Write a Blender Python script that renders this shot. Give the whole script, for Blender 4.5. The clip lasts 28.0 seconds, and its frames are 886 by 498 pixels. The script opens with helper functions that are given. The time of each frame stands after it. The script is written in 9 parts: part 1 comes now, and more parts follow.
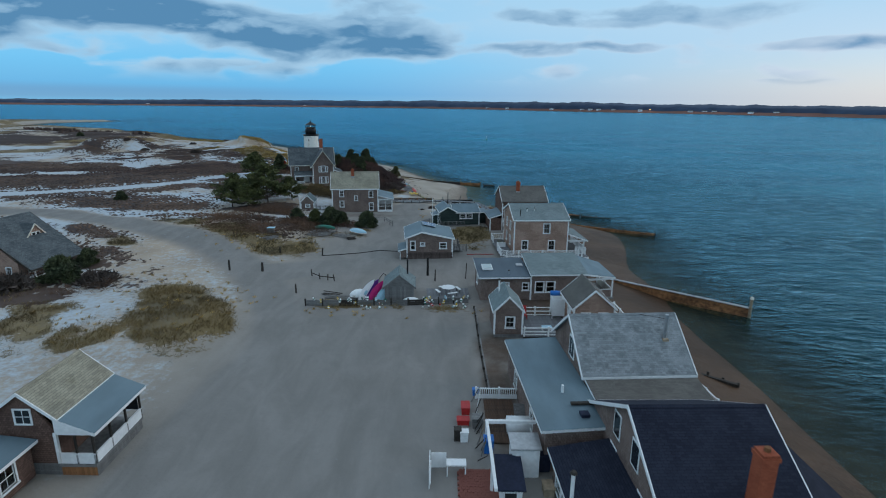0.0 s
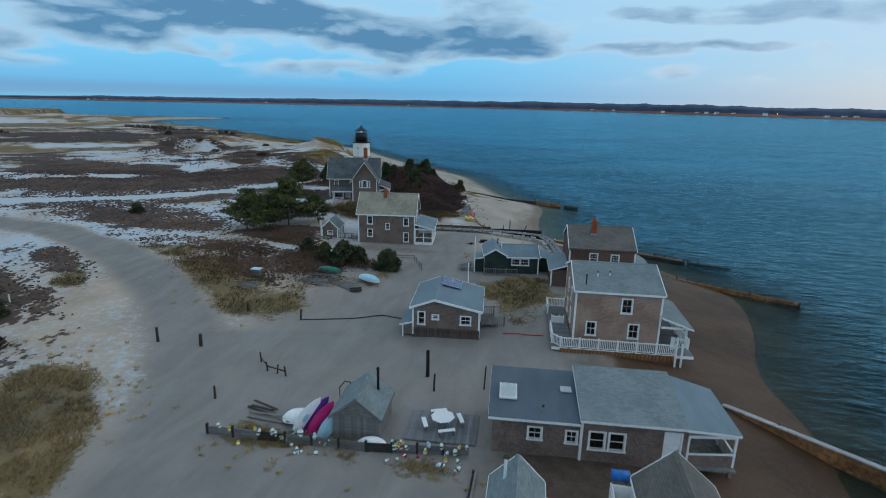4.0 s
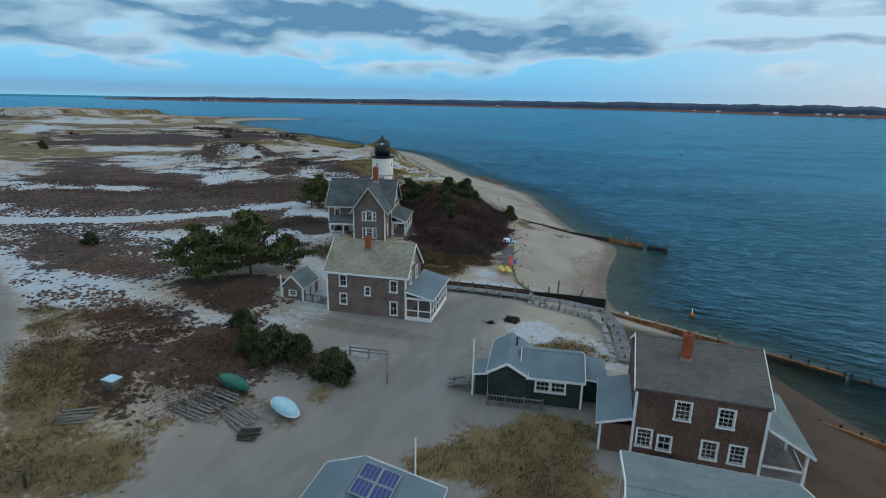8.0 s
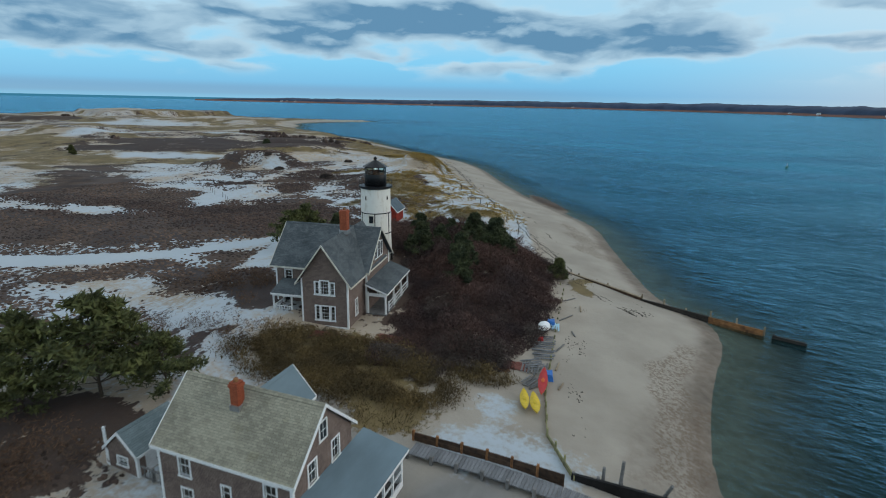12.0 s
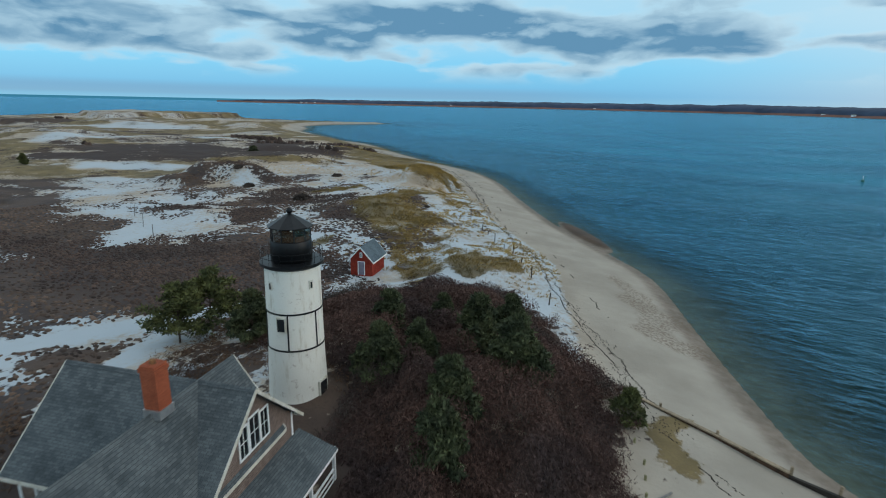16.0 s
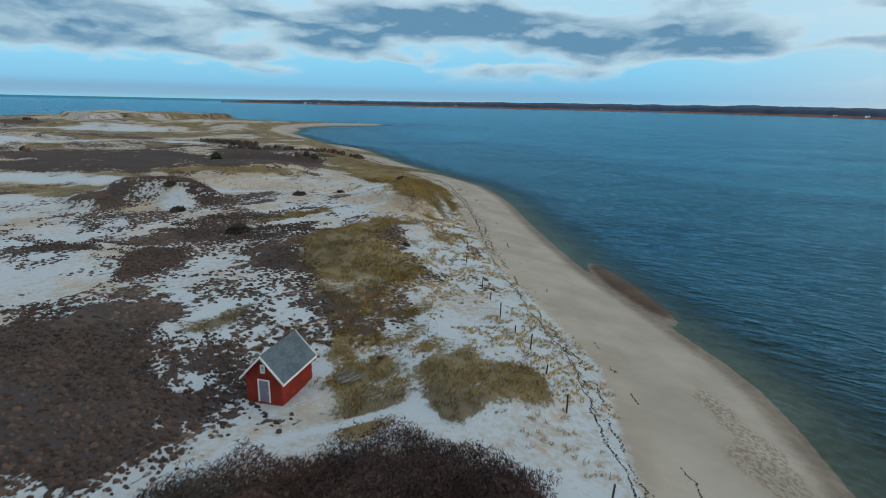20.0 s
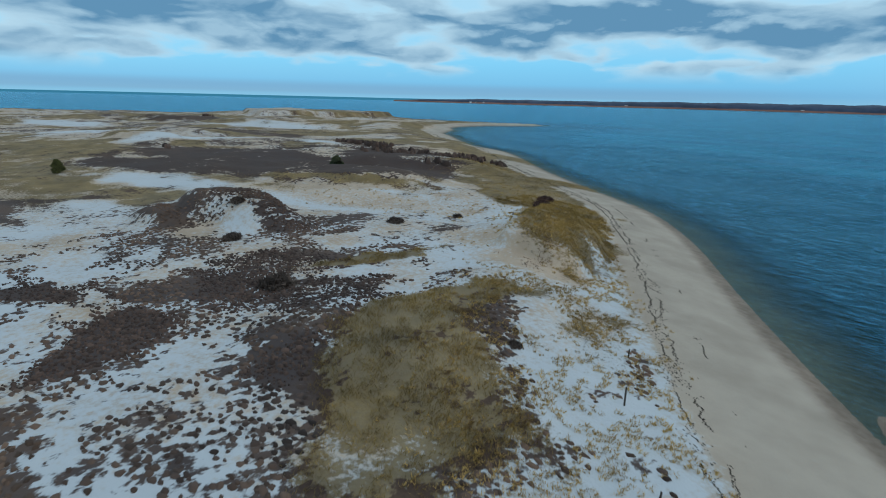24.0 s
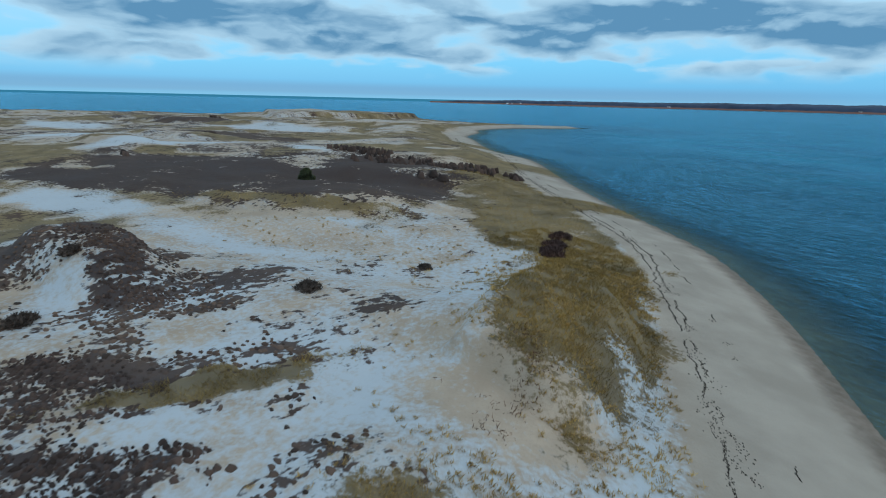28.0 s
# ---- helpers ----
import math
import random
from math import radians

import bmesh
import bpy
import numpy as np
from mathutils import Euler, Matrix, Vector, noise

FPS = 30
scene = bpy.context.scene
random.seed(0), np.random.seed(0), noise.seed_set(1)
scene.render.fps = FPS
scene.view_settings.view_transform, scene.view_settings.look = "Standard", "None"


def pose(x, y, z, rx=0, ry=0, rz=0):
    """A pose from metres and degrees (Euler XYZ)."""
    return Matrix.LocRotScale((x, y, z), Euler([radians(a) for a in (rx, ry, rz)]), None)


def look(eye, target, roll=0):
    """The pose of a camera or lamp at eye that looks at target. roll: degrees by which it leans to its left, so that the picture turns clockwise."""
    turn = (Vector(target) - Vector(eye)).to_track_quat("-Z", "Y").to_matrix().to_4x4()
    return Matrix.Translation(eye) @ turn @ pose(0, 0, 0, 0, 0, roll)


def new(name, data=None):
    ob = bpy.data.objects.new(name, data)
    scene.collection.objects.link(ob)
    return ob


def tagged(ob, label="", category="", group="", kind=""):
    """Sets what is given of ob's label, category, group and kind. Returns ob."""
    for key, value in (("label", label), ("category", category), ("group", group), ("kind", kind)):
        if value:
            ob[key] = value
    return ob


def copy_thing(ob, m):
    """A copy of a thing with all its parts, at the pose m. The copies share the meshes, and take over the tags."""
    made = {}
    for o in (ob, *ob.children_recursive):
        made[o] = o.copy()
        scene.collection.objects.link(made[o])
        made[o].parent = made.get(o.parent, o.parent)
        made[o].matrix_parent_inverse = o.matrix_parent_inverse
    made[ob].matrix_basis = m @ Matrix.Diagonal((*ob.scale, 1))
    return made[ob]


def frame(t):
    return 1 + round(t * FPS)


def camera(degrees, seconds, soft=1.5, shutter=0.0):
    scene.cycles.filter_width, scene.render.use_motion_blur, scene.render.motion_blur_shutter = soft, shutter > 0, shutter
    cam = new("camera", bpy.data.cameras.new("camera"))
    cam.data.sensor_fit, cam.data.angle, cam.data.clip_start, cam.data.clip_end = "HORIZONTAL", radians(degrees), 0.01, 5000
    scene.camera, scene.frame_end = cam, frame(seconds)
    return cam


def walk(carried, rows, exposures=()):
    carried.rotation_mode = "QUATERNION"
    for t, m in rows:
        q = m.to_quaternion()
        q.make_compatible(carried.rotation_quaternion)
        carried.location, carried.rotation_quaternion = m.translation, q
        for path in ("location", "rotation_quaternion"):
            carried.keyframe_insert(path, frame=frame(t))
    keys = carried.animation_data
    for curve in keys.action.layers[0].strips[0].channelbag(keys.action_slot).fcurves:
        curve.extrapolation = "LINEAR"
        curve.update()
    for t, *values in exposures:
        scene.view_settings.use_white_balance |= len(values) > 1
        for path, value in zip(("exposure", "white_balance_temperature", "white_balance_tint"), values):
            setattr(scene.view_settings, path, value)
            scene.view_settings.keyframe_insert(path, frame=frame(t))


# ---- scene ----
cam = camera(78.9, 28.0, soft=1.0, shutter=0.45)
PATH = [  # seconds, x, y, z, yaw, pitch, roll
    (0, 2.274, -3.820, 21.836, -0.03, -15.03, 0.59),
    (0.5, 3.354, -1.091, 22.083, 2.52, -15.26, 0.53),
    (1, 4.307, 1.774, 21.969, 4.26, -15.14, 0.59),
    (1.5, 5.227, 4.819, 22.156, 5.88, -15.20, 0.36),
    (2, 5.998, 7.770, 22.303, 6.79, -15.25, 0.48),
    (2.5, 6.673, 10.975, 22.364, 7.17, -15.23, 0.48),
    (3, 7.156, 14.203, 22.493, 7.97, -15.27, 0.84),
    (3.5, 7.667, 17.270, 22.561, 9.16, -15.22, 1.06),
    (5.5, 10.172, 31.671, 22.542, 14.29, -14.88, 1.08),
    (6, 10.370, 35.119, 22.873, 15.87, -15.08, 0.98),
    (6.5, 10.568, 38.918, 23.135, 17.70, -15.22, 0.84),
    (7, 10.753, 42.914, 23.120, 18.80, -15.22, 0.92),
    (7.5, 10.779, 46.600, 23.332, 19.43, -15.29, 0.93),
    (8, 10.555, 50.415, 23.385, 19.71, -15.27, 1.10),
    (8.5, 10.560, 54.285, 23.270, 20.12, -15.10, 0.91),
    (9, 10.094, 58.154, 23.526, 20.07, -15.22, 0.88),
    (9.5, 9.587, 62.203, 23.637, 20.62, -15.22, 1.12),
    (10, 9.444, 66.091, 23.768, 22.24, -15.26, 0.93),
    (10.5, 8.769, 69.963, 23.843, 23.92, -15.28, 1.05),
    (11, 8.176, 73.413, 24.049, 25.19, -15.36, 1.05),
    (11.5, 7.264, 77.206, 24.154, 26.32, -15.34, 1.00),
    (12, 6.155, 81.004, 24.223, 27.24, -15.29, 1.18),
    (12.5, 4.602, 84.980, 24.223, 27.77, -15.25, 1.33),
    (14.5, -0.942, 99.535, 24.295, 29.08, -15.11, 1.41),
    (15, -2.722, 103.423, 24.357, 29.13, -15.19, 1.23),
    (15.5, -4.306, 107.169, 24.463, 29.23, -15.22, 1.11),
    (16, -6.097, 110.820, 24.356, 29.31, -15.21, 1.15),
    (16.5, -7.912, 114.722, 24.255, 29.42, -15.19, 1.17),
    (17, -9.576, 118.082, 24.080, 29.38, -15.08, 1.41),
    (17.5, -11.006, 121.714, 24.197, 29.56, -15.22, 1.09),
    (18, -12.889, 125.533, 24.054, 29.58, -15.17, 1.14),
    (18.5, -14.496, 129.245, 23.992, 29.75, -15.17, 1.16),
    (19, -15.933, 132.428, 24.042, 29.81, -15.15, 1.29),
    (19.5, -17.645, 136.006, 24.011, 29.73, -15.08, 1.33),
    (20, -19.282, 139.818, 24.037, 29.85, -15.15, 1.17),
    (20.5, -21.129, 143.506, 24.040, 30.14, -15.07, 1.27),
    (21, -22.926, 147.144, 24.115, 31.77, -15.09, 1.38),
    (21.5, -24.609, 150.495, 24.143, 33.87, -15.07, 1.52),
    (22, -26.923, 154.926, 24.040, 36.66, -15.20, 1.42),
    (22.5, -29.062, 159.326, 23.915, 39.76, -15.40, 1.06),
    (24.5, -38.779, 174.517, 23.388, 47.97, -15.56, 1.43),
    (25, -40.889, 178.286, 23.273, 48.77, -15.56, 1.35),
    (25.5, -42.957, 181.850, 23.263, 49.24, -15.57, 1.45),
    (26, -45.131, 185.506, 23.241, 49.77, -15.57, 1.42),
    (26.5, -47.053, 188.819, 23.229, 50.07, -15.56, 1.37),
    (27, -49.297, 192.302, 23.265, 50.16, -15.58, 1.40),
    (27.5, -51.579, 196.140, 23.192, 50.40, -15.56, 1.26),
    (28, -53.948, 199.811, 23.192, 50.54, -15.53, 1.29),
]
EXPOSURE = [(0, 0.05, 5950, 8), (8, 0.14, 6350, 9), (12, 0.2, 6650, 9.5), (15, 0.24, 6450, 4.5), (17, 0.24, 6850, 9.5), (20, 0.22, 6950, 10), (22, 0.22, 6900, 10), (25, 0.22, 6250, 6), (28, 0.22, 6150, 6)]
walk(cam, [(t, pose(x, y, z, 0, 0, yaw) @ pose(0, 0, 0, 90 + pitch, 0, 0) @ pose(0, 0, 0, 0, 0, roll)) for t, x, y, z, yaw, pitch, roll in PATH], EXPOSURE)

# ---------------------------------------------------------------- world, sun, light
SUN_AZ, SUN_EL = radians(-75), radians(9)
world = bpy.data.worlds.new("sky")
scene.world = world
world.use_nodes = True


class Nodes:
    """Short calls for building node trees."""

    def __init__(self, tree):
        self.t = tree
        tree.nodes.clear()

    def n(self, kind, **props):
        node = self.t.nodes.new(kind)
        for key, value in props.items():
            if key.startswith("i_"):
                key = key[2:]
                key = int(key) if key.isdigit() else key.replace("_", " ")
                sock = node.inputs[key]
                if isinstance(value, bpy.types.NodeSocket):
                    self.t.links.new(value, sock)
                else:
                    sock.default_value = value
            else:
                setattr(node, key, value)
        return node

    def link(self, a, b):
        self.t.links.new(a, b)

    def m(self, op, a, b=0.0, c=None, clamp=False):
        node = self.t.nodes.new("ShaderNodeMath")
        node.operation, node.use_clamp = op, clamp
        for k, value in enumerate((a, b, c)):
            if value is None:
                continue
            if isinstance(value, (int, float)):
                node.inputs[k].default_value = value
            else:
                self.t.links.new(value, node.inputs[k])
        return node.outputs[0]

    def step(self, x, lo, hi):
        node = self.t.nodes.new("ShaderNodeMapRange")
        node.interpolation_type = "SMOOTHSTEP"
        node.inputs[1].default_value, node.inputs[2].default_value = lo, hi
        self.t.links.new(x, node.inputs[0])
        return node.outputs[0]

    def mix(self, fac, a, b, blend="MIX"):
        node = self.t.nodes.new("ShaderNodeMix")
        node.data_type, node.blend_type = "RGBA", blend
        for k, value in ((0, fac), (6, a), (7, b)):
            if isinstance(value, bpy.types.NodeSocket):
                self.t.links.new(value, node.inputs[k])
            elif k == 0:
                node.inputs[k].default_value = value
            else:
                node.inputs[k].default_value = (*value[:3], 1)
        return node.outputs[2]

    def noise(self, vec, scale, detail=3.0, rough=0.55, dist=0.0):
        node = self.n("ShaderNodeTexNoise")
        node.inputs["Scale"].default_value = scale
        node.inputs["Detail"].default_value = detail
        node.inputs["Roughness"].default_value = rough
        node.inputs["Distortion"].default_value = dist
        if vec is not None:
            self.t.links.new(vec, node.inputs["Vector"])
        return node.outputs["Fac"]

    def vec(self, v, scale=(1, 1, 1), loc=(0, 0, 0), rot=(0, 0, 0)):
        node = self.n("ShaderNodeMapping")
        node.inputs["Scale"].default_value = scale
        node.inputs["Location"].default_value = loc
        node.inputs["Rotation"].default_value = rot
        self.t.links.new(v, node.inputs["Vector"])
        return node.outputs[0]


def build_sky():
    k = Nodes(world.node_tree)
    d = k.n("ShaderNodeTexCoord").outputs["Generated"]
    s = k.n("ShaderNodeSeparateXYZ", i_0=d)
    x, y, z = s.outputs
    sky = k.n("ShaderNodeTexSky", sky_type="NISHITA", sun_disc=False, sun_elevation=SUN_EL, sun_rotation=-SUN_AZ, air_density=1.0, dust_density=1.5, ozone_density=2.0)
    el = k.m("MULTIPLY", k.m("ARCSINE", z), 57.2958)
    az = k.m("MULTIPLY", k.m("ARCTAN2", k.m("MULTIPLY", x, -1.0), y), 57.2958)
    # clear air: pale towards the horizon on the sunset side, blue elsewhere
    ramp = k.n("ShaderNodeValToRGB", i_0=k.m("DIVIDE", el, 30.0, clamp=True))
    for pos, col in ((0.0, SKY_LOW), (0.03, SKY_LOW2), (0.12, SKY_MID), (0.35, SKY_HIGH), (1.0, SKY_TOP)):
        e = ramp.color_ramp.elements.new(pos)
        e.color = (*col, 1)
    for e in [e for e in ramp.color_ramp.elements if tuple(e.color[:3]) in ((0.0, 0.0, 0.0), (1.0, 1.0, 1.0))]:
        ramp.color_ramp.elements.remove(e)
    warm = k.step(az, 15.0, -42.0)
    warm = k.m("MULTIPLY", warm, k.step(el, 11.0, 1.0))
    clear = k.mix(k.m("MULTIPLY", warm, 0.75), ramp.outputs[0], (0.66, 0.60, 0.56))
    clear = k.mix(0.03, clear, sky.outputs[0])
    # cloud banks: heaps with pale tops and dusky bases, breaking up to the right
    q = k.n("ShaderNodeCombineXYZ", i_0=k.m("MULTIPLY", az, 0.115), i_1=k.m("MULTIPLY", el, 0.33)).outputs[0]
    wob1, wob2 = k.noise(q, 1.1, 3.0, 0.48), k.noise(k.vec(q, (1, 1, 1), (7.3, 2.1, 0)), 1.3, 3.0, 0.48)
    aw = k.m("MULTIPLY_ADD", k.m("SUBTRACT", wob1, 0.5), 5.0, az)
    ew = k.m("MULTIPLY_ADD", k.m("SUBTRACT", wob2, 0.5), 1.7, el)

    def puffs(du, dv):
        # rounded heaps of two sizes with a little fraying
        u = k.n("ShaderNodeCombineXYZ", i_0=k.m("MULTIPLY_ADD", aw, 0.115, du), i_1=k.m("MULTIPLY_ADD", ew, 0.33, dv)).outputs[0]
        big, small = [k.n("ShaderNodeTexVoronoi", feature="SMOOTH_F1", i_Vector=u, i_Scale=f, i_Smoothness=0.8).outputs["Distance"] for f in (1.05, 2.5)]
        return k.m("SUBTRACT", k.m("MULTIPLY", k.noise(u, 3.2, 4.0, 0.55), 0.42), k.m("MULTIPLY_ADD", big, 0.75, k.m("MULTIPLY", small, 0.4)))

    heap, above = puffs(0.0, 0.0), puffs(0.06, 0.20)
    dens = k.m("MULTIPLY", k.m("ADD", heap, 0.29), 1.9)
    for a, e, wa, we, s in CLOUDS:
        da = k.m("DIVIDE", k.m("SUBTRACT", aw, a), wa)
        de = k.m("DIVIDE", k.m("SUBTRACT", ew, e), we)
        r2 = k.m("ADD", k.m("MULTIPLY", da, da), k.m("MULTIPLY", de, de))
        dens = k.m("ADD", dens, k.m("MULTIPLY", k.m("POWER", 2.718, k.m("MULTIPLY", k.m("MULTIPLY", r2, r2), -0.7)), s))
    left = k.step(az, -12.0, 8.0)
    dens = k.m("ADD", dens, k.m("MULTIPLY", k.step(ew, 3.2, 4.9), k.m("MULTIPLY_ADD", left, 0.40, -0.10)))
    cover = k.m("MULTIPLY", k.step(dens, -0.05, 0.45), k.step(el, 1.6, 3.4))
    relief = k.step(k.m("SUBTRACT", heap, above), -0.10, 0.24)
    thick = k.m("MULTIPLY", k.step(dens, -0.1, 1.25), k.m("MULTIPLY_ADD", relief, -0.75, 1.25), clamp=True)
    lit = k.mix(warm, (0.46, 0.65, 0.78), (0.72, 0.73, 0.76))
    cloud = k.mix(thick, lit, k.mix(warm, (0.105, 0.245, 0.400), (0.12, 0.27, 0.45)))
    veil = k.m("MULTIPLY", k.step(el, 3.0, 8.0), k.m("MULTIPLY_ADD", left, -0.25, 0.75))
    col = k.mix(veil, clear, lit)
    col = k.mix(cover, col, cloud)
    # thin grey band low over the sea
    band = k.m("MULTIPLY", k.step(el, 0.05, 0.5), k.step(el, 1.7, 0.9))
    band = k.m("MULTIPLY", band, k.step(az, 2.0, 26.0))
    col = k.mix(k.m("MULTIPLY", band, 0.5), col, (0.19, 0.32, 0.47))
    # the open sky overhead is an even, bright cloud layer
    col = k.mix(k.step(el, 14.0, 40.0), col, OVERHEAD)
    col = k.mix(k.step(el, 0.0, -0.03), col, (0.035, 0.17, 0.28))
    bg = k.n("ShaderNodeBackground", i_0=col, i_1=SKY_STRENGTH)
    k.link(bg.outputs[0], k.n("ShaderNodeOutputWorld").inputs[0])


SKY_LOW, SKY_LOW2, SKY_MID, SKY_HIGH, SKY_TOP = (0.19, 0.45, 0.66), (0.12, 0.40, 0.68), (0.14, 0.48, 0.77), (0.22, 0.50, 0.72), (0.30, 0.49, 0.66)
OVERHEAD, SKY_STRENGTH = (0.47, 0.56, 0.64), 1.0
# direction of each cloud bank: azimuth, elevation, half widths (degrees), weight
CLOUDS = [
    (43.0, 6.8, 10, 1.7, 0.75), (28, 7.6, 6.5, 1.7, 0.75), (15.5, 7.2, 10, 1.5, 0.75), (13.0, 5.2, 8.5, 1.1, 0.6), (3.3, 5.4, 4.6, 1.1, 0.6), (-8.0, 5.3, 5.6, 0.75, 0.85),
    (50.5, 4.3, 4, 0.6, 0.4), (22, 3.2, 6.5, 0.6, 0.45), (33, 4.2, 2.6, 0.5, 0.35), (70, 6.9, 17, 1.4, 0.8), (61, 5.0, 7, 0.9, 0.45), (77, 3.6, 4, 0.6, 0.4),
    (86, 3.6, 6, 1.0, 0.45), (-18, 8.1, 12, 1.1, 0.95), (-17.2, 5.4, 3.4, 0.5, 0.7), (-33.5, 5.2, 5, 0.65, 0.85), (-31, 2.2, 2.8, 0.2, 0.45), (50, 6.6, 3.4, 1.4, -0.45),
]
build_sky()
sun = new("sun", bpy.data.lights.new("sun", "SUN"))
sun.data.energy, sun.data.angle, sun.data.color = 0.45, radians(25), (1.0, 0.88, 0.78)
sun.matrix_world = look((60, -10, 120), (60 - 100 * math.sin(-SUN_AZ), -10 - 100 * math.cos(SUN_AZ), 120 - 100 * math.tan(radians(24))))

# ---------------------------------------------------------------- materials


def material(name, colour, rough=0.8, var=0.25, scale=3.0, bump=0.0, bscale=None, metal=0.0, spec=0.3, dark=None, streak=None, island=0.0, objvar=0.0, coords="Object"):
    """A weathered surface: base colour, stains at two scales, fine relief."""
    mat = bpy.data.materials.new(name)
    mat.use_nodes = True
    k = Nodes(mat.node_tree)
    co = k.n("ShaderNodeTexCoord").outputs[coords]
    vec = co if streak is None else k.vec(co, streak)
    a, b = k.noise(vec, scale, 4.0), k.noise(co, scale * 0.17, 2.0)
    f = k.m("ADD", k.m("MULTIPLY", a, 0.6), k.m("MULTIPLY", b, 0.4))
    f = k.step(f, 0.3, 0.7)
    lo = dark or tuple(c * (1 - var) for c in colour)
    hi = tuple(min(1.0, c * (1 + var * 0.6)) for c in colour)
    col = k.mix(f, lo, hi)
    if island:
        r = k.n("ShaderNodeNewGeometry").outputs["Random Per Island"]
        col = k.mix(1.0, col, k.n("ShaderNodeCombineColor", i_0=k.m("MULTIPLY_ADD", r, island, 1 - island / 2), i_1=k.m("MULTIPLY_ADD", r, island, 1 - island / 2), i_2=k.m("MULTIPLY_ADD", r, island, 1 - island / 2)).outputs[0], "MULTIPLY")
    if objvar:
        r = k.n("ShaderNodeObjectInfo").outputs["Random"]
        g = k.m("MULTIPLY_ADD", r, objvar, 1 - objvar / 2)
        col = k.mix(1.0, col, k.n("ShaderNodeCombineColor", i_0=g, i_1=g, i_2=g).outputs[0], "MULTIPLY")
    bsdf = k.n("ShaderNodeBsdfPrincipled", i_Base_Color=col, i_Roughness=rough, i_Metallic=metal)
    bsdf.inputs["Specular IOR Level"].default_value = spec
    if bump:
        h = k.noise(vec, bscale or scale * 3, 3.0)
        bp = k.n("ShaderNodeBump", i_Height=h, i_Strength=bump)
        bp.inputs["Distance"].default_value = 0.05
        k.link(bp.outputs[0], bsdf.inputs["Normal"])
    k.link(bsdf.outputs[0], k.n("ShaderNodeOutputMaterial").inputs[0])
    return mat


def shingled(name, colour, other, w=0.16, h=0.125, mortar=0.012, rough=0.85, blotch=None, bump=0.6, lichen=0.0):
    """Courses of wood or asphalt shingles along the UV of a wall or roof."""
    mat = bpy.data.materials.new(name)
    mat.use_nodes = True
    k = Nodes(mat.node_tree)
    tc = k.n("ShaderNodeTexCoord")
    uv = tc.outputs["UV"]
    br = k.n("ShaderNodeTexBrick", offset=0.37, offset_frequency=2, squash=1.0)
    k.link(uv, br.inputs["Vector"])
    br.inputs["Color1"].default_value, br.inputs["Color2"].default_value = (0, 0, 0, 1), (1, 1, 1, 1)
    br.inputs["Mortar"].default_value = (0.3, 0.3, 0.3, 1)
    br.inputs["Scale"].default_value = 1.0
    br.inputs["Mortar Size"].default_value, br.inputs["Mortar Smooth"].default_value = mortar, 0.3
    br.inputs["Brick Width"].default_value, br.inputs["Row Height"].default_value = w, h
    n1, n2 = k.noise(uv, 0.55, 4.0, 0.6), k.noise(k.vec(uv, (5, 0.8, 1)), 1.3, 3.0)
    f = k.m("ADD", k.m("MULTIPLY", br.outputs["Color"], 0.38), k.m("MULTIPLY", k.step(n1, 0.3, 0.7), 0.42))
    f = k.m("ADD", f, k.m("MULTIPLY", n2, 0.25))
    col = k.mix(k.step(f, 0.1, 0.9), colour, other)
    if lichen:
        col = k.mix(k.m("MULTIPLY", k.step(k.noise(uv, 0.9, 5.0, 0.65), 0.55, 0.72), lichen), col, blotch or (0.06, 0.06, 0.06))
    col = k.mix(k.m("MULTIPLY", br.outputs["Fac"], 0.55), col, tuple(c * 0.35 for c in colour))
    # butt edge of every course
    sv = k.n("ShaderNodeSeparateXYZ", i_0=uv).outputs[1]
    saw = k.m("FRACT", k.m("DIVIDE", sv, h))
    height = k.m("ADD", k.m("MULTIPLY", k.m("SUBTRACT", 1.0, saw), 0.7), k.m("MULTIPLY", br.outputs["Color"], 0.3))
    bsdf = k.n("ShaderNodeBsdfPrincipled", i_Base_Color=col, i_Roughness=rough)
    bsdf.inputs["Specular IOR Level"].default_value = 0.2
    bp = k.n("ShaderNodeBump", i_Height=height, i_Strength=bump)
    bp.inputs["Distance"].default_value = 0.02
    k.link(bp.outputs[0], bsdf.inputs["Normal"])
    k.link(bsdf.outputs[0], k.n("ShaderNodeOutputMaterial").inputs[0])
    return mat


def glassy(name, tint=(0.75, 0.85, 0.85), rough=0.03):
    mat = bpy.data.materials.new(name)
    mat.use_nodes = True
    k = Nodes(mat.node_tree)
    co = k.n("ShaderNodeTexCoord").outputs["Object"]
    b = k.n("ShaderNodeBsdfPrincipled", i_Base_Color=(*tint, 1), i_Roughness=rough, i_IOR=1.45)
    b.inputs["Transmission Weight"].default_value = 1.0
    bp = k.n("ShaderNodeBump", i_Height=k.noise(co, 1.2, 1.0), i_Strength=0.06)
    k.link(bp.outputs[0], b.inputs["Normal"])
    k.link(b.outputs[0], k.n("ShaderNodeOutputMaterial").inputs[0])
    return mat


def glow(name, colour, strength):
    mat = bpy.data.materials.new(name)
    mat.use_nodes = True
    k = Nodes(mat.node_tree)
    e = k.n("ShaderNodeEmission", i_0=(*colour, 1), i_1=strength)
    k.link(e.outputs[0], k.n("ShaderNodeOutputMaterial").inputs[0])
    return mat


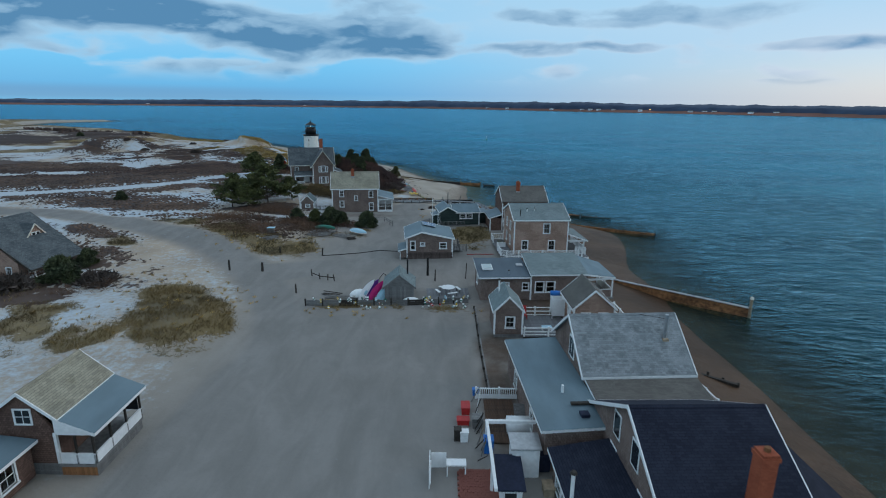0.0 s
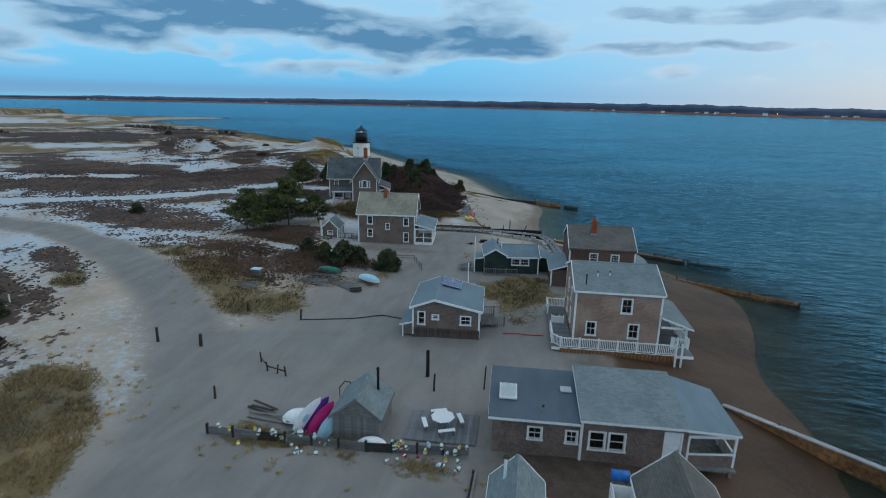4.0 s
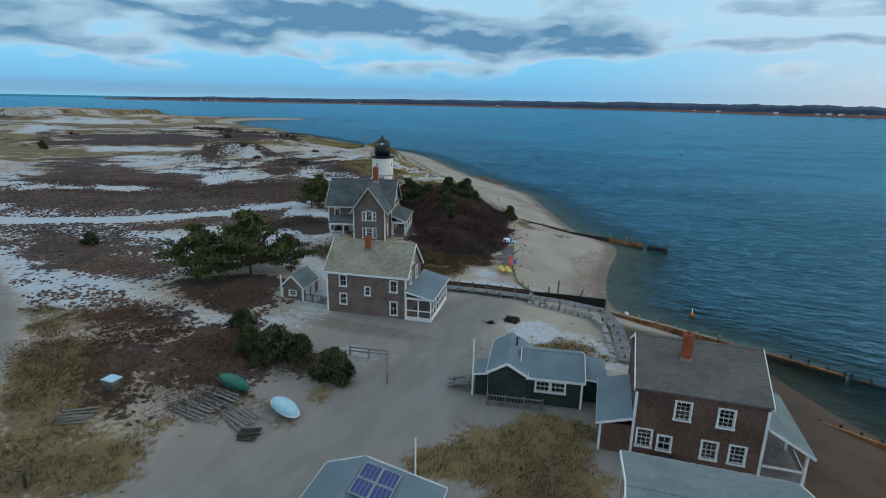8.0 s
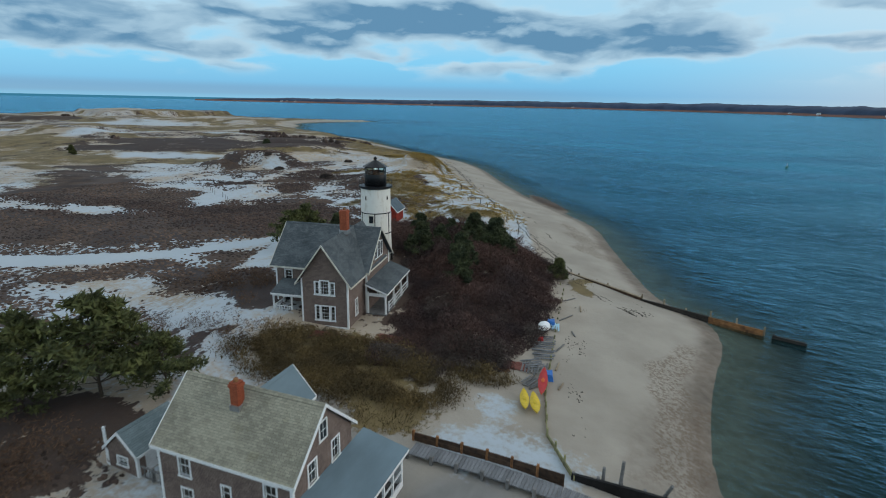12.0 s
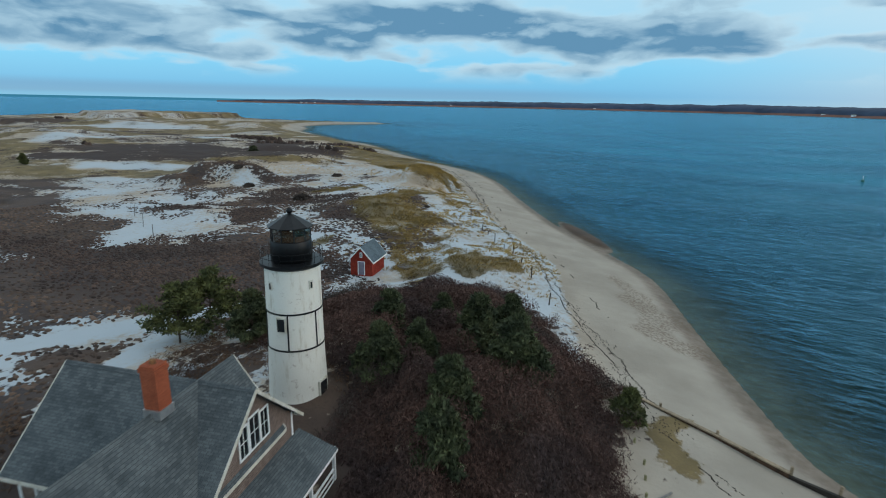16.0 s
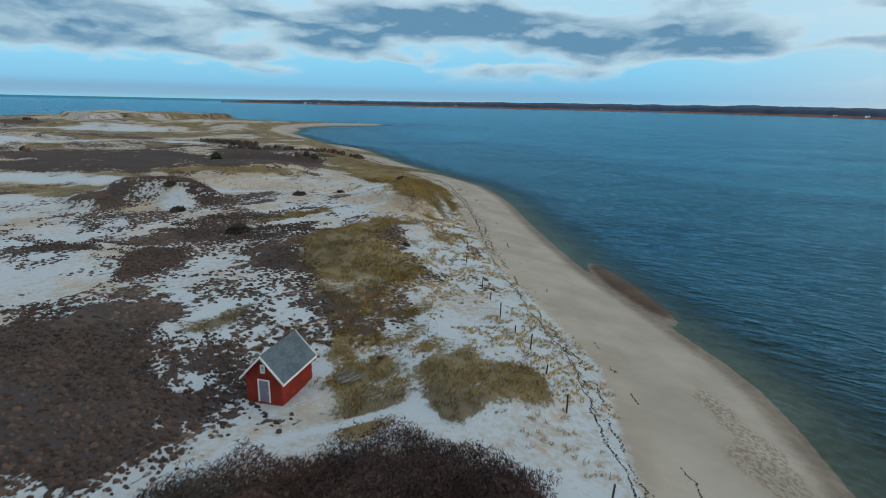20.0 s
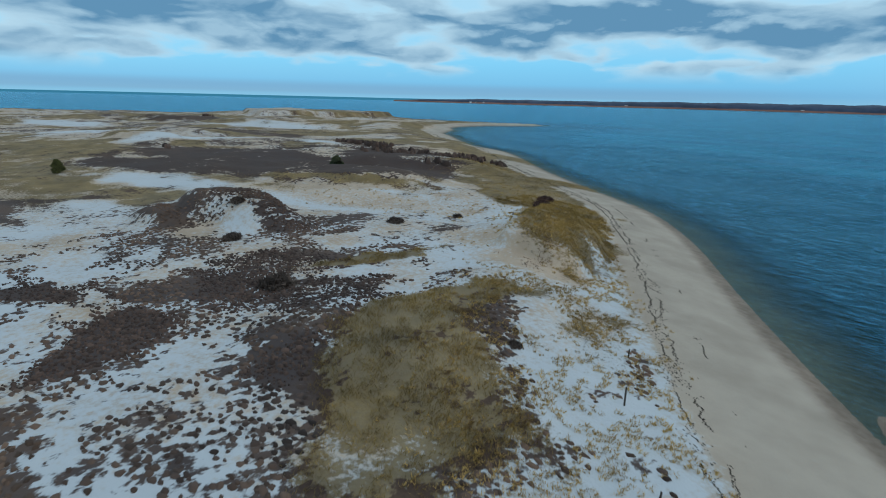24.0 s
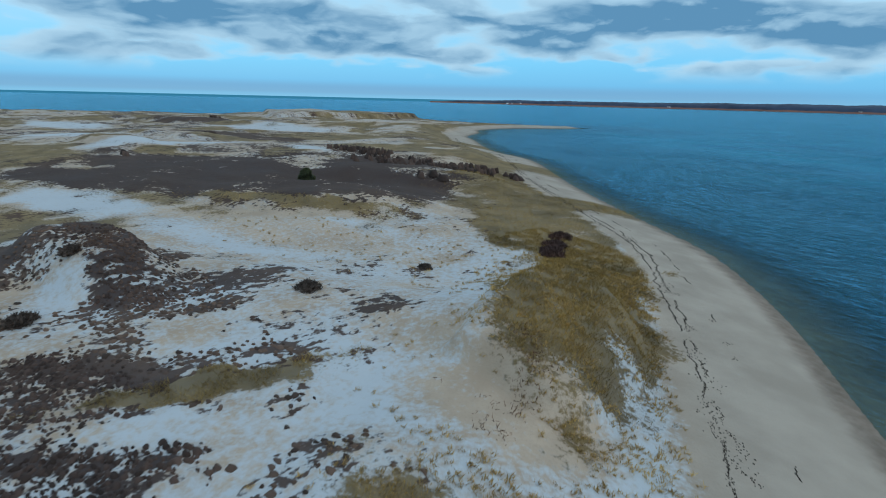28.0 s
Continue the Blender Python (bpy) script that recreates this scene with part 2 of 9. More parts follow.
SH_TAN = shingled("tan_cedar_shingle", (0.275, 0.178, 0.136), (0.47, 0.325, 0.255))
SH_BROWN = shingled("brown_cedar_shingle", (0.092, 0.054, 0.043), (0.185, 0.116, 0.090))
SH_GREY = shingled("grey_cedar_shingle", (0.145, 0.105, 0.090), (0.26, 0.195, 0.168))
SH_RED = shingled("red_painted_shingle", (0.20, 0.022, 0.014), (0.33, 0.045, 0.028))
SH_GREEN = shingled("dark_green_clapboard", (0.022, 0.034, 0.032), (0.042, 0.06, 0.055), w=3.0, h=0.12, mortar=0.006)
RF_GREY = shingled("grey_asphalt_roof", (0.145, 0.185, 0.192), (0.215, 0.262, 0.27), w=0.3, h=0.14, mortar=0.006, bump=0.15)
RF_PALE = shingled("weathered_pale_roof", (0.22, 0.205, 0.16), (0.37, 0.345, 0.265), w=0.3, h=0.14, bump=0.3, lichen=0.3, blotch=(0.20, 0.17, 0.09))
RF_SLATE = shingled("dark_slate_grey_roof", (0.060, 0.072, 0.08), (0.13, 0.148, 0.158), w=0.3, h=0.14, bump=0.35)
RF_BLUE = shingled("blue_grey_hut_roof", (0.075, 0.105, 0.13), (0.14, 0.185, 0.215), w=0.3, h=0.14, bump=0.3)
RF_NAVY = shingled("near_black_blue_roof", (0.011, 0.014, 0.028), (0.023, 0.028, 0.047), w=0.3, h=0.14, bump=0.3)
RF_OLD = shingled("patched_old_grey_roof", (0.16, 0.18, 0.19), (0.29, 0.315, 0.33), w=0.28, h=0.15, mortar=0.006, bump=0.25, lichen=0.5, blotch=(0.07, 0.07, 0.075))
RF_BROWN = shingled("brown_grey_roof", (0.105, 0.10, 0.092), (0.155, 0.148, 0.136), w=0.3, h=0.14, mortar=0.006, bump=0.15)
RF_FLAT = material("blue_grey_rolled_roofing", (0.145, 0.205, 0.24), 0.6, 0.18, 0.8, 0.15, 9, streak=(1, 0.35, 1))
WHITE = material("white_trim_paint", (0.82, 0.83, 0.83), 0.5, 0.10, 5.0, 0.1)
WHITE_OLD = material("chalky_white_paint", (0.68, 0.66, 0.60), 0.6, 0.16, 2.2, 0.15, dark=(0.50, 0.46, 0.38))
GREYWOOD = material("weathered_grey_wood", (0.20, 0.195, 0.19), 0.85, 0.4, 4.0, 0.4, streak=(1, 1, 6), objvar=0.35)
DECKWOOD = material("silvered_deck_board", (0.19, 0.195, 0.205), 0.8, 0.35, 5.0, 0.4, streak=(6, 1, 1), objvar=0.4)
DARKWOOD = material("dark_wet_timber", (0.045, 0.038, 0.032), 0.75, 0.45, 4.0, 0.5, objvar=0.4)
LICHENWOOD = material("lichened_old_timber", (0.27, 0.255, 0.135), 0.9, 0.5, 2.5, 0.5, dark=(0.12, 0.115, 0.07), objvar=0.35)
RUSTWOOD = material("rust_brown_timber", (0.29, 0.135, 0.055), 0.85, 0.5, 3.0, 0.5, dark=(0.10, 0.048, 0.025), objvar=0.4)
TANWOOD = material("bleached_tan_timber", (0.33, 0.26, 0.18), 0.85, 0.4, 4.0, 0.4, objvar=0.35)
RUSTDARK = material("stained_dark_brown_timber", (0.085, 0.05, 0.032), 0.85, 0.5, 3.0, 0.5, dark=(0.035, 0.024, 0.018), objvar=0.35)
BLACKWOOD = material("tarred_black_timber", (0.014, 0.013, 0.013), 0.7, 0.5, 3.0, 0.5)
PALECAP = material("pale_grey_capping", (0.36, 0.36, 0.36), 0.8, 0.3, 3.0, 0.3)
BRICK = shingled("red_chimney_brick", (0.25, 0.06, 0.03), (0.42, 0.12, 0.06), w=0.21, h=0.07, mortar=0.01, bump=0.5)
CONCRETE = material("pale_concrete", (0.36, 0.35, 0.33), 0.9, 0.25, 2.0, 0.3)
BLACK = material("black_lantern_paint", (0.010, 0.011, 0.013), 0.4, 0.4, 4.0, 0.1)
IRON = material("rusty_iron", (0.10, 0.045, 0.025), 0.7, 0.5, 6.0, 0.3, metal=0.3)
METAL = material("galvanised_metal", (0.45, 0.46, 0.47), 0.4, 0.2, 5.0, 0.1, metal=0.7)
GLASS = glassy("window_glass")
DARKROOM = material("dark_room", (0.03, 0.03, 0.032), 0.9, 0.3, 2.0)
PANEL = material("solar_cell_blue", (0.010, 0.040, 0.17), 0.15, 0.2, 6.0, spec=0.6)
RED = material("red_plastic", (0.45, 0.03, 0.03), 0.45, 0.25, 4.0)
MAGENTA = material("magenta_hull", (0.50, 0.02, 0.16), 0.35, 0.2, 3.0)
YELLOW = material("yellow_plastic", (0.66, 0.46, 0.02), 0.4, 0.25, 4.0)
BLUE = material("blue_plastic", (0.03, 0.16, 0.50), 0.4, 0.25, 4.0)
PALEBLUE = material("pale_blue_gelcoat", (0.38, 0.60, 0.72), 0.35, 0.15, 3.0)
GREEN = material("bottle_green_hull", (0.02, 0.14, 0.10), 0.4, 0.25, 3.0)
ORANGE = material("orange_plastic", (0.65, 0.14, 0.03), 0.45, 0.25, 4.0)
NAVY = material("navy_canvas", (0.02, 0.025, 0.05), 0.85, 0.3, 6.0)
ROPE = material("tarred_rope", (0.05, 0.045, 0.045), 0.9, 0.3, 9.0)
BRICKPAVE = material("reddish_brick_paving", (0.20, 0.075, 0.058), 0.9, 0.3, 6.0, 0.3)
NEEDLES = material("dark_pine_needles", (0.104, 0.110, 0.036), 0.8, 0.45, 1.2, island=0.9, dark=(0.034, 0.045, 0.020))
CEDAR = material("cedar_foliage", (0.078, 0.090, 0.040), 0.8, 0.45, 1.2, island=0.9, dark=(0.026, 0.036, 0.022))
TWIGS = material("bare_reddish_twigs", (0.118, 0.064, 0.050), 0.9, 0.3, 0.13, island=0.9, dark=(0.036, 0.028, 0.031))
GREYTWIGS = material("bare_grey_twigs", (0.088, 0.070, 0.060), 0.9, 0.5, 0.3, island=0.9, dark=(0.040, 0.032, 0.029))
GRASS_GOLD = material("golden_dune_grass", (0.52, 0.36, 0.125), 0.85, 0.3, 0.5, island=0.7, dark=(0.27, 0.19, 0.075))
GRASS_LOT = material("pale_brown_lot_grass", (0.27, 0.195, 0.085), 0.85, 0.3, 0.2, island=0.8, dark=(0.115, 0.088, 0.046))
GRASS_BRUSH = material("olive_brown_dead_grass", (0.170, 0.118, 0.048), 0.9, 0.4, 0.25, island=0.9, dark=(0.058, 0.044, 0.024))
GRASS_DULL = material("olive_brown_trodden_grass", (0.125, 0.098, 0.040), 0.85, 0.3, 0.2, island=0.8, dark=(0.044, 0.038, 0.020))
SCRUB = material("russet_scrub", (0.135, 0.078, 0.046), 0.9, 0.5, 0.16, island=0.9, dark=(0.052, 0.032, 0.024))
BARK = material("pine_bark", (0.075, 0.058, 0.045), 0.9, 0.4, 6.0, 0.5)
GRASS = material("dry_dune_grass", (0.36, 0.250, 0.080), 0.85, 0.3, 0.16, island=0.8, dark=(0.13, 0.100, 0.040))
DARKHEATH = material("blackish_beach_heather", (0.076, 0.049, 0.038), 0.95, 0.5, 0.15, island=1.0, dark=(0.036, 0.026, 0.024))
HEATH = material("dark_beach_heather", (0.105, 0.068, 0.048), 0.95, 0.5, 0.15, island=1.0, dark=(0.045, 0.034, 0.031))
WEED = material("dark_seaweed_wrack", (0.035, 0.028, 0.022), 0.9, 0.4, 3.0, island=0.8)

# ---------------------------------------------------------------- mesh helpers
PIVOT = {}


class Geo:
    """Gathers vertices and faces of one part."""

    def __init__(self):
        self.v, self.f = [], []

    def add(self, pts, faces):
        n = len(self.v)
        self.v += [tuple(p) for p in pts]
        self.f += [tuple(i + n for i in face) for face in faces]
        return self

    def hexa(self, p):
        """Eight corners: four below, then the four above them, anticlockwise from above."""
        return self.add(p, [(3, 2, 1, 0), (4, 5, 6, 7), (0, 1, 5, 4), (1, 2, 6, 5), (2, 3, 7, 6), (3, 0, 4, 7)])

    def box(self, x0, x1, y0, y1, z0, z1):
        return self.hexa([(x0, y0, z0), (x1, y0, z0), (x1, y1, z0), (x0, y1, z0), (x0, y0, z1), (x1, y0, z1), (x1, y1, z1), (x0, y1, z1)])

    def slab(self, p, t):
        """A plate of thickness t under four corners, anticlockwise from above."""
        low = [(a, b, c - t) for a, b, c in p]
        return self.hexa(low + list(p))

    def prism(self, ring, z0, z1):
        n = len(ring)
        pts = [(x, y, z0) for x, y in ring] + [(x, y, z1) for x, y in ring]
        return self.add(pts, [tuple(range(n - 1, -1, -1)), tuple(range(n, 2 * n))] + [(i, (i + 1) % n, n + (i + 1) % n, n + i) for i in range(n)])

    def tube(self, a, b, r0, r1=None, n=8):
        """A tapered round bar from a to b."""
        r1 = r0 if r1 is None else r1
        a, b = Vector(a), Vector(b)
        w = (b - a).normalized()
        s = w.orthogonal().normalized()
        t = w.cross(s)
        pts = [a + r0 * (math.cos(2 * math.pi * i / n) * s + math.sin(2 * math.pi * i / n) * t) for i in range(n)]
        pts += [b + r1 * (math.cos(2 * math.pi * i / n) * s + math.sin(2 * math.pi * i / n) * t) for i in range(n)]
        return self.add(pts, [tuple(range(n - 1, -1, -1)), tuple(range(n, 2 * n))] + [(i, (i + 1) % n, n + (i + 1) % n, n + i) for i in range(n)])

    def lathe(self, c, prof, n=24, caps=True):
        """Rings of (radius, height) about a vertical axis through c."""
        pts, faces = [], []
        for r, h in prof:
            pts += [(c[0] + r * math.cos(2 * math.pi * i / n), c[1] + r * math.sin(2 * math.pi * i / n), c[2] + h) for i in range(n)]
        for j in range(len(prof) - 1):
            faces += [(j * n + i, j * n + (i + 1) % n, (j + 1) * n + (i + 1) % n, (j + 1) * n + i) for i in range(n)]
        if caps:
            faces += [tuple(range(n - 1, -1, -1)), tuple(range((len(prof) - 1) * n, len(prof) * n))]
        return self.add(pts, faces)

    def beam(self, a, b, w, h):
        """A squared timber from a to b, w across and h deep."""
        a, b = Vector(a), Vector(b)
        d = (b - a).normalized()
        side = d.cross(Vector((0, 0, 1)))
        side = side.normalized() if side.length > 1e-4 else Vector((1, 0, 0))
        up = side.cross(d)
        s, u = side * w / 2, up * h / 2
        return self.hexa([a - s - u, a + s - u, b + s - u, b - s - u, a - s + u, a + s + u, b + s + u, b - s + u])


def mesh_of(name, geo, mat, off=(0, 0, 0), smooth=False):
    me = bpy.data.meshes.new(name)
    me.from_pydata([(x - off[0], y - off[1], z - off[2]) for x, y, z in geo.v], [], geo.f)
    me.update()
    uv = me.uv_layers.new(name="UVMap")
    co = geo.v
    for poly in me.polygons:
        n = poly.normal
        t = Vector((-n.y, n.x, 0))
        t = t.normalized() if t.length > 0.05 else Vector((1, 0, 0))
        b = n.cross(t)
        for li in poly.loop_indices:
            p = Vector(co[me.loops[li].vertex_index])
            uv.data[li].uv = (p.dot(t), p.dot(b))
    if smooth:
        for poly in me.polygons:
            poly.use_smooth = True
    me.materials.append(mat)
    return me


def thing(name, label, category, pivot=(0, 0, 0), rot=0.0, group="", kind=""):
    """An Empty at the base of a thing; its parts are drawn in plan coordinates and turned about it."""
    ob = new(name)
    ob.matrix_world = pose(*pivot, 0, 0, rot)
    ob.empty_display_size = 0.3
    PIVOT[ob] = pivot
    return tagged(ob, label, category, group, kind)


def part(name, geo, mat, parent=None, label="", smooth=False):
    off = PIVOT.get(parent, (0, 0, 0))
    ob = new(name, mesh_of(name, geo, mat, off, smooth))
    if parent is not None:
        ob.parent = parent
        PIVOT[ob] = off
    if label:
        tagged(ob, label)
    return ob


def solo(name, geo, mat, label, category, group="", kind="", smooth=False):
    """A thing that is one mesh."""
    return tagged(part(name, geo, mat, None, "", smooth), label, category, group, kind)


def repeat(first, place, parent):
    """One more piece on the mesh of the first, moved by place."""
    ob = new(first.name.split(".")[0], first.data)
    ob.parent = parent
    PIVOT[ob] = PIVOT.get(parent, (0, 0, 0))
    ob.location = place
    return ob


def big_mesh(name, verts, faces, mat, smooth=False):
    """A mesh from arrays: n x 3 places and m x 3 or m x 4 corners."""
    me = bpy.data.meshes.new(name)
    k = faces.shape[1]
    me.vertices.add(len(verts))
    me.vertices.foreach_set("co", verts.astype(np.float32).ravel())
    me.loops.add(faces.size)
    me.loops.foreach_set("vertex_index", faces.astype(np.int32).ravel())
    me.polygons.add(len(faces))
    me.polygons.foreach_set("loop_start", np.arange(0, faces.size, k, dtype=np.int32))
    if smooth:
        me.polygons.foreach_set("use_smooth", np.ones(len(faces), dtype=bool))
    me.update(calc_edges=True)
    me.materials.append(mat)
    return me


# ---------------------------------------------------------------- the lie of the land
def lattice(ix, iy, seed):
    h = (ix * 374761393 + iy * 668265263 + seed * 974711) & 0x7FFFFFFF
    h = ((h ^ (h >> 13)) * 1274126177) & 0x7FFFFFFF
    return ((h ^ (h >> 16)) & 0xFFFF) / 65535.0


def vnoise(x, y, scale, seed=0, octaves=3):
    """Smooth noise between 0 and 1 with the given wavelength in metres."""
    out, amp, tot = 0.0, 1.0, 0.0
    x, y = np.asarray(x, float) / scale, np.asarray(y, float) / scale
    for o in range(octaves):
        ix, iy = np.floor(x).astype(np.int64), np.floor(y).astype(np.int64)
        fx, fy = x - ix, y - iy
        fx, fy = fx * fx * (3 - 2 * fx), fy * fy * (3 - 2 * fy)
        a, b = lattice(ix, iy, seed + o), lattice(ix + 1, iy, seed + o)
        c, d = lattice(ix, iy + 1, seed + o), lattice(ix + 1, iy + 1, seed + o)
        out = out + amp * ((a * (1 - fx) + b * fx) * (1 - fy) + (c * (1 - fx) + d * fx) * fy)
        tot, amp, x, y = tot + amp, amp * 0.5, x * 2.03 + 17.1, y * 2.03 + 5.7
    return out / tot


def smooth(x, lo, hi):
    t = np.clip((np.asarray(x, float) - lo) / (hi - lo), 0, 1)
    return t * t * (3 - 2 * t)


def spline(points, n=6):
    """A smooth line through points of the plan."""
    p = [np.array(q, float) for q in points]
    p = [2 * p[0] - p[1]] + p + [2 * p[-1] - p[-2]]
    out = []
    for i in range(1, len(p) - 2):
        for j in range(n):
            t = j / n
            out.append(0.5 * (2 * p[i] + (p[i + 1] - p[i - 1]) * t + (2 * p[i - 1] - 5 * p[i] + 4 * p[i + 1] - p[i + 2]) * t * t + (3 * p[i] - p[i - 1] - 3 * p[i + 1] + p[i + 2]) * t**3))
    return np.array(out + [p[-2]])


def line_distance(x, y, line):
    best = np.full(np.shape(x), 1e9)
    for (ax, ay), (bx, by) in zip(line[:-1], line[1:]):
        dx, dy = bx - ax, by - ay
        t = np.clip(((x - ax) * dx + (y - ay) * dy) / (dx * dx + dy * dy + 1e-12), 0, 1)
        best = np.minimum(best, (x - ax - t * dx) ** 2 + (y - ay - t * dy) ** 2)
    return np.sqrt(best)


def inside(x, y, ring):
    hit = np.zeros(np.shape(x), bool)
    for (ax, ay), (bx, by) in zip(ring, np.roll(ring, -1, 0)):
        cross = ((ay > y) != (by > y)) & (x < (bx - ax) * (y - ay) / (by - ay + 1e-12) + ax)
        hit ^= cross
    return hit


def blobs(x, y, rows):
    """Soft ovals: centre, half axes, turn in degrees, weight."""
    out = np.zeros(np.shape(x))
    for cx, cy, rx, ry, turn, w in rows:
        c, s = math.cos(radians(turn)), math.sin(radians(turn))
        dx, dy = x - cx, y - cy
        u, v = (dx * c + dy * s) / rx, (-dx * s + dy * c) / ry
        out = np.maximum(out, w * (1 - smooth(np.sqrt(u * u + v * v), 0.45, 1.25)))
    return out


SHORE = [
    (27, -900), (27.5, -60), (27.6, 20), (27.8, 35), (27.5, 49), (28.6, 58), (28.2, 68), (31, 78), (32.3, 89), (27, 97), (22, 104.5), (13, 110.5), (9.4, 114.5), (8.2, 121),
    (8.0, 130), (8.6, 141), (6.5, 147.5), (1, 152.5), (-4, 163), (-9.5, 176), (-16, 191), (-26, 203), (-40, 219), (-58, 244), (-73, 266), (-91, 286), (-113, 301), (-152, 328),
    (-203, 368), (-240, 382), (-303, 426), (-322, 438), (-352, 477), (-377, 500), (-390, 552), (-369, 612), (-384, 622), (-425, 575), (-500, 560), (-640, 520), (-690, 430), (-730, 320),
    (-830, 200), (-1000, 0), (-1300, -900),
]
SHORE_LINE = spline(SHORE, 3)
SEAWALL = [(-10.2, 145.5), (-9.2, 143.4), (-6.9, 132.3), (-3.9, 118.8), (-2.2, 113.7), (0.6, 110.2), (8.5, 110.6)]
HILLS = [
    (-124, 206, 15, 6, 8, 4.0), (-131, 198, 8, 5, 15, 1.8), (-84, 236, 10, 17, 25, 1.9), (-90, 229, 8, 7, 0, 0.5), (-150, 246, 24, 13, 30, 2.4), (-165, 280, 30, 12, 30, 2.0), (-70, 212, 9, 12, 20, 1.0), (-72, 196, 12, 8, 20, 0.9),
    (-29, 127, 20, 20, 0, 1.5), (-22, 150, 14, 18, 0, 0.9), (-36, 176, 9, 7, 0, 0.8), (-24, 76, 12, 9, 0, 0.6),
]
HILLS_FAR = [(-24, 42, 9, 7, 0, 0.5), (-372, 430, 60, 28, 45, 2.6), (-540, 410, 70, 50, 0, 2.0), (-310, 262, 40, 12, 20, 2.5), (-360, 330, 46, 13, 35, 3.0), (-280, 232, 30, 9, 10, 2.0), (-440, 300, 50, 14, 20, 3.0)]
# the grassy bluff with its cut face, and the sand cliff far along the bar
BLUFF = np.array([(-82, 223), (-77.5, 223.8), (-73.3, 224.2), (-71.2, 225.5), (-71.3, 230), (-72.5, 235), (-76.5, 241.5), (-86, 248.5), (-91, 246), (-89, 238), (-85, 229)])
CLIFF = np.array([(-494, 380), (-490, 430), (-492, 480), (-497, 532), (-560, 540), (-580, 400)])


def rise(x, y, ring, lo, hi):
    """1 inside a ring of the plan, 0 outside, with a slope from lo to hi metres inside its edge."""
    d = line_distance(x, y, np.vstack([ring, ring[:1]]))
    return smooth(np.where(inside(x, y, ring), d, -d), lo, hi)


def shore_distance(x, y):
    d = line_distance(x, y, SHORE_LINE)
    return np.where(inside(x, y, SHORE_LINE), d, -d)


def height(x, y, d=None):
    """Ground level over mean water."""
    x, y = np.asarray(x, float), np.asarray(y, float)
    d = shore_distance(x, y) if d is None else d
    north = smooth(y, 110, 150)
    reach = 14 + 6 * north
    up = 1.95 + 0.45 * north
    z = np.where(d > 0, up * (1 - (1 - np.clip(d / reach, 0, 1)) ** 1.6), np.maximum(-0.10 * -d - 0.02, -7.0))
    wild = smooth(d, 14, 28) * np.maximum(smooth(x, -16, -34) * smooth(y, 20, 60), smooth(y, 118, 165))
    far = smooth(-x + y * 0.6, 180, 420)
    z = z + wild * (0.6 + 1.4 * smooth(y, 170, 230) * smooth(d, 18, 45) + (vnoise(x, y, 26, 3) - 0.45) * 1.5 + (vnoise(x, y, 7, 9, 2) - 0.5) * 0.5)
    z = z + wild * far * ((vnoise(x, y, 75, 21, 3) - 0.4) * 5.5)
    h = np.zeros(x.shape)
    for row in HILLS + HILLS_FAR:
        h = h + blobs(x, y, [row])
    z = z + h * smooth(d, 9, 22)
    z = z + 1.75 * rise(x + 1.6 * (vnoise(x, y, 3.0, 61, 2) - 0.5), y + 1.6 * (vnoise(x, y, 3.0, 63, 2) - 0.5), BLUFF, -0.6, 1.5) + 4.5 * rise(x, y, CLIFF, 0, 6)
    # the bowl of blown sand and the cut bluff
    z = z - 1.5 * blobs(x, y, [(-110, 236, 20, 12, 30, 1.0), (-122, 226, 16, 9, 25, 1.0)])
    # low wet bar at the edge of the beach
    z = z + 0.55 * blobs(x, y, [(-32.4, 213.6, 2.2, 13.5, 38, 1.0)]) * (1 - smooth(d, 0.0, 3.0))
    flat = blobs(x, y, [(-48.3, 166.4, 9, 9, 0, 1.0)])
    z = z * (1 - flat) + 2.25 * flat
    tame = smooth(d, 3, 10)
    return z + tame * ((vnoise(x, y, 4, 5, 2) - 0.5) * 0.14 + (vnoise(x, y, 0.9, 8, 1) - 0.5) * 0.04 * (1 + 2 * wild))


TRACK = spline([(-150, 112), (-110, 100), (-80, 91), (-69, 90), (-60, 86.8), (-51, 82.5), (-41, 76.4), (-31.5, 69.2), (-26, 64.6), (-21.5, 59.5), (-17, 52.5), (-13, 43.5), (-11, 32), (-10, 18), (-9, -30)], 4)
LANE = spline([(-19, 58), (-12, 61), (-5, 61.5), (3, 61.5), (9, 62)], 4)
LANE2 = spline([(-5, 62), (-7, 72), (-5, 82), (-4, 90), (-5, 97), (-4, 104)], 4)
LOT = np.array([(-17, 12), (-15.5, 33), (-12.5, 44), (-6, 46.5), (5.3, 46), (5.4, 36), (4.2, 28), (2.5, 20), (2.5, 8)])
PATH_HUT = spline([(-51, 147.4), (-46, 150.3), (-45, 155), (-44.6, 159.5), (-42.6, 163), (-40, 166), (-37.5, 168.3)], 4)
SAND_TRAIL = spline([(-130, 98), (-92, 108), (-78.5, 114.5), (-72.5, 118), (-66.4, 122.5), (-61, 129), (-57, 135.5), (-54.5, 141.5), (-50.5, 147.2)], 4)
THICKET = np.array([(-17.5, 116.5), (-12.5, 115.8), (-8.6, 121), (-8.4, 130), (-10.4, 140), (-11.6, 147), (-14, 151.5), (-18, 154.5), (-23, 160), (-29.5, 165), (-37, 163.2), (-41, 157.5), (-43.5, 150.5), (-43, 143), (-36, 139), (-28, 138), (-26.6, 132.5), (-22, 130.5), (-19.6, 122)])
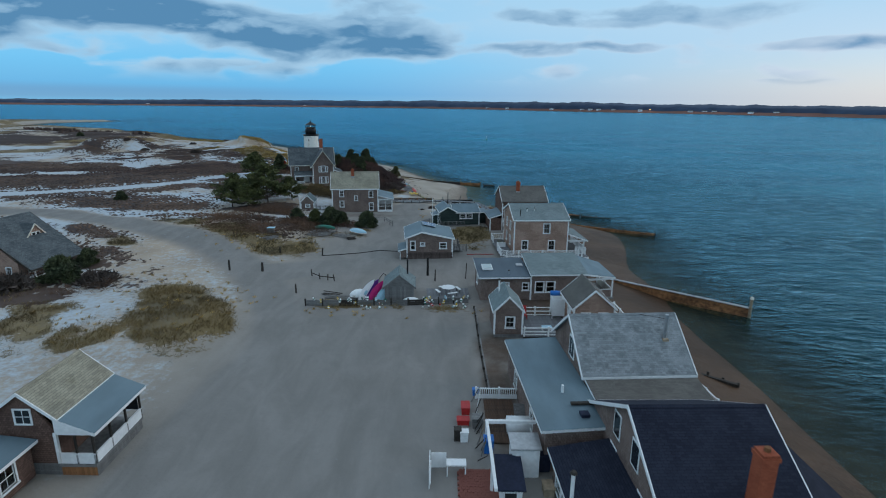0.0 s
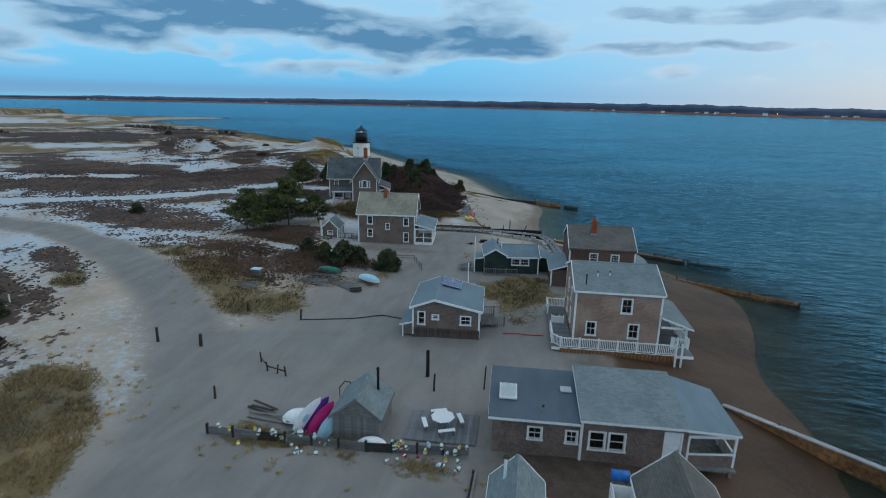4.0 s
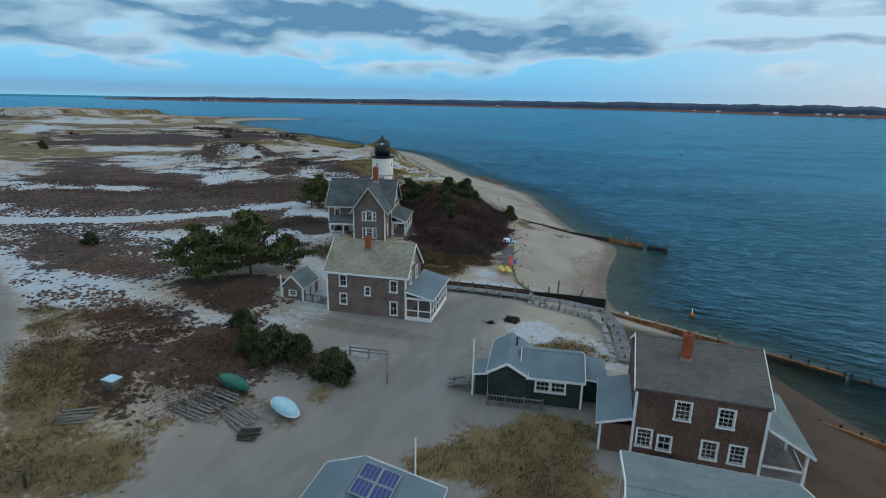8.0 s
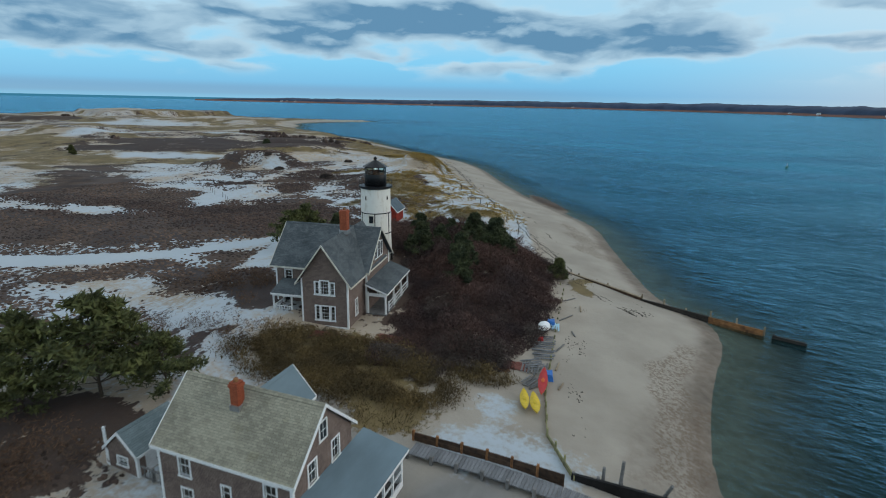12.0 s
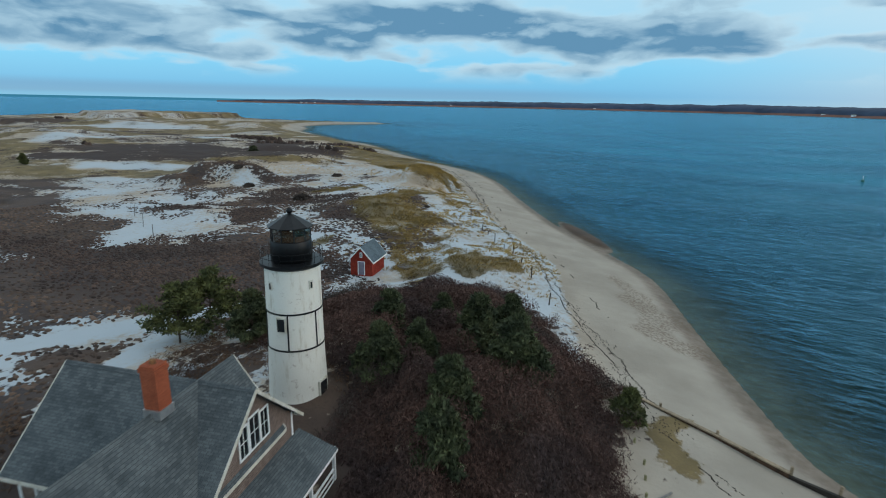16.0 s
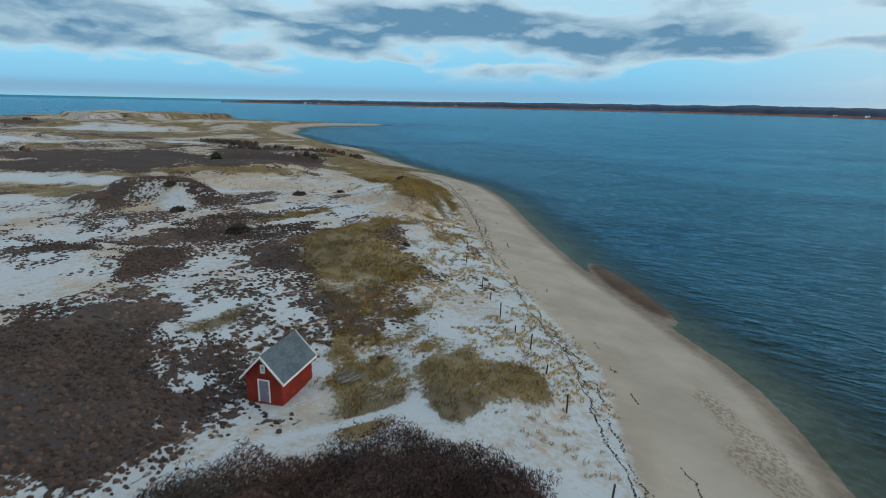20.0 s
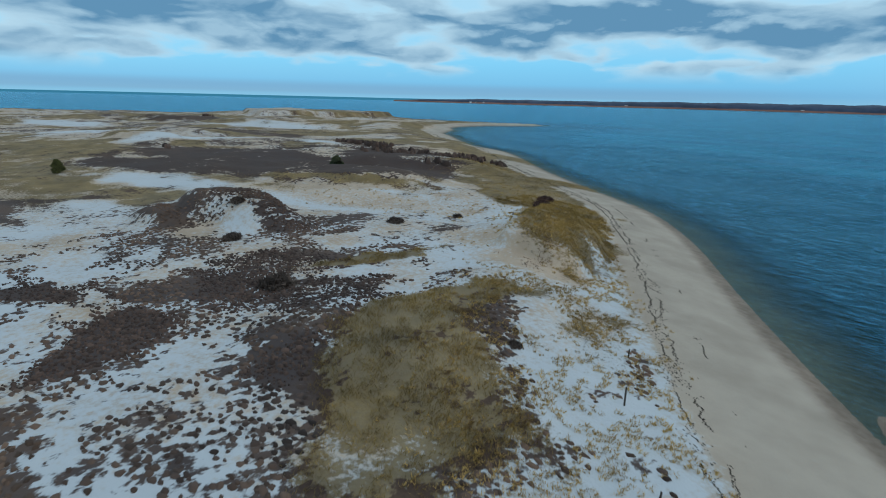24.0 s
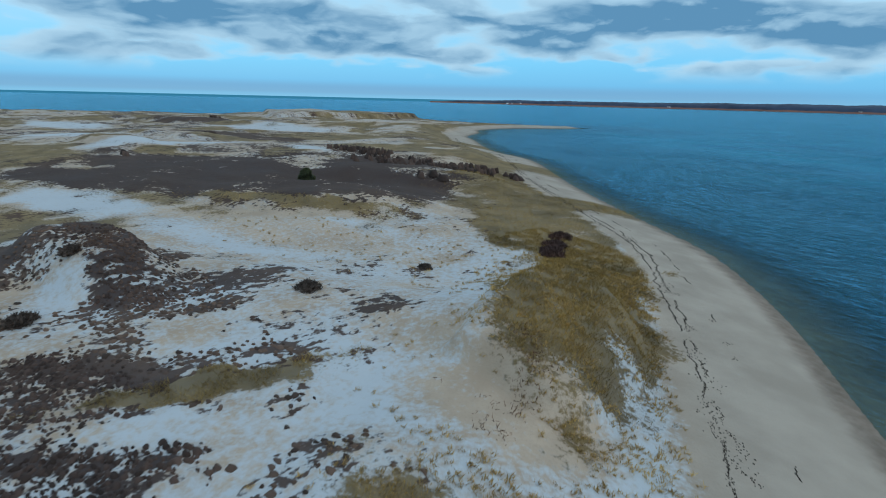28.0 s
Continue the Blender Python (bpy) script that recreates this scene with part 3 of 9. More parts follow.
GRASS_LOTSIDE = [
    (-22.8, 43.2, 9.4, 5.4, -58, 0.95), (-28, 37.5, 3.8, 2.4, -25, 0.9), (-34.2, 40.5, 5.2, 2.9, -57, 0.85), (-37.3, 43.9, 3.5, 2, -47, 0.8), (-21, 44.5, 8, 4.4, -51, 0.95), (-43, 69, 7, 3.3, -39, 0.9), (-20.3, 69.8, 7.2, 4.6, -32, 0.95), (-30, 75, 9, 6, -35, 0.95), (-40, 81, 8, 5, -20, 0.7), (-18, 76, 6, 4, 0, 0.6), (-15.3, 58.1, 2.9, 2.0, -20, 1.0),
]
GRASS_VILLAGE = GRASS_LOTSIDE + [
    (4.5, 79.3, 6.9, 5.0, 10, 1.0), (1.2, 64.1, 2.6, 0.8, 8, 0.7), (7.5, 73, 2, 3, 0, 0.4), (-10, 80.5, 3.4, 3.4, 0, 0.6), (5, 95.5, 4, 2.6, 0, 0.8), (-11, 75, 3, 3, 0, 0.4), (-20, 113.2, 10.0, 5.2, 8, 1.0), (-2, 47.2, 8, 1.4, 0, 0.8), (-7.3, 147.5, 1.8, 3.2, 0, 1.0),
]
GRASS_DUNES = [
    (-72, 206.3, 7.8, 4.8, 80, 1.0), (-71.8, 197.8, 7.0, 4.2, -55, 1.0), (-64.5, 194.5, 17, 8.6, -40, 1.0), (-60.7, 213.5, 9, 4.5, -69, 0.40), (-35.6, 173, 5.8, 4.1, -42, 1.0), (-42.7, 169.5, 6.4, 4.3, 80, 0.85), (-46.6, 172.3, 6.6, 3.3, -51, 0.8), (-62.6, 170.8, 4.3, 2.8, 77, 0.9), (-89, 208, 11, 2.6, 76, 1.0),
    (-83, 240, 21, 7, -65, 1.0), (-78, 230, 7, 6, 30, 1.0), (-115, 266, 21, 9, -40, 0.95), (-48, 181, 9, 7, -45, 0.36), (-93, 259, 13, 8, -50, 0.9),
]
GRASS_FAR = [
    (-130, 292, 28, 10, 35, 0.9), (-190, 330, 50, 14, 35, 0.9), (-260, 380, 60, 14, 35, 0.9), (-268, 203, 52, 20, 12, 0.9), (-184, 191, 22, 7, 6, 1.0), (-290, 330, 40, 16, 40, 0.8), (-147, 237, 26, 3.2, 33, 1.0), (-142, 155, 22, 7, -20, 0.8),
]
HEATH_HOME = [
    (-38, 122, 6, 7, 0, 0.95), (-34, 112.5, 3.6, 2.4, -20, 1.0), (-44, 121, 9.5, 6, 4, 0.95), (-50, 130, 6, 9, 15, 1.0), (-56, 145, 7, 6, 20, 1.0), (-47, 144, 4, 5, 0, 0.9), (-60, 101, 22, 7, -15, 0.95), (-41, 60, 9, 4, -12, 0.85), (-52, 75.5, 9, 3.2, -28, 0.9), (-62, 68, 22, 5, -15, 0.85), (-33, 96.5, 9, 4.5, 8, 1.0), (-40, 47.5, 4.4, 2.6, -34, 0.9), (-33, 52, 9, 4, 10, 0.5),
]
HEATH_DUNES = [
    (-75, 147.5, 24, 14, -13, 1.25), (-64, 157.5, 20, 9.5, -14, 1.2), (-80, 134, 27, 13, 35, 1.25), (-106, 150, 38, 13, 10, 1.25), (-100, 127, 34, 10, 10, 1.2), (-62, 118, 14, 5, 40, 0.9), (-70, 165.4, 7.8, 5.6, -67, 1.1), (-85, 178.3, 9.4, 4.6, -47, 1.1), (-101, 175.9, 8, 3.8, 25, 1.0),
    (-55, 159.1, 6, 3.4, 27, 0.75), (-68.4, 186.3, 4.8, 2.4, 30, 1.0), (-89.3, 191.8, 10, 4.6, 20, 0.85), (-93.5, 189.5, 9.6, 5.6, 35, 0.95), (-78.5, 187.6, 7.6, 4.6, 28, 0.6), (-87.5, 196.8, 12.5, 7.8, 16, 0.62), (-98, 195, 8, 4, 10, 0.7),
]
HEATH_SPECKS = [(-77.1, 180.7, 9.3, 4.3, 12, 0.62), (-90.8, 182.3, 8.8, 3.3, 34, 0.7), (-81.6, 202.9, 5.6, 3.4, 64, 0.62), (-94.6, 202, 6.6, 2.2, 53, 0.7), (-93, 223.5, 6, 3.6, 19, 0.7), (-98, 205, 9, 3, 30, 0.5), (-66, 178, 9, 5, 20, 0.6), (-56, 169, 8, 6, 30, 0.62), (-52, 178, 8, 6, 30, 0.5), (-60, 183, 8, 5, 30, 0.45), (-110, 214, 10, 4, 20, 0.45)]
HEATH_FAR = [(-160, 242, 30, 16, 25, 1.0), (-198, 214, 30, 10, 30, 1.0), (-215, 232, 24, 14, 35, 1.0), (-190, 230, 28, 14, 15, 1.0), (-150, 262, 16, 20, 30, 1.0), (-198, 242, 30, 22, 20, 1.0), (-168, 254, 28, 22, 30, 1.0), (-182, 284, 20, 20, 35, 1.0), (-124, 207, 14, 3.6, 6, 1.0), (-131, 195.5, 8, 3.6, 15, 1.0), (-112.5, 205.5, 4, 3, 0, 0.9), (-136, 160, 34, 12, -16, 0.8), (-160, 176, 22, 5, 5, 0.8), (-330, 284, 50, 9, 30, 0.8), (-420, 300, 50, 9, 25, 0.7), (-300, 300, 22, 10, 40, 0.7)]


BARE_NEAR = [(-90.5, 162.6, 11.5, 6.8, -76, 1.0), (-50, 134, 9, 4.0, -45, 1.0), (-42, 128.2, 5, 2.2, -15, 1.0), (-35.6, 113.4, 3, 4, 0, 0.8), (-100.5, 137.5, 7.4, 4.6, -8, 1.0), (-57, 172, 7, 5, 10, 0.55), (-30.5, 110.2, 4, 2.6, -63, 0.9), (-107, 166, 10, 2.4, 30, 0.8), (-128, 230, 32, 12, 33, 1.0), (-78, 217, 9, 7, 20, 0.95), (-112, 201, 7, 3, 10, 0.8)]
BARE_FAR = [(-150, 190, 9, 6, 20, 0.9), (-113, 200, 8, 5, 10, 0.85), (-174, 209, 28, 9, 25, 1.0), (-80, 181, 8, 5, 20, 0.5), (-420, 330, 80, 16, 25, 0.9), (-395, 410, 60, 18, 40, 0.9), (-260, 246, 10, 34, 5, 1.0), (-225, 282, 20, 6, -10, 1.0), (-335, 226, 42, 20, 25, 1.0), (-450, 232, 50, 22, 15, 1.0), (-350, 320, 50, 10, 40, 0.9), (-53, 201, 6, 14, 35, 0.7)]


def zones(x, y, d):
    """How much grass, heath, snow, wet beach, driven sand and wrack lies at each place."""
    n1, n2, n3 = vnoise(x, y, 9, 31), vnoise(x, y, 3.2, 41, 2), vnoise(x, y, 40, 51)
    wx, wy = x + 9 * (vnoise(x, y, 6.5, 33, 3) - 0.5), y + 9 * (vnoise(x, y, 6.5, 37, 3) - 0.5)
    roads = np.minimum(line_distance(x, y, TRACK), np.minimum(line_distance(x, y, LANE) - 1.0, line_distance(x, y, LANE2) - 0.5))
    lot = inside(x, y, LOT)
    lot_d = np.where(lot, -1.0, 1.0) * line_distance(x, y, np.vstack([LOT, LOT[:1]]))
    village = (1 - smooth(y + 0.9 * (x + 14), 104, 116)) * smooth(x, -24, -12) * smooth(d, 12, 16)
    driven = np.maximum(np.maximum(1 - smooth(roads, 1.8, 4.5), 1 - smooth(lot_d, -1.0, 1.2)), village * 0.9)
    trail = 1 - smooth(np.minimum(line_distance(x, y, PATH_HUT) + 0.6, line_distance(x, y, SAND_TRAIL) - 0.5 - 0.9 * smooth(y, 132, 112)), 0.8, 1.6)
    edge = 15.4 + 3 * (n1 - 0.5) + 3.2 * (1 - smooth(y, 180, 215))
    land = smooth(d, edge - 1.2, edge + 1.2) * np.maximum(smooth(y, 112, 150), smooth(x, -14, -20) * smooth(y, 4, 30))
    far = smooth(-x + y * 0.6, 190, 300)
    fringe = smooth(y, 222, 240) * smooth(d, edge - 0.6, edge + 1.5) * (1 - smooth(d, 20 + 4 * smooth(y, 240, 262), 33 + 9 * smooth(y, 240, 262))) * (0.55 + 0.35 * smooth(y, 235, 262))
    grass = np.maximum(np.maximum(blobs(wx, wy, GRASS_VILLAGE), blobs(wx, wy, GRASS_DUNES + GRASS_FAR)), fringe)
    grass = np.maximum(grass, land * far * smooth(vnoise(x, y, 60, 77), 0.5, 0.66) * 0.7 * (1 - blobs(x, y, HEATH_FAR)))
    rims = smooth(-x + y * 0.5, 222, 250) * land * smooth(vnoise(wx, wy, 17, 79, 2), 0.46, 0.58) * 0.8
    grass = np.maximum(grass, rims * (1 - blobs(x, y, HEATH_FAR)))
    heath = np.maximum(blobs(wx, wy, HEATH_HOME + HEATH_DUNES + HEATH_SPECKS), np.minimum(1.0, 1.4 * blobs(wx, wy, HEATH_FAR)))
    heath = np.maximum(heath, land * 0.6 * smooth(n3 + 0.3 * (n1 - 0.5), 0.52, 0.62) * smooth(x, -40, -52))
    scrub = blobs(wx, wy, [(-23.3, 80.8, 9, 6.5, -35, 1.1), (-19, 85.5, 8, 3.2, -10, 1.0), (-28.6, 93, 6.4, 4.8, 0, 1.1), (-31, 83.5, 10, 5, -25, 0.9), (-39, 86, 6, 4, -10, 0.7), (-45, 50, 9, 5, 0, 0.8), (-37, 108, 10, 4.5, 10, 0.85), (-24, 140, 13, 22, 0, 1.0), (-40.5, 134, 5.5, 3.4, -30, 1.0), (-39, 121, 7, 5, 0, 0.9), (-50, 122, 7, 4, 10, 0.8)])
    heath = np.maximum(heath, scrub * 0.9)
    grass = np.maximum(grass, scrub * 0.35 * (y < 112))
    grass = grass * (1 - blobs(x, y, [(-34, 96.5, 10, 5, 8, 0.9)]))
    td = line_distance(x, y, np.vstack([THICKET, THICKET[:1]]))
    wood = smooth(np.where(inside(x, y, THICKET), td, -td) + 3 * (n1 - 0.5), -0.8, 0.8)
    heath = np.maximum(heath, wood)
    bare = blobs(wx, wy, BARE_NEAR + BARE_FAR)
    heath = np.maximum(heath, 0.24 * land * smooth(x, -36, -46) * smooth(d, 26, 44))
    heath = heath * (1 - blobs(x, y, [(-60, 210, 6, 11, 35, 1.0), (-50, 196, 4, 9, 35, 0.9), (-76, 220, 8, 4, 10, 0.9)]))
    heath = heath * (1 - 0.75 * smooth(grass, 0.55, 0.9) * smooth(y, 160, 170))
    soften = lambda m: np.clip(m + (n2 - 0.5) * 0.9 * (m > 0.02) + (n1 - 0.5) * 0.5 * (m > 0.02), 0, 1)
    clear = (1 - np.maximum(1 - smooth(roads, 1.8, 4.5), 1 - smooth(lot_d, -1.0, 1.2))) * (1 - trail)
    grass, heath = soften(grass * (1 - 0.9 * bare)) * clear, soften(heath * (1 - 0.92 * bare)) * clear
    steep = blobs(x, y, [(-75, 222, 8, 5, 20, 1.0), (-130, 232, 26, 8, 25, 0.8), (-118, 197, 7, 4, 0, 0.8), (-395, 410, 70, 30, 45, 0.6)])
    snow = np.maximum(land, smooth(x, -18, -24) * smooth(y, 30, 60)) * (1 - 0.8 * steep) * (0.2 + 0.85 * n1)
    snow = np.clip(snow * (1 - far * 0.45), 0, 1) * (1 - driven * 0.85) * smooth(d, 13.5, 17)
    bank = smooth(d, 13.6, 15.0) * (1 - smooth(d, 18, 24)) * smooth(y, 146, 156) * (1 - smooth(y, 215, 240))
    snow = np.maximum(snow, bank * 0.55)
    snow = snow * (1 - 0.6 * blobs(x, y, [(-32, 97, 13, 9, 10, 1.0), (-25, 78, 14, 10, 0, 0.8), (-24, 128, 14, 20, 0, 1.3)]))
    snow = snow * (1 - wood) * (1 - 0.35 * (1 - smooth(y, 70, 90)) * smooth(x, -60, -50))
    snow = np.maximum(snow, 0.12 * (1 - smooth(line_distance(x, y, TRACK), 1.2, 3.2)) * smooth(x, -20, -28))
    snow = np.maximum(snow, 0.62 * blobs(wx, wy, [(-3.5, 111.8, 7, 3, 5, 1.0), (3.5, 99, 5, 4, 0, 0.9), (8.5, 97, 3.5, 5, 0, 0.8), (-34, 118, 6, 5, 0, 0.9), (-11, 90, 5, 3, 0, 0.6)]) * (1 - wood))
    snow = np.maximum(np.maximum(snow, trail * 0.8), bare * 0.72 * (1 - 0.7 * steep))
    village_beach = (1 - smooth(d, 11.5, 15)) * (1 - smooth(y, 104, 110))
    village_beach = village_beach * np.where(y > 91, smooth(x + 0.22 * (y - 95), 11.2, 11.8), 1.0)
    strand = (1 - smooth(d, 1.0, 4.0)) * smooth(y, 108, 112) * 0.55
    wet = np.maximum(village_beach, strand)
    wet = np.maximum(wet, blobs(x, y, [(19, 100.8, 7.5, 5.5, -20, 1.0), (-14, 93.6, 11, 1.8, 0, 0.4), (13, 47, 8.5, 8, 0, 0.7), (9.5, 57, 4.5, 4, 0, 0.55), (7, 38, 2.4, 4, 0, 0.65), (6.4, 30, 1.6, 9, 0, 0.65), (16, 62, 6, 4, 0, 0.5), (5.5, 118, 4, 12, 0, 0.35), (-32.2, 213.2, 2.4, 13.5, 38, 1.2)]))
    pebbles = blobs(wx, wy, [(5.6, 124, 2.6, 13, 0, 1.0), (-13, 175, 2.2, 13, 32, 0.9), (-5, 166, 2, 6, 30, 0.5)])
    dusk = blobs(wx, wy, [(-72, 152, 26, 14, -13, 0.85), (-85, 178, 10, 5, -47, 0.9), (-104, 140, 38, 16, 10, 0.45), (-38, 123, 8, 8, 0, 0.7), (-34, 96.5, 10, 5, 8, 0.7), (-62, 160, 22, 9, 20, 1.0), (-52, 153, 10, 6, 10, 1.0), (-72, 187, 4, 4.5, 0, 1.0), (-97, 179, 16, 6, 15, 0.8), (-89.7, 195, 4, 4, 0, 1.0), (-86, 197, 14, 8, 35, 0.9), (-88, 196, 16, 10, 16, 0.9), (-118, 206.5, 14, 5, 8, 0.9), (-185, 252, 60, 40, 25, 1.0), (-198, 214, 30, 14, 30, 1.0)])
    return grass, heath, snow, wet, np.maximum(driven, 0.0), pebbles, np.maximum(dusk, wood)


def axis(core0, core1, fine, out0, out1, mid0, mid1, mid):
    core = list(np.arange(core0, core1 + 1e-6, fine))
    lo, hi = [], []
    s, x = fine, core0
    while x > out0:
        s = min(s * 1.12, mid) if x > mid0 else s * 1.3
        x -= s
        lo.append(x)
    s, x = fine, core1
    while x < out1:
        s = min(s * 1.12, mid) if x < mid1 else s * 1.3
        x += s
        hi.append(x)
    return np.array(lo[::-1] + core + hi)


def sheet(xs, ys):
    X, Y = np.meshgrid(xs, ys)
    nx, ny = len(xs), len(ys)
    i = (np.arange(ny - 1)[:, None] * nx + np.arange(nx - 1)).ravel()
    return X.ravel(), Y.ravel(), np.stack([i, i + 1, i + 1 + nx, i + nx], 1)


def ground_material():
    mat = bpy.data.materials.new("snow_dusted_sand")
    mat.use_nodes = True
    k = Nodes(mat.node_tree)
    pos = k.n("ShaderNodeNewGeometry").outputs["Position"]
    za = k.n("ShaderNodeSeparateColor", i_0=k.n("ShaderNodeAttribute", attribute_name="zones").outputs["Color"]).outputs
    zb = k.n("ShaderNodeSeparateColor", i_0=k.n("ShaderNodeAttribute", attribute_name="zones_b").outputs["Color"]).outputs
    fine, mid, broad = k.noise(pos, 5.0, 4.0, 0.6), k.noise(pos, 1.1, 4.0, 0.6), k.noise(pos, 0.16, 3.0)
    clump = k.noise(pos, 2.2, 3.0, 0.65)
    sand = k.mix(k.step(broad, 0.3, 0.7), (0.355, 0.288, 0.220), (0.465, 0.385, 0.302))
    sand = k.mix(k.m("MULTIPLY", k.step(fine, 0.45, 0.75), 0.35), sand, (0.31, 0.255, 0.195))
    low = k.step(k.n("ShaderNodeSeparateXYZ", i_0=pos).outputs[2], 3.2, 1.6)
    sand = k.mix(k.m("MULTIPLY", low, 0.8), sand, k.mix(k.step(broad, 0.3, 0.7), (0.315, 0.286, 0.246), (0.388, 0.355, 0.308)))
    # driven sand: paler grey with faint ruts
    rut = k.noise(k.vec(pos, (0.5, 0.16, 1), rot=(0, 0, 0.15)), 1.0, 4.0, 0.6, 0.5)
    lot = k.mix(k.step(rut, 0.2, 0.8), (0.195, 0.188, 0.176), (0.262, 0.252, 0.238))
    lot = k.mix(k.m("MULTIPLY", k.step(mid, 0.5, 0.7), 0.3), lot, (0.21, 0.20, 0.19))
    col = k.mix(zb[1], sand, lot)
    wetcol = k.mix(k.step(broad, 0.35, 0.65), (0.055, 0.032, 0.019), (0.092, 0.054, 0.032))
    wetcol = k.mix(k.m("MULTIPLY", k.step(fine, 0.5, 0.7), 0.35), wetcol, (0.16, 0.10, 0.062))
    wet = k.step(k.m("ADD", zb[0], k.m("MULTIPLY", k.m("SUBTRACT", mid, 0.5), 0.35)), 0.1, 0.9)
    col = k.mix(wet, col, wetcol)
    snow = k.step(k.m("ADD", za[2], k.m("ADD", k.m("MULTIPLY", k.m("SUBTRACT", mid, 0.5), 0.8), k.m("MULTIPLY", k.m("SUBTRACT", clump, 0.5), 0.5))), 0.20, 0.70)
    col = k.mix(k.m("MULTIPLY", snow, 0.80), col, (0.475, 0.555, 0.625))
    speck = k.m("ADD", k.m("MULTIPLY", k.m("SUBTRACT", clump, 0.5), 2.2), k.m("MULTIPLY", k.m("SUBTRACT", mid, 0.5), 1.5))
    grass = k.step(k.m("ADD", za[0], k.m("MULTIPLY", k.m("MULTIPLY", speck, 0.5), k.step(za[0], 0.02, 0.2))), 0.30, 0.66)
    gcol = k.mix(k.step(broad, 0.35, 0.65), (0.120, 0.090, 0.038), (0.215, 0.155, 0.062))
    gcol = k.mix(k.m("MULTIPLY", k.step(fine, 0.4, 0.65), 0.6), gcol, (0.14, 0.10, 0.05))
    col = k.mix(k.m("MULTIPLY", grass, 0.9), col, gcol)
    tuft = k.noise(k.vec(pos, (1.0, 0.7, 1.0), rot=(0, 0, 0.4)), 1.25, 3.0, 0.55)
    tuft = k.m("ADD", k.m("MULTIPLY", k.m("SUBTRACT", tuft, 0.5), 3.2), k.m("MULTIPLY", speck, 0.35))
    heath = k.step(k.m("ADD", za[1], k.m("MULTIPLY", k.m("MULTIPLY", tuft, k.m("MULTIPLY_ADD", k.step(za[1], 0.6, 1.0), -0.38, 0.75)), k.step(za[1], 0.02, 0.22))), 0.42, 0.66)
    hcol = k.mix(k.step(broad, 0.38, 0.62), (0.050, 0.034, 0.031), (0.086, 0.056, 0.043))
    hcol = k.mix(k.m("MULTIPLY", k.n("ShaderNodeAttribute", attribute_name="zones").outputs["Alpha"], 0.95), hcol, (0.042, 0.028, 0.027))
    hcol = k.mix(k.m("MULTIPLY", k.step(fine, 0.45, 0.7), 0.5), hcol, (0.045, 0.034, 0.030))
    col = k.mix(k.m("MULTIPLY", heath, 0.95), col, hcol)
    col = k.mix(k.m("MULTIPLY", k.step(k.noise(pos, 3.2, 4.0, 0.7), 0.42, 0.60), k.m("MULTIPLY", k.step(zb[2], 0.0, 0.7), 0.65)), col, (0.15, 0.105, 0.072))
    rough = k.m("SUBTRACT", 0.95, k.m("MULTIPLY", wet, 0.35))
    b = k.n("ShaderNodeBsdfPrincipled", i_Base_Color=col, i_Roughness=rough)
    b.inputs["Specular IOR Level"].default_value = 0.15
    hgt = k.m("ADD", k.m("MULTIPLY", mid, 0.6), k.m("MULTIPLY", fine, 0.25))
    hgt = k.m("ADD", hgt, k.m("MULTIPLY", k.m("MAXIMUM", grass, heath), 0.5))
    bp = k.n("ShaderNodeBump", i_Height=hgt, i_Strength=0.55)
    bp.inputs["Distance"].default_value = 0.25
    k.link(bp.outputs[0], b.inputs["Normal"])
    k.link(b.outputs[0], k.n("ShaderNodeOutputMaterial").inputs[0])
    return mat


def build_ground():
    xs = axis(-132, 36, 0.6, -32000, 32000, -560, 60, 3.0)
    ys = axis(-4, 262, 0.6, -32000, 32000, -30, 560, 3.0)
    X, Y, F = sheet(xs, ys)
    D = shore_distance(X, Y)
    Z = height(X, Y, D)
    me = big_mesh("ground", np.stack([X, Y, Z], 1), F, ground_material(), True)
    g, h, s, w, t, r, dk = zones(X, Y, D)
    for name, cols in (("zones", (g, h, s, dk)), ("zones_b", (w, t, r, dk))):
        at = me.attributes.new(name, "FLOAT_COLOR", "POINT")
        at.data.foreach_set("color", np.stack(cols, 1).astype(np.float32).ravel())
    tagged(new("ground", me), "pale beach sand with snow dusting, heather and tracks", "ground", kind="structure")


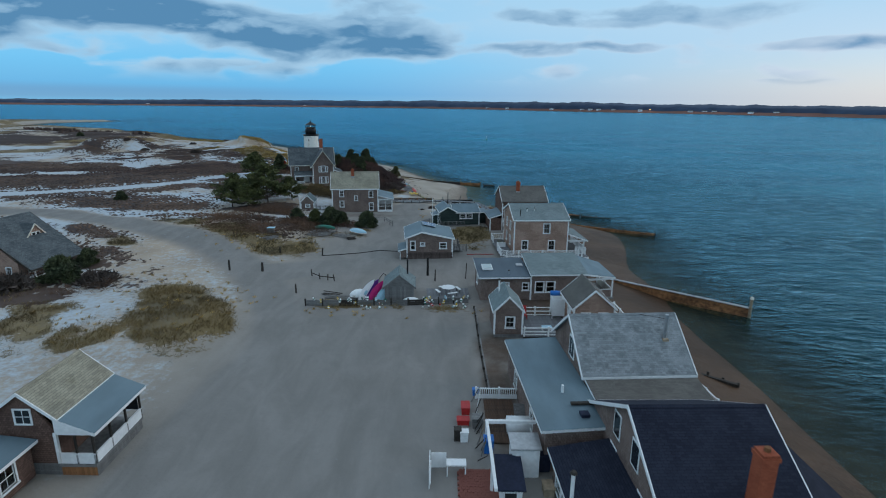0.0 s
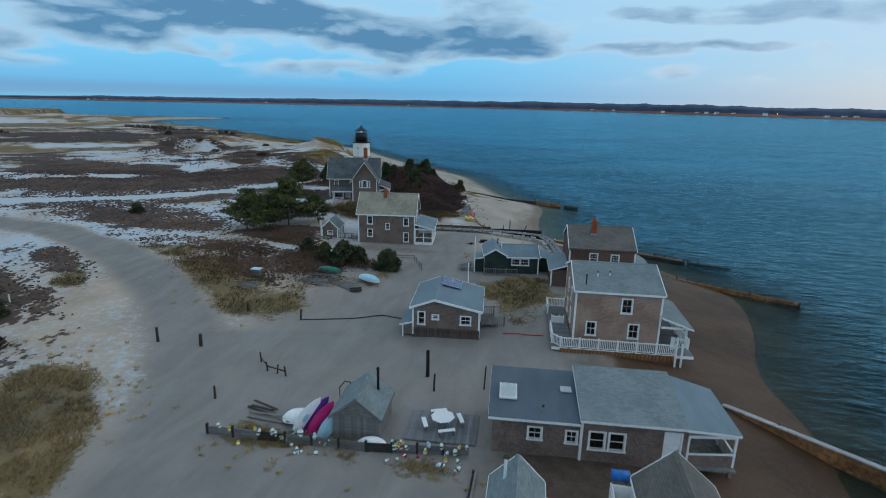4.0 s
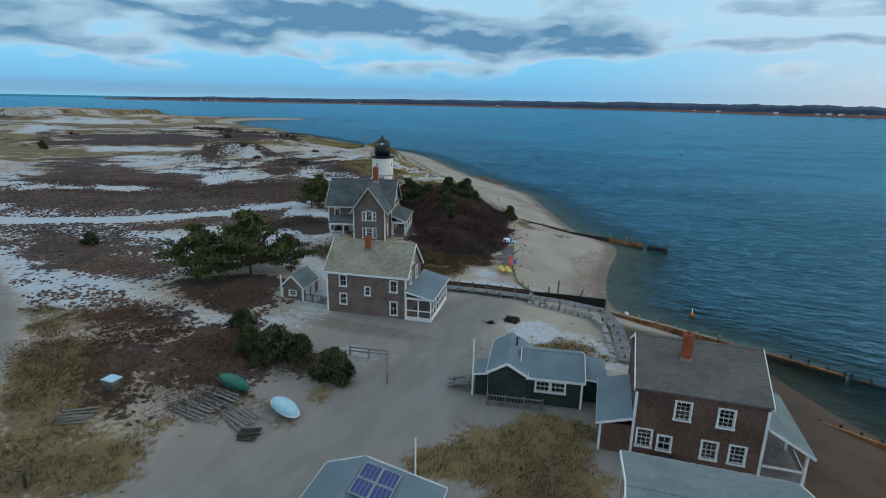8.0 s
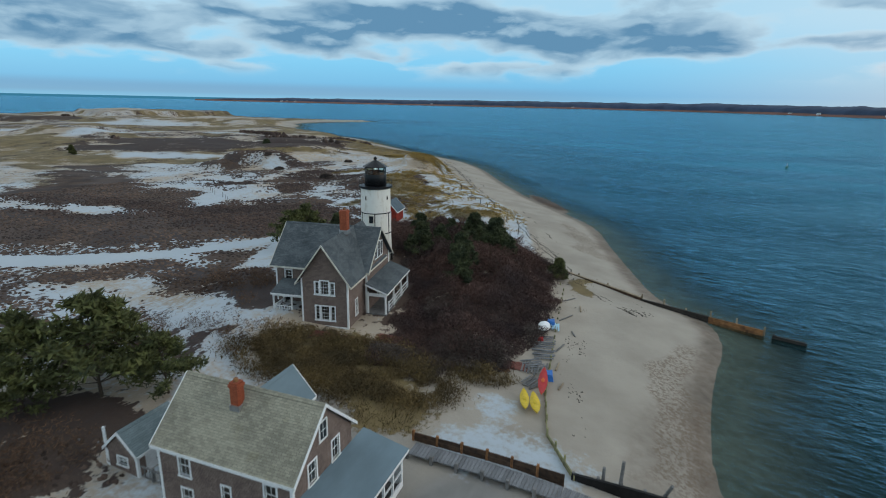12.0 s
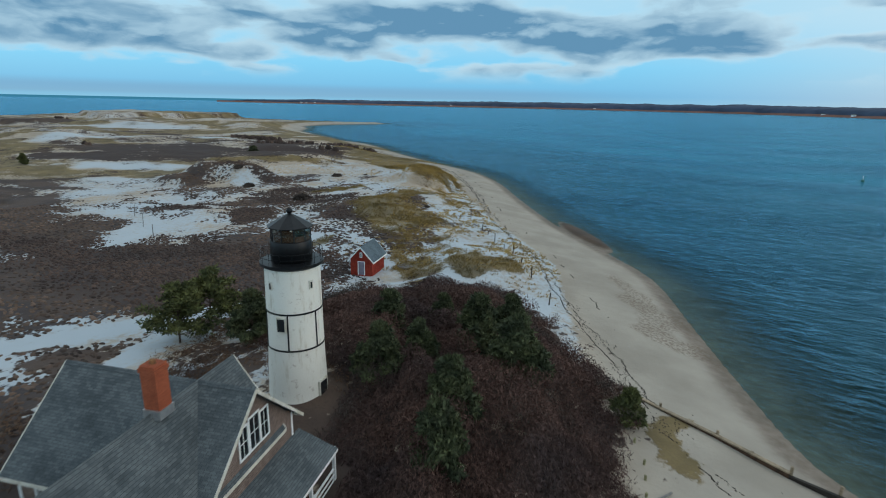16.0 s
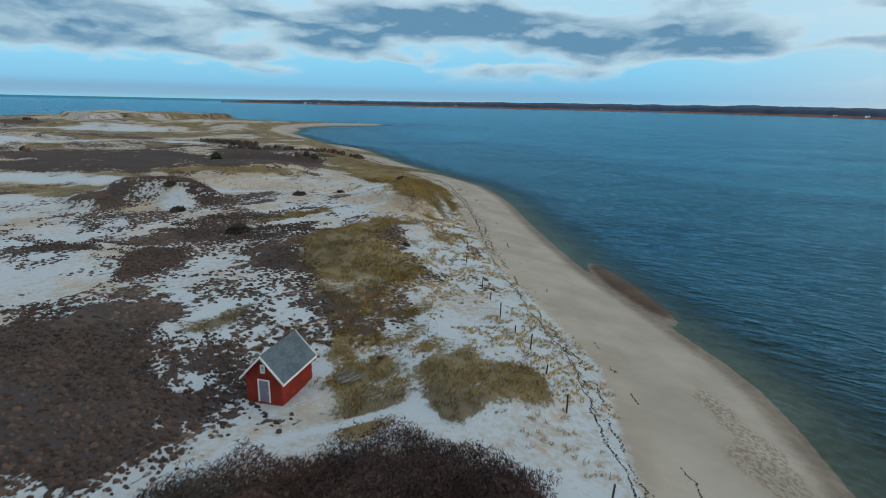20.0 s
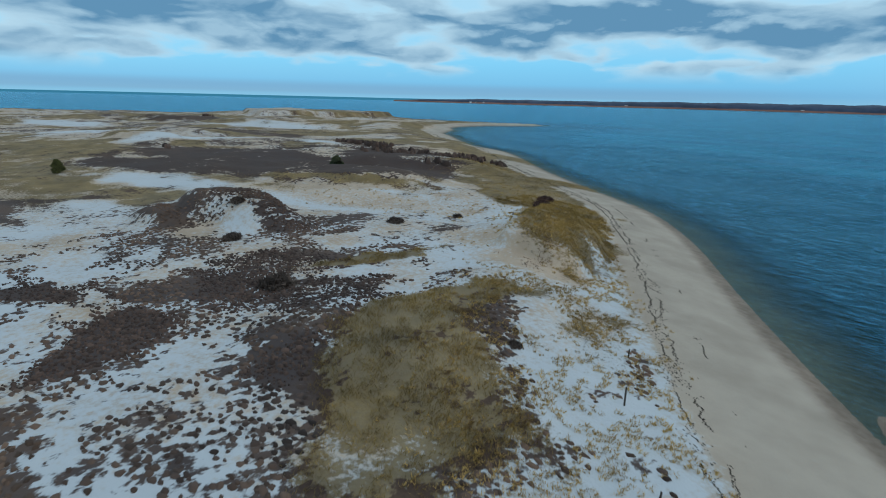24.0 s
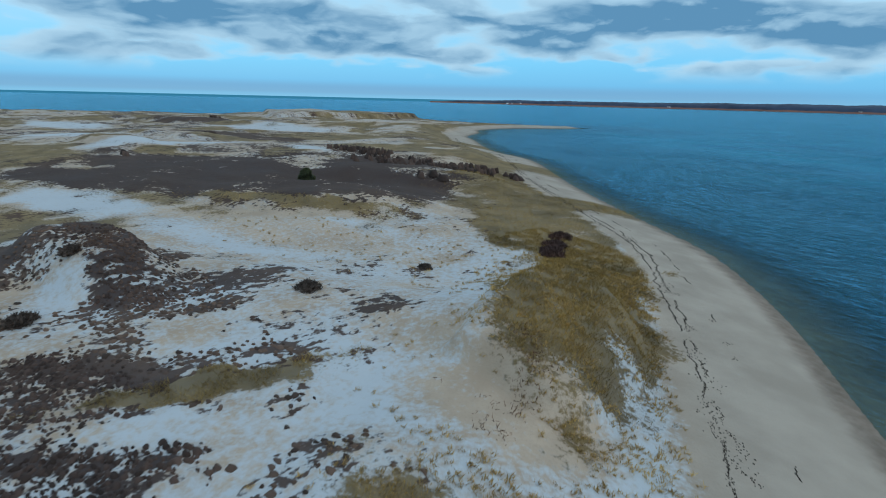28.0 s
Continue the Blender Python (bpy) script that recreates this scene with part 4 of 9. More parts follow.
def water_material():
    mat = bpy.data.materials.new("bay_water")
    mat.use_nodes = True
    k = Nodes(mat.node_tree)
    pos = k.n("ShaderNodeNewGeometry").outputs["Position"]
    depth = k.n("ShaderNodeAttribute", attribute_name="depth").outputs["Fac"]
    broad = k.noise(k.vec(pos, (1, 2.2, 1), rot=(0, 0, 0.5)), 0.012, 4.0, 0.6)
    # body colour brightens away from shore, with sky reflection painted into it
    deep = k.mix(k.step(broad, 0.32, 0.68), (0.006, 0.070, 0.125), (0.014, 0.135, 0.205))
    mid_water = k.mix(k.step(broad, 0.3, 0.7), (0.005, 0.025, 0.040), (0.008, 0.044, 0.062))
    col = k.mix(k.step(depth, 0.0, 0.22), (0.013, 0.028, 0.027), mid_water)
    col = k.mix(k.step(depth, 0.18, 1.0), col, deep)
    rip = k.noise(k.vec(pos, (0.45, 1.1, 1), rot=(0, 0, 0.55)), 1.1, 4.0, 0.6, 0.3)
    swell = k.noise(k.vec(pos, (0.5, 1.3, 1), rot=(0, 0, 0.4)), 0.16, 4.0, 0.6)
    chop = k.noise(k.vec(pos, (0.5, 1.5, 1), rot=(0, 0, 0.35)), 0.42, 4.0, 0.6, 0.4)
    hgt = k.m("ADD", k.m("ADD", k.m("MULTIPLY", rip, 0.6), k.m("MULTIPLY", chop, 0.7)), swell)
    gust = k.step(k.noise(k.vec(pos, (1, 2.5, 1), rot=(0, 0, 0.5)), 0.018, 3.0), 0.35, 0.65)
    bp = k.n("ShaderNodeBump", i_Height=hgt, i_Strength=k.m("MULTIPLY_ADD", gust, 0.35, 0.40))
    bp.inputs["Distance"].default_value = 1.4
    # ripple pattern scales the gloss share, painting facet glints on top of the bump
    crest = k.m("ADD", k.m("MULTIPLY", k.step(rip, 0.35, 0.68), 0.45), k.m("MULTIPLY", k.step(chop, 0.36, 0.66), 0.55))
    facet = k.m("MULTIPLY_ADD", k.m("MULTIPLY", crest, k.m("MULTIPLY_ADD", gust, 0.5, 0.5)), 1.05, 0.64)
    body = k.n("ShaderNodeBsdfDiffuse", i_Color=col, i_Normal=bp.outputs[0])
    gloss = k.n("ShaderNodeBsdfGlossy", i_Color=(0.42, 0.79, 1.0, 1), i_Roughness=0.12, i_Normal=bp.outputs[0])
    fr = k.n("ShaderNodeFresnel", i_IOR=1.33, i_Normal=bp.outputs[0])
    b = k.n("ShaderNodeMixShader", i_0=k.m("MULTIPLY", k.m("MINIMUM", k.m("MAXIMUM", k.m("MULTIPLY_ADD", fr.outputs[0], 1.25, -0.06), 0.0), 0.62), facet))
    k.link(body.outputs[0], b.inputs[1])
    k.link(gloss.outputs[0], b.inputs[2])
    tr = k.n("ShaderNodeBsdfTransparent", i_0=(0.75, 0.92, 0.92, 1))
    mixed = k.n("ShaderNodeMixShader", i_0=k.m("MULTIPLY_ADD", k.step(depth, -0.005, 0.10), 0.78, 0.22))
    k.link(tr.outputs[0], mixed.inputs[1])
    k.link(b.outputs[0], mixed.inputs[2])
    k.link(mixed.outputs[0], k.n("ShaderNodeOutputMaterial").inputs[0])
    return mat


def build_water():
    xs = axis(-120, 60, 1.5, -33000, 33000, -420, 70, 6.0)
    ys = axis(0, 330, 1.5, -33000, 33000, -30, 640, 6.0)
    X, Y, F = sheet(xs, ys)
    D = shore_distance(X, Y)
    me = big_mesh("water", np.stack([X, Y, 0 * X], 1), F, water_material(), True)
    at = me.attributes.new("depth", "FLOAT", "POINT")
    at.data.foreach_set("value", np.clip(-D / 140.0, 0, 1).astype(np.float32))
    tagged(new("water", me), "cold blue-green bay water with small ripples", "water", kind="structure")


build_ground()
build_water()


def far_shore():
    """The wooded shore across the bay: a red-brown marsh edge under low dark woods, blue distance haze in their colour.
    """
    marsh = material("red_brown_marsh", (0.20, 0.095, 0.07), 0.95, 0.3, 0.01)
    # distance haze is painted into the woods as a blue base colour
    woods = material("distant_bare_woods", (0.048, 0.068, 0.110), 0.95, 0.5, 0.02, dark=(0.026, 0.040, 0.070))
    rim = [(50.8, 4450, 1), (50, 4400, 8), (48, 4250, 18), (46, 4100, 22), (43, 3900, 30), (38, 3700, 31), (30, 3550, 32), (20, 3450, 40), (10, 3300, 40), (0, 3000, 43), (-10, 2350, 37), (-16, 2150, 36), (-22, 2050, 31), (-30, 1850, 30), (-39, 1680, 29), (-50, 1600, 28), (-80, 1500, 28), (-115, 1500, 28)]
    a = np.array([r[0] for r in rim], float)[::-1]
    steps = np.linspace(-115, 50.6, 900)
    dist = np.interp(steps, a, [r[1] for r in rim][::-1])
    top = np.interp(steps, a, [r[2] for r in rim][::-1])
    top = top * (0.86 + 0.22 * vnoise(steps * 30, steps * 0, 40, 5, 2)) + (vnoise(steps * 60, steps * 0, 6, 15, 2) - 0.5) * 3.0
    base = 2.6 + 2.2 * vnoise(steps * 20, steps * 0, 25, 8, 2)
    sx, cy = -np.sin(np.radians(steps)), np.cos(np.radians(steps))

    def strip(rows):
        n = len(steps)
        v = np.concatenate([np.stack([sx * (dist + o), cy * (dist + o), z], 1) for o, z in rows])
        i = (np.arange(len(rows) - 1)[:, None] * n + np.arange(n - 1)).ravel()
        return v, np.stack([i, i + n, i + n + 1, i + 1], 1)

    ob = thing("far_shore", "low dark wooded shore tinted haze-blue with a red-brown marsh edge", "shoreline", kind="structure")
    v, f = strip([(-4, np.full(len(steps), -1.0)), (4, base * 0.6), (40, base * 2.0), (60, base * 2.2)])
    m = new("marsh", big_mesh("marsh", v, f, marsh))
    m.parent = ob
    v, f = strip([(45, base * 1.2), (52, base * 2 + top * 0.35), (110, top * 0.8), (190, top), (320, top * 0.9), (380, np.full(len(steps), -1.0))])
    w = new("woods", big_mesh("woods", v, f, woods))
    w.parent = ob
    rng = random.Random(7)
    first = None
    for az in (-4.5, -6.5, -11, -14, -14.8, -15.6, -17, -19.5, -24, -25.2, -26, -29, -31, 14, 28, 41.5, 42.3, 42.8):
        r = float(np.interp(az, steps, dist)) + rng.uniform(18, 50)
        x, y = -math.sin(radians(az)) * r, math.cos(radians(az)) * r
        z = 3.0 + rng.uniform(0, 3)
        m = pose(x, y, z, 0, 0, az + rng.uniform(-40, 40))
        if first is None:
            first = thing("distant_house", "small pale house on the far wooded shore", "house", (0, 0, 0), 0, "houses on the far shore")
            part("wall", Geo().box(-7, 7, -4, 4, -4, 6), WHITE, first)
            g = Geo()
            g.hexa([(-7.4, -4.4, 5.8), (7.4, -4.4, 5.8), (7.4, 4.4, 5.8), (-7.4, 4.4, 5.8), (-7.4, -0.1, 9), (7.4, -0.1, 9), (7.4, 0.1, 9), (-7.4, 0.1, 9)])
            part("roof", g, RF_SLATE, first)
            for x0 in (-5, -1, 3):
                part("window", Geo().box(x0, x0 + 1.6, -4.15, -4.0, 1.5, 3.5), DARKROOM, first)
            first.matrix_world = m
        else:
            copy_thing(first, m)
    az = -20.4
    r = float(np.interp(az, steps, dist)) + 30
    x, y = -math.sin(radians(az)) * r, math.cos(radians(az)) * r
    lamp = thing("street_lamp", "distant orange street lamp on the far shore", "lamp", (x, y, 5))
    part("pole", Geo().tube((x, y, 0), (x, y, 12), 0.25), METAL, lamp)
    part("lamp_head", Geo().lathe((x, y, 11.2), [(0.3, 0), (1.6, 0.4), (1.6, 1.6), (0.3, 2.2)], 10), glow("sodium_glow", (1.0, 0.42, 0.08), 9.0), lamp)


far_shore()

RF_TAR = material("dark_slate_rolled_roofing", (0.085, 0.115, 0.145), 0.6, 0.2, 0.8, 0.15, 9, streak=(1, 0.35, 1))

# ---------------------------------------------------------------- building kit


class Face:
    """A wall face from a to b in plan, outside on the right hand: u along it, w outwards, z up."""

    def __init__(self, a, b):
        self.a, self.b = Vector((*a, 0)), Vector((*b, 0))
        self.d = (self.b - self.a).normalized()
        self.n = Vector((self.d.y, -self.d.x, 0))
        self.length = (self.b - self.a).length

    def at(self, u, w, z):
        p = self.a + self.d * u + self.n * w
        return (p.x, p.y, z)

    def ring(self, geo, u0, u1, z0, z1, t, w0, w1):
        """A closed frame of width t round an opening."""
        out, inn = [(u0 - t, z0 - t), (u1 + t, z0 - t), (u1 + t, z1 + t), (u0 - t, z1 + t)], [(u0, z0), (u1, z0), (u1, z1), (u0, z1)]
        pts = [self.at(u, w, z) for loop, w in ((out, w1), (inn, w1), (inn, w0), (out, w0)) for u, z in loop]
        faces = [(a * 4 + i, a * 4 + (i + 1) % 4, (a + 1) % 4 * 4 + (i + 1) % 4, (a + 1) % 4 * 4 + i) for a in range(4) for i in range(4)]
        return geo.add(pts, faces)

    def box(self, geo, u0, u1, w0, w1, z0, z1):
        at = self.at
        return geo.hexa([at(u0, w1, z0), at(u1, w1, z0), at(u1, w0, z0), at(u0, w0, z0), at(u0, w1, z1), at(u1, w1, z1), at(u1, w0, z1), at(u0, w0, z1)])


def window(parent, face, u, z, w, h, cols=2, rows=3, double=True, trim=0.10, shutters=False):
    """A sash window: casing, sill, sash bars and a pane."""
    ob = part("window", face.ring(Geo(), u, u + w, z, z + h, trim, -0.038, 0.035), WHITE, parent)
    part("window_sill", face.box(Geo(), u - trim - 0.03, u + w + trim + 0.03, -0.04, 0.08, z - trim * 1.1, z), WHITE, ob)
    s = Geo()
    b = 0.045
    face.box(s, u, u + b, -0.08, -0.045, z, z + h)
    face.box(s, u + w - b, u + w, -0.08, -0.045, z, z + h)
    for zz in (z, z + h - b) + ((z + h / 2 - b / 2,) if double else ()):
        face.box(s, u + b, u + w - b, -0.08, -0.045, zz, zz + b)
    m = 0.022
    for i in range(1, cols):
        face.box(s, u + w * i / cols - m / 2, u + w * i / cols + m / 2, -0.075, -0.05, z + b, z + h - b)
    for i in range(1, rows):
        if not (double and abs(i / rows - 0.5) < 0.01):
            face.box(s, u + b, u + w - b, -0.075, -0.05, z + h * i / rows - m / 2, z + h * i / rows + m / 2)
    part("sash", s, WHITE, ob)
    p = part("pane", face.box(Geo(), u + 0.01, u + w - 0.01, -0.068, -0.060, z + 0.01, z + h - 0.01), GLASS, ob)
    p.visible_shadow = False
    return ob


def door(parent, face, u, z, w, h, mat=None):
    g = Geo()
    for u0, u1, z0, z1 in ((u - 0.1, u, z, z + h + 0.1), (u + w, u + w + 0.1, z, z + h + 0.1), (u, u + w, z + h, z + h + 0.1)):
        face.box(g, u0, u1, -0.04, 0.035, z0, z1)
    fr = part("door_frame", g, WHITE, parent)
    d = part("door", face.box(Geo(), u, u + w, -0.07, -0.02, z, z + h), mat or WHITE, parent)
    part("door_handle", face.box(Geo(), u + w - 0.12, u + w - 0.07, -0.02, 0.04, z + h * 0.45, z + h * 0.5), METAL, d)
    return fr


def wall(parent, a, b, z0, z1, mat, holes=(), gable=None, thick=0.15, name="wall"):
    """A wall with openings right through it; holes are (u, z, width, height) on its face. gable: (u of apex, its height)."""
    f = Face(a, b)
    g = Geo()
    us = sorted({0.0, f.length, *[h[0] for h in holes], *[h[0] + h[2] for h in holes]})
    zs = sorted({z0, z1, *[h[1] for h in holes], *[h[1] + h[3] for h in holes]})
    us = [u for u in us if -1e-6 <= u <= f.length + 1e-6]

    def void(u, z):
        return any(h[0] < u < h[0] + h[2] and h[1] < z < h[1] + h[3] for h in holes)

    zs = [z for z in zs if z0 - 1e-6 <= z <= z1 + 1e-6]
    nu, nz = len(us), len(zs)
    full = [[not void((us[i] + us[i + 1]) / 2, (zs[j] + zs[j + 1]) / 2) for j in range(nz - 1)] for i in range(nu - 1)]
    solid = lambda i, j: 0 <= i < nu - 1 and 0 <= j < nz - 1 and full[i][j]
    index = lambda i, j, back: (i * nz + j) * 2 + back
    pts = [f.at(u, -thick * back, z) for u in us for z in zs for back in (0, 1)]
    faces = []
    for i in range(nu - 1):
        for j in range(nz - 1):
            if not full[i][j]:
                continue
            faces.append((index(i, j, 0), index(i + 1, j, 0), index(i + 1, j + 1, 0), index(i, j + 1, 0)))
            faces.append((index(i, j + 1, 1), index(i + 1, j + 1, 1), index(i + 1, j, 1), index(i, j, 1)))
            for di, dj, p, q in ((-1, 0, (i, j + 1), (i, j)), (1, 0, (i + 1, j), (i + 1, j + 1)), (0, -1, (i, j), (i + 1, j)), (0, 1, (i + 1, j + 1), (i, j + 1))):
                if not solid(i + di, j + dj) and not (gable and dj == 1 and j == nz - 2):
                    faces.append((index(*q, 0), index(*p, 0), index(*p, 1), index(*q, 1)))
    if gable:
        u, top = gable
        pts += [f.at(u, 0, top), f.at(u, -thick, top)]
        a, c = len(pts) - 2, len(pts) - 1
        faces.append(tuple(index(i, nz - 1, 0) for i in range(nu)) + (a,))
        faces.append(tuple(index(i, nz - 1, 1) for i in range(nu - 1, -1, -1)) + (c,))
        faces += [(index(nu - 1, nz - 1, 0), index(nu - 1, nz - 1, 1), c, a), (a, c, index(0, nz - 1, 1), index(0, nz - 1, 0))]
    used = sorted({i for face in faces for i in face})
    back_to = {i: n for n, i in enumerate(used)}
    g.add([pts[i] for i in used], [tuple(back_to[i] for i in face) for face in faces])
    return f, part(name, g, mat, parent)


def walled(parent, a, b, z0, z1, mat, wins=(), doors=(), gable=None, high=(), **kw):
    """A wall with its windows and doors. wins: (u, z, w, h, cols, rows); high: windows set in the gable above."""
    holes = [w[:4] for w in wins] + [d[:4] for d in doors]
    f, ob = wall(parent, a, b, z0, z1, mat, holes, gable, **kw)
    for w in wins:
        window(parent, f, *w)
    for d in doors:
        door(parent, f, *d)
    for u, z, w, h in high:
        fr = part("window", f.ring(Geo(), u, u + w, z, z + h, 0.09, 0.002, 0.05), WHITE, parent)
        bars = f.box(Geo(), u + w / 2 - 0.015, u + w / 2 + 0.015, 0.012, 0.03, z, z + h)
        f.box(bars, u, u + w, 0.012, 0.028, z + h / 2 - 0.015, z + h / 2 + 0.015)
        part("sash", bars, WHITE, fr)
        part("pane", f.box(Geo(), u, u + w, 0.002, 0.010, z, z + h), BLACKPANE, fr)
    return f


PLANKWALL = material("weathered_brown_plank", (0.115, 0.085, 0.075), 0.85, 0.4, 4.0, 0.4, objvar=0.45)
BLACKPANE = material("dark_glossy_pane", (0.02, 0.024, 0.028), 0.06, 0.2, 2.0, spec=0.6)


def corner(parent, x, y, z0, z1, sx, sy, w=0.13, mat=None):
    """Two boards round an outer corner that points to (sx, sy)."""
    g = Geo()
    g.box(min(x - sx * w, x + sx * 0.03), max(x - sx * w, x + sx * 0.03), min(y + sy * 0.003, y + sy * 0.03), max(y + sy * 0.003, y + sy * 0.03), z0, z1)
    g.box(min(x + sx * 0.003, x + sx * 0.03), max(x + sx * 0.003, x + sx * 0.03), min(y - sy * w, y + sy * 0.002), max(y - sy * w, y + sy * 0.002), z0, z1)
    return part("corner_board", g, mat or WHITE, parent)


def corners(parent, x0, x1, y0, y1, z0, z1, which="0123"):
    spots = [(x0, y0, -1, -1), (x1, y0, 1, -1), (x1, y1, 1, 1), (x0, y1, -1, 1)]
    for i, (x, y, sx, sy) in enumerate(spots):
        if str(i) in which:
            corner(parent, x, y, z0, z1, sx, sy)


def gable_roof(parent, along, a0, a1, c0, c1, ze0, ze1, zr, cr, mat, over=0.22, rake=0.2, trim=None, t=0.10, fascia=True):
    """Two slopes over a ridge at cr. along: 'x' or 'y', the ridge's axis; c0, c1 are the wall lines across it with eaves ze0, ze1."""
    trim = trim or WHITE
    P = (lambda a, c, z: (a, c, z)) if along == "x" else (lambda a, c, z: (c, a, z))
    lo, hi = a0 - rake, a1 + rake
    for sgn, c, ze in ((-1, c0, ze0), (1, c1, ze1)):
        k = (zr - ze) / abs(cr - c)
        e, z = c + sgn * over, ze - k * over
        p = [P(lo, e, z + t), P(hi, e, z + t), P(hi, cr, zr + t), P(lo, cr, zr + t)]
        flip = (sgn > 0) != (along == "y")
        part("roof", Geo().slab(p[::-1] if flip else p, t), mat, parent)
        if trim:
            for a, s in ((lo, -1), (hi, 1)):
                g = Geo()
                q0, q1 = sorted((a + s * 0.002, a + s * 0.06))
                ring = [(e, z - 0.10), (cr, zr - 0.10), (cr, zr + t + 0.006), (e, z + t + 0.006)]
                pts = [P(q0, c_, z_) for c_, z_ in ring] + [P(q1, c_, z_) for c_, z_ in ring]
                faces = [(0, 1, 2, 3), (7, 6, 5, 4), (0, 4, 5, 1), (1, 5, 6, 2), (2, 6, 7, 3), (3, 7, 4, 0)]
                part("rake_board", g.add(pts, faces), trim, parent)
            if fascia:
                e0, e1 = sorted((e + sgn * 0.002, e + sgn * 0.03))
                g = Geo()
                if along == "x":
                    g.box(lo, hi, e0, e1, z - 0.09, z + t - 0.01)
                else:
                    g.box(e0, e1, lo, hi, z - 0.09, z + t - 0.01)
                part("fascia", g, trim, parent)
    g = Geo()
    for s in (-1, 1):
        k0 = (zr - (ze0 if s < 0 else ze1)) / abs(cr - (c0 if s < 0 else c1))
        p = [P(lo, cr + s * 0.16, zr + t - k0 * 0.16 + 0.03), P(hi, cr + s * 0.16, zr + t - k0 * 0.16 + 0.03), P(hi, cr, zr + t + 0.035), P(lo, cr, zr + t + 0.035)]
        g.slab(p if s < 0 else p[::-1], 0.025)
    part("ridge_cap", g, mat, parent)


def shed_roof(parent, pts, mat, t=0.10, trim=True, name="roof"):
    """One plane through four corners, anticlockwise from above, with boards round its edge."""
    part(name, Geo().slab(pts, t), mat, parent)
    if trim:
        for p, q in zip(pts, pts[1:] + pts[:1]):
            p, q = Vector(p), Vector(q)
            d = (q - p).normalized()
            n = Vector((d.y, -d.x, 0)).normalized() * -0.004
            g = Geo()
            g.beam(p + n - Vector((0, 0, t * 0.6 + 0.05)), q + n - Vector((0, 0, t * 0.6 + 0.05)), 0.03, t + 0.07)
            part("fascia", g, WHITE, parent)


def chimney(parent, x, y, z0, z1, w=0.55, d=0.55):
    ob = part("chimney", Geo().box(x - w / 2, x + w / 2, y - d / 2, y + d / 2, z0, z1), BRICK, parent, "red brick chimney")
    part("chimney_cap", Geo().box(x - w / 2 - 0.05, x + w / 2 + 0.05, y - d / 2 - 0.05, y + d / 2 + 0.05, z1 - 0.28, z1 - 0.12), BRICK, ob)
    part("flashing", Geo().box(x - w / 2 - 0.06, x + w / 2 + 0.06, y - d / 2 - 0.06, y + d / 2 + 0.06, z0 + 0.05, z0 + 0.45), METAL, ob)
    part("flue", Geo().tube((x, y, z1), (x, y, z1 + 0.18), 0.13, 0.12, 10), RUSTWOOD, ob)


def posts(parent, spots, z0, z1, w=0.12, mat=None, name="post"):
    first = None
    for x, y in spots:
        if first is None:
            first = part(name, Geo().box(x - w / 2, x + w / 2, y - w / 2, y + w / 2, z0, z1), mat or WHITE, parent)
            x0, y0 = x, y
        else:
            repeat(first, (x - x0, y - y0, 0), parent)


def railing(parent, line, z, h=0.95, gap=0.16, post_gap=1.6, mat=None, balusters=True, mid=False):
    """Posts, top and bottom rail and balusters along a line of plan points at floor level z."""
    mat = mat or WHITE
    bal = pst = None
    for (ax, ay), (bx, by) in zip(line[:-1], line[1:]):
        L = math.hypot(bx - ax, by - ay)
        dx, dy = (bx - ax) / L, (by - ay) / L
        part("top_rail", Geo().beam((ax, ay, z + h), (bx, by, z + h), 0.11, 0.06), mat, parent)
        part("bottom_rail", Geo().beam((ax, ay, z + 0.12), (bx, by, z + 0.12), 0.06, 0.06), mat, parent)
        if mid:
            part("middle_rail", Geo().beam((ax, ay, z + h * 0.55), (bx, by, z + h * 0.55), 0.04, 0.12), mat, parent)
        n = max(1, round(L / post_gap))
        for i in range(n + 1):
            x, y = ax + dx * L * i / n, ay + dy * L * i / n
            if pst is None:
                pst, px, py = part("post", Geo().box(x - 0.07, x + 0.07, y - 0.07, y + 0.07, z - 0.05, z + h + 0.12), mat, parent), x, y
            elif i or line[0] == (ax, ay):
                repeat(pst, (x - px, y - py, 0), parent)
        if balusters:
            m = int(L / gap)
            for i in range(1, m):
                x, y = ax + dx * L * i / m, ay + dy * L * i / m
                if bal is None:
                    bal, qx, qy = part("baluster", Geo().box(x - 0.025, x + 0.025, y - 0.025, y + 0.025, z + 0.13, z + h - 0.02), mat, parent), x, y
                else:
                    repeat(bal, (x - qx, y - qy, 0), parent)


def deck_boards(parent, x0, x1, y0, y1, z, along="x", w=0.15, mat=None, t=0.04):
    """Separate boards with gaps."""
    mat = mat or DECKWOOD
    n = int(((y1 - y0) if along == "x" else (x1 - x0)) / w)
    first = None
    for i in range(n):
        o = i * w
        if first is None:
            g = Geo().box(x0, x1, y0, y0 + w - 0.012, z - t, z) if along == "x" else Geo().box(x0, x0 + w - 0.012, y0, y1, z - t, z)
            first = part("deck_board", g, mat, parent)
        else:
            repeat(first, (0, o, 0) if along == "x" else (o, 0, 0), parent)


def piles(parent, spots, z1, mat=None, r=0.11):
    first = None
    for x, y in spots:
        if first is None:
            first, px, py = part("stake", Geo().tube((x, y, -0.6), (x, y, z1), r, r * 0.95, 9), mat or DARKWOOD, parent), x, y
        else:
            repeat(first, (x - px, y - py, 0), parent)


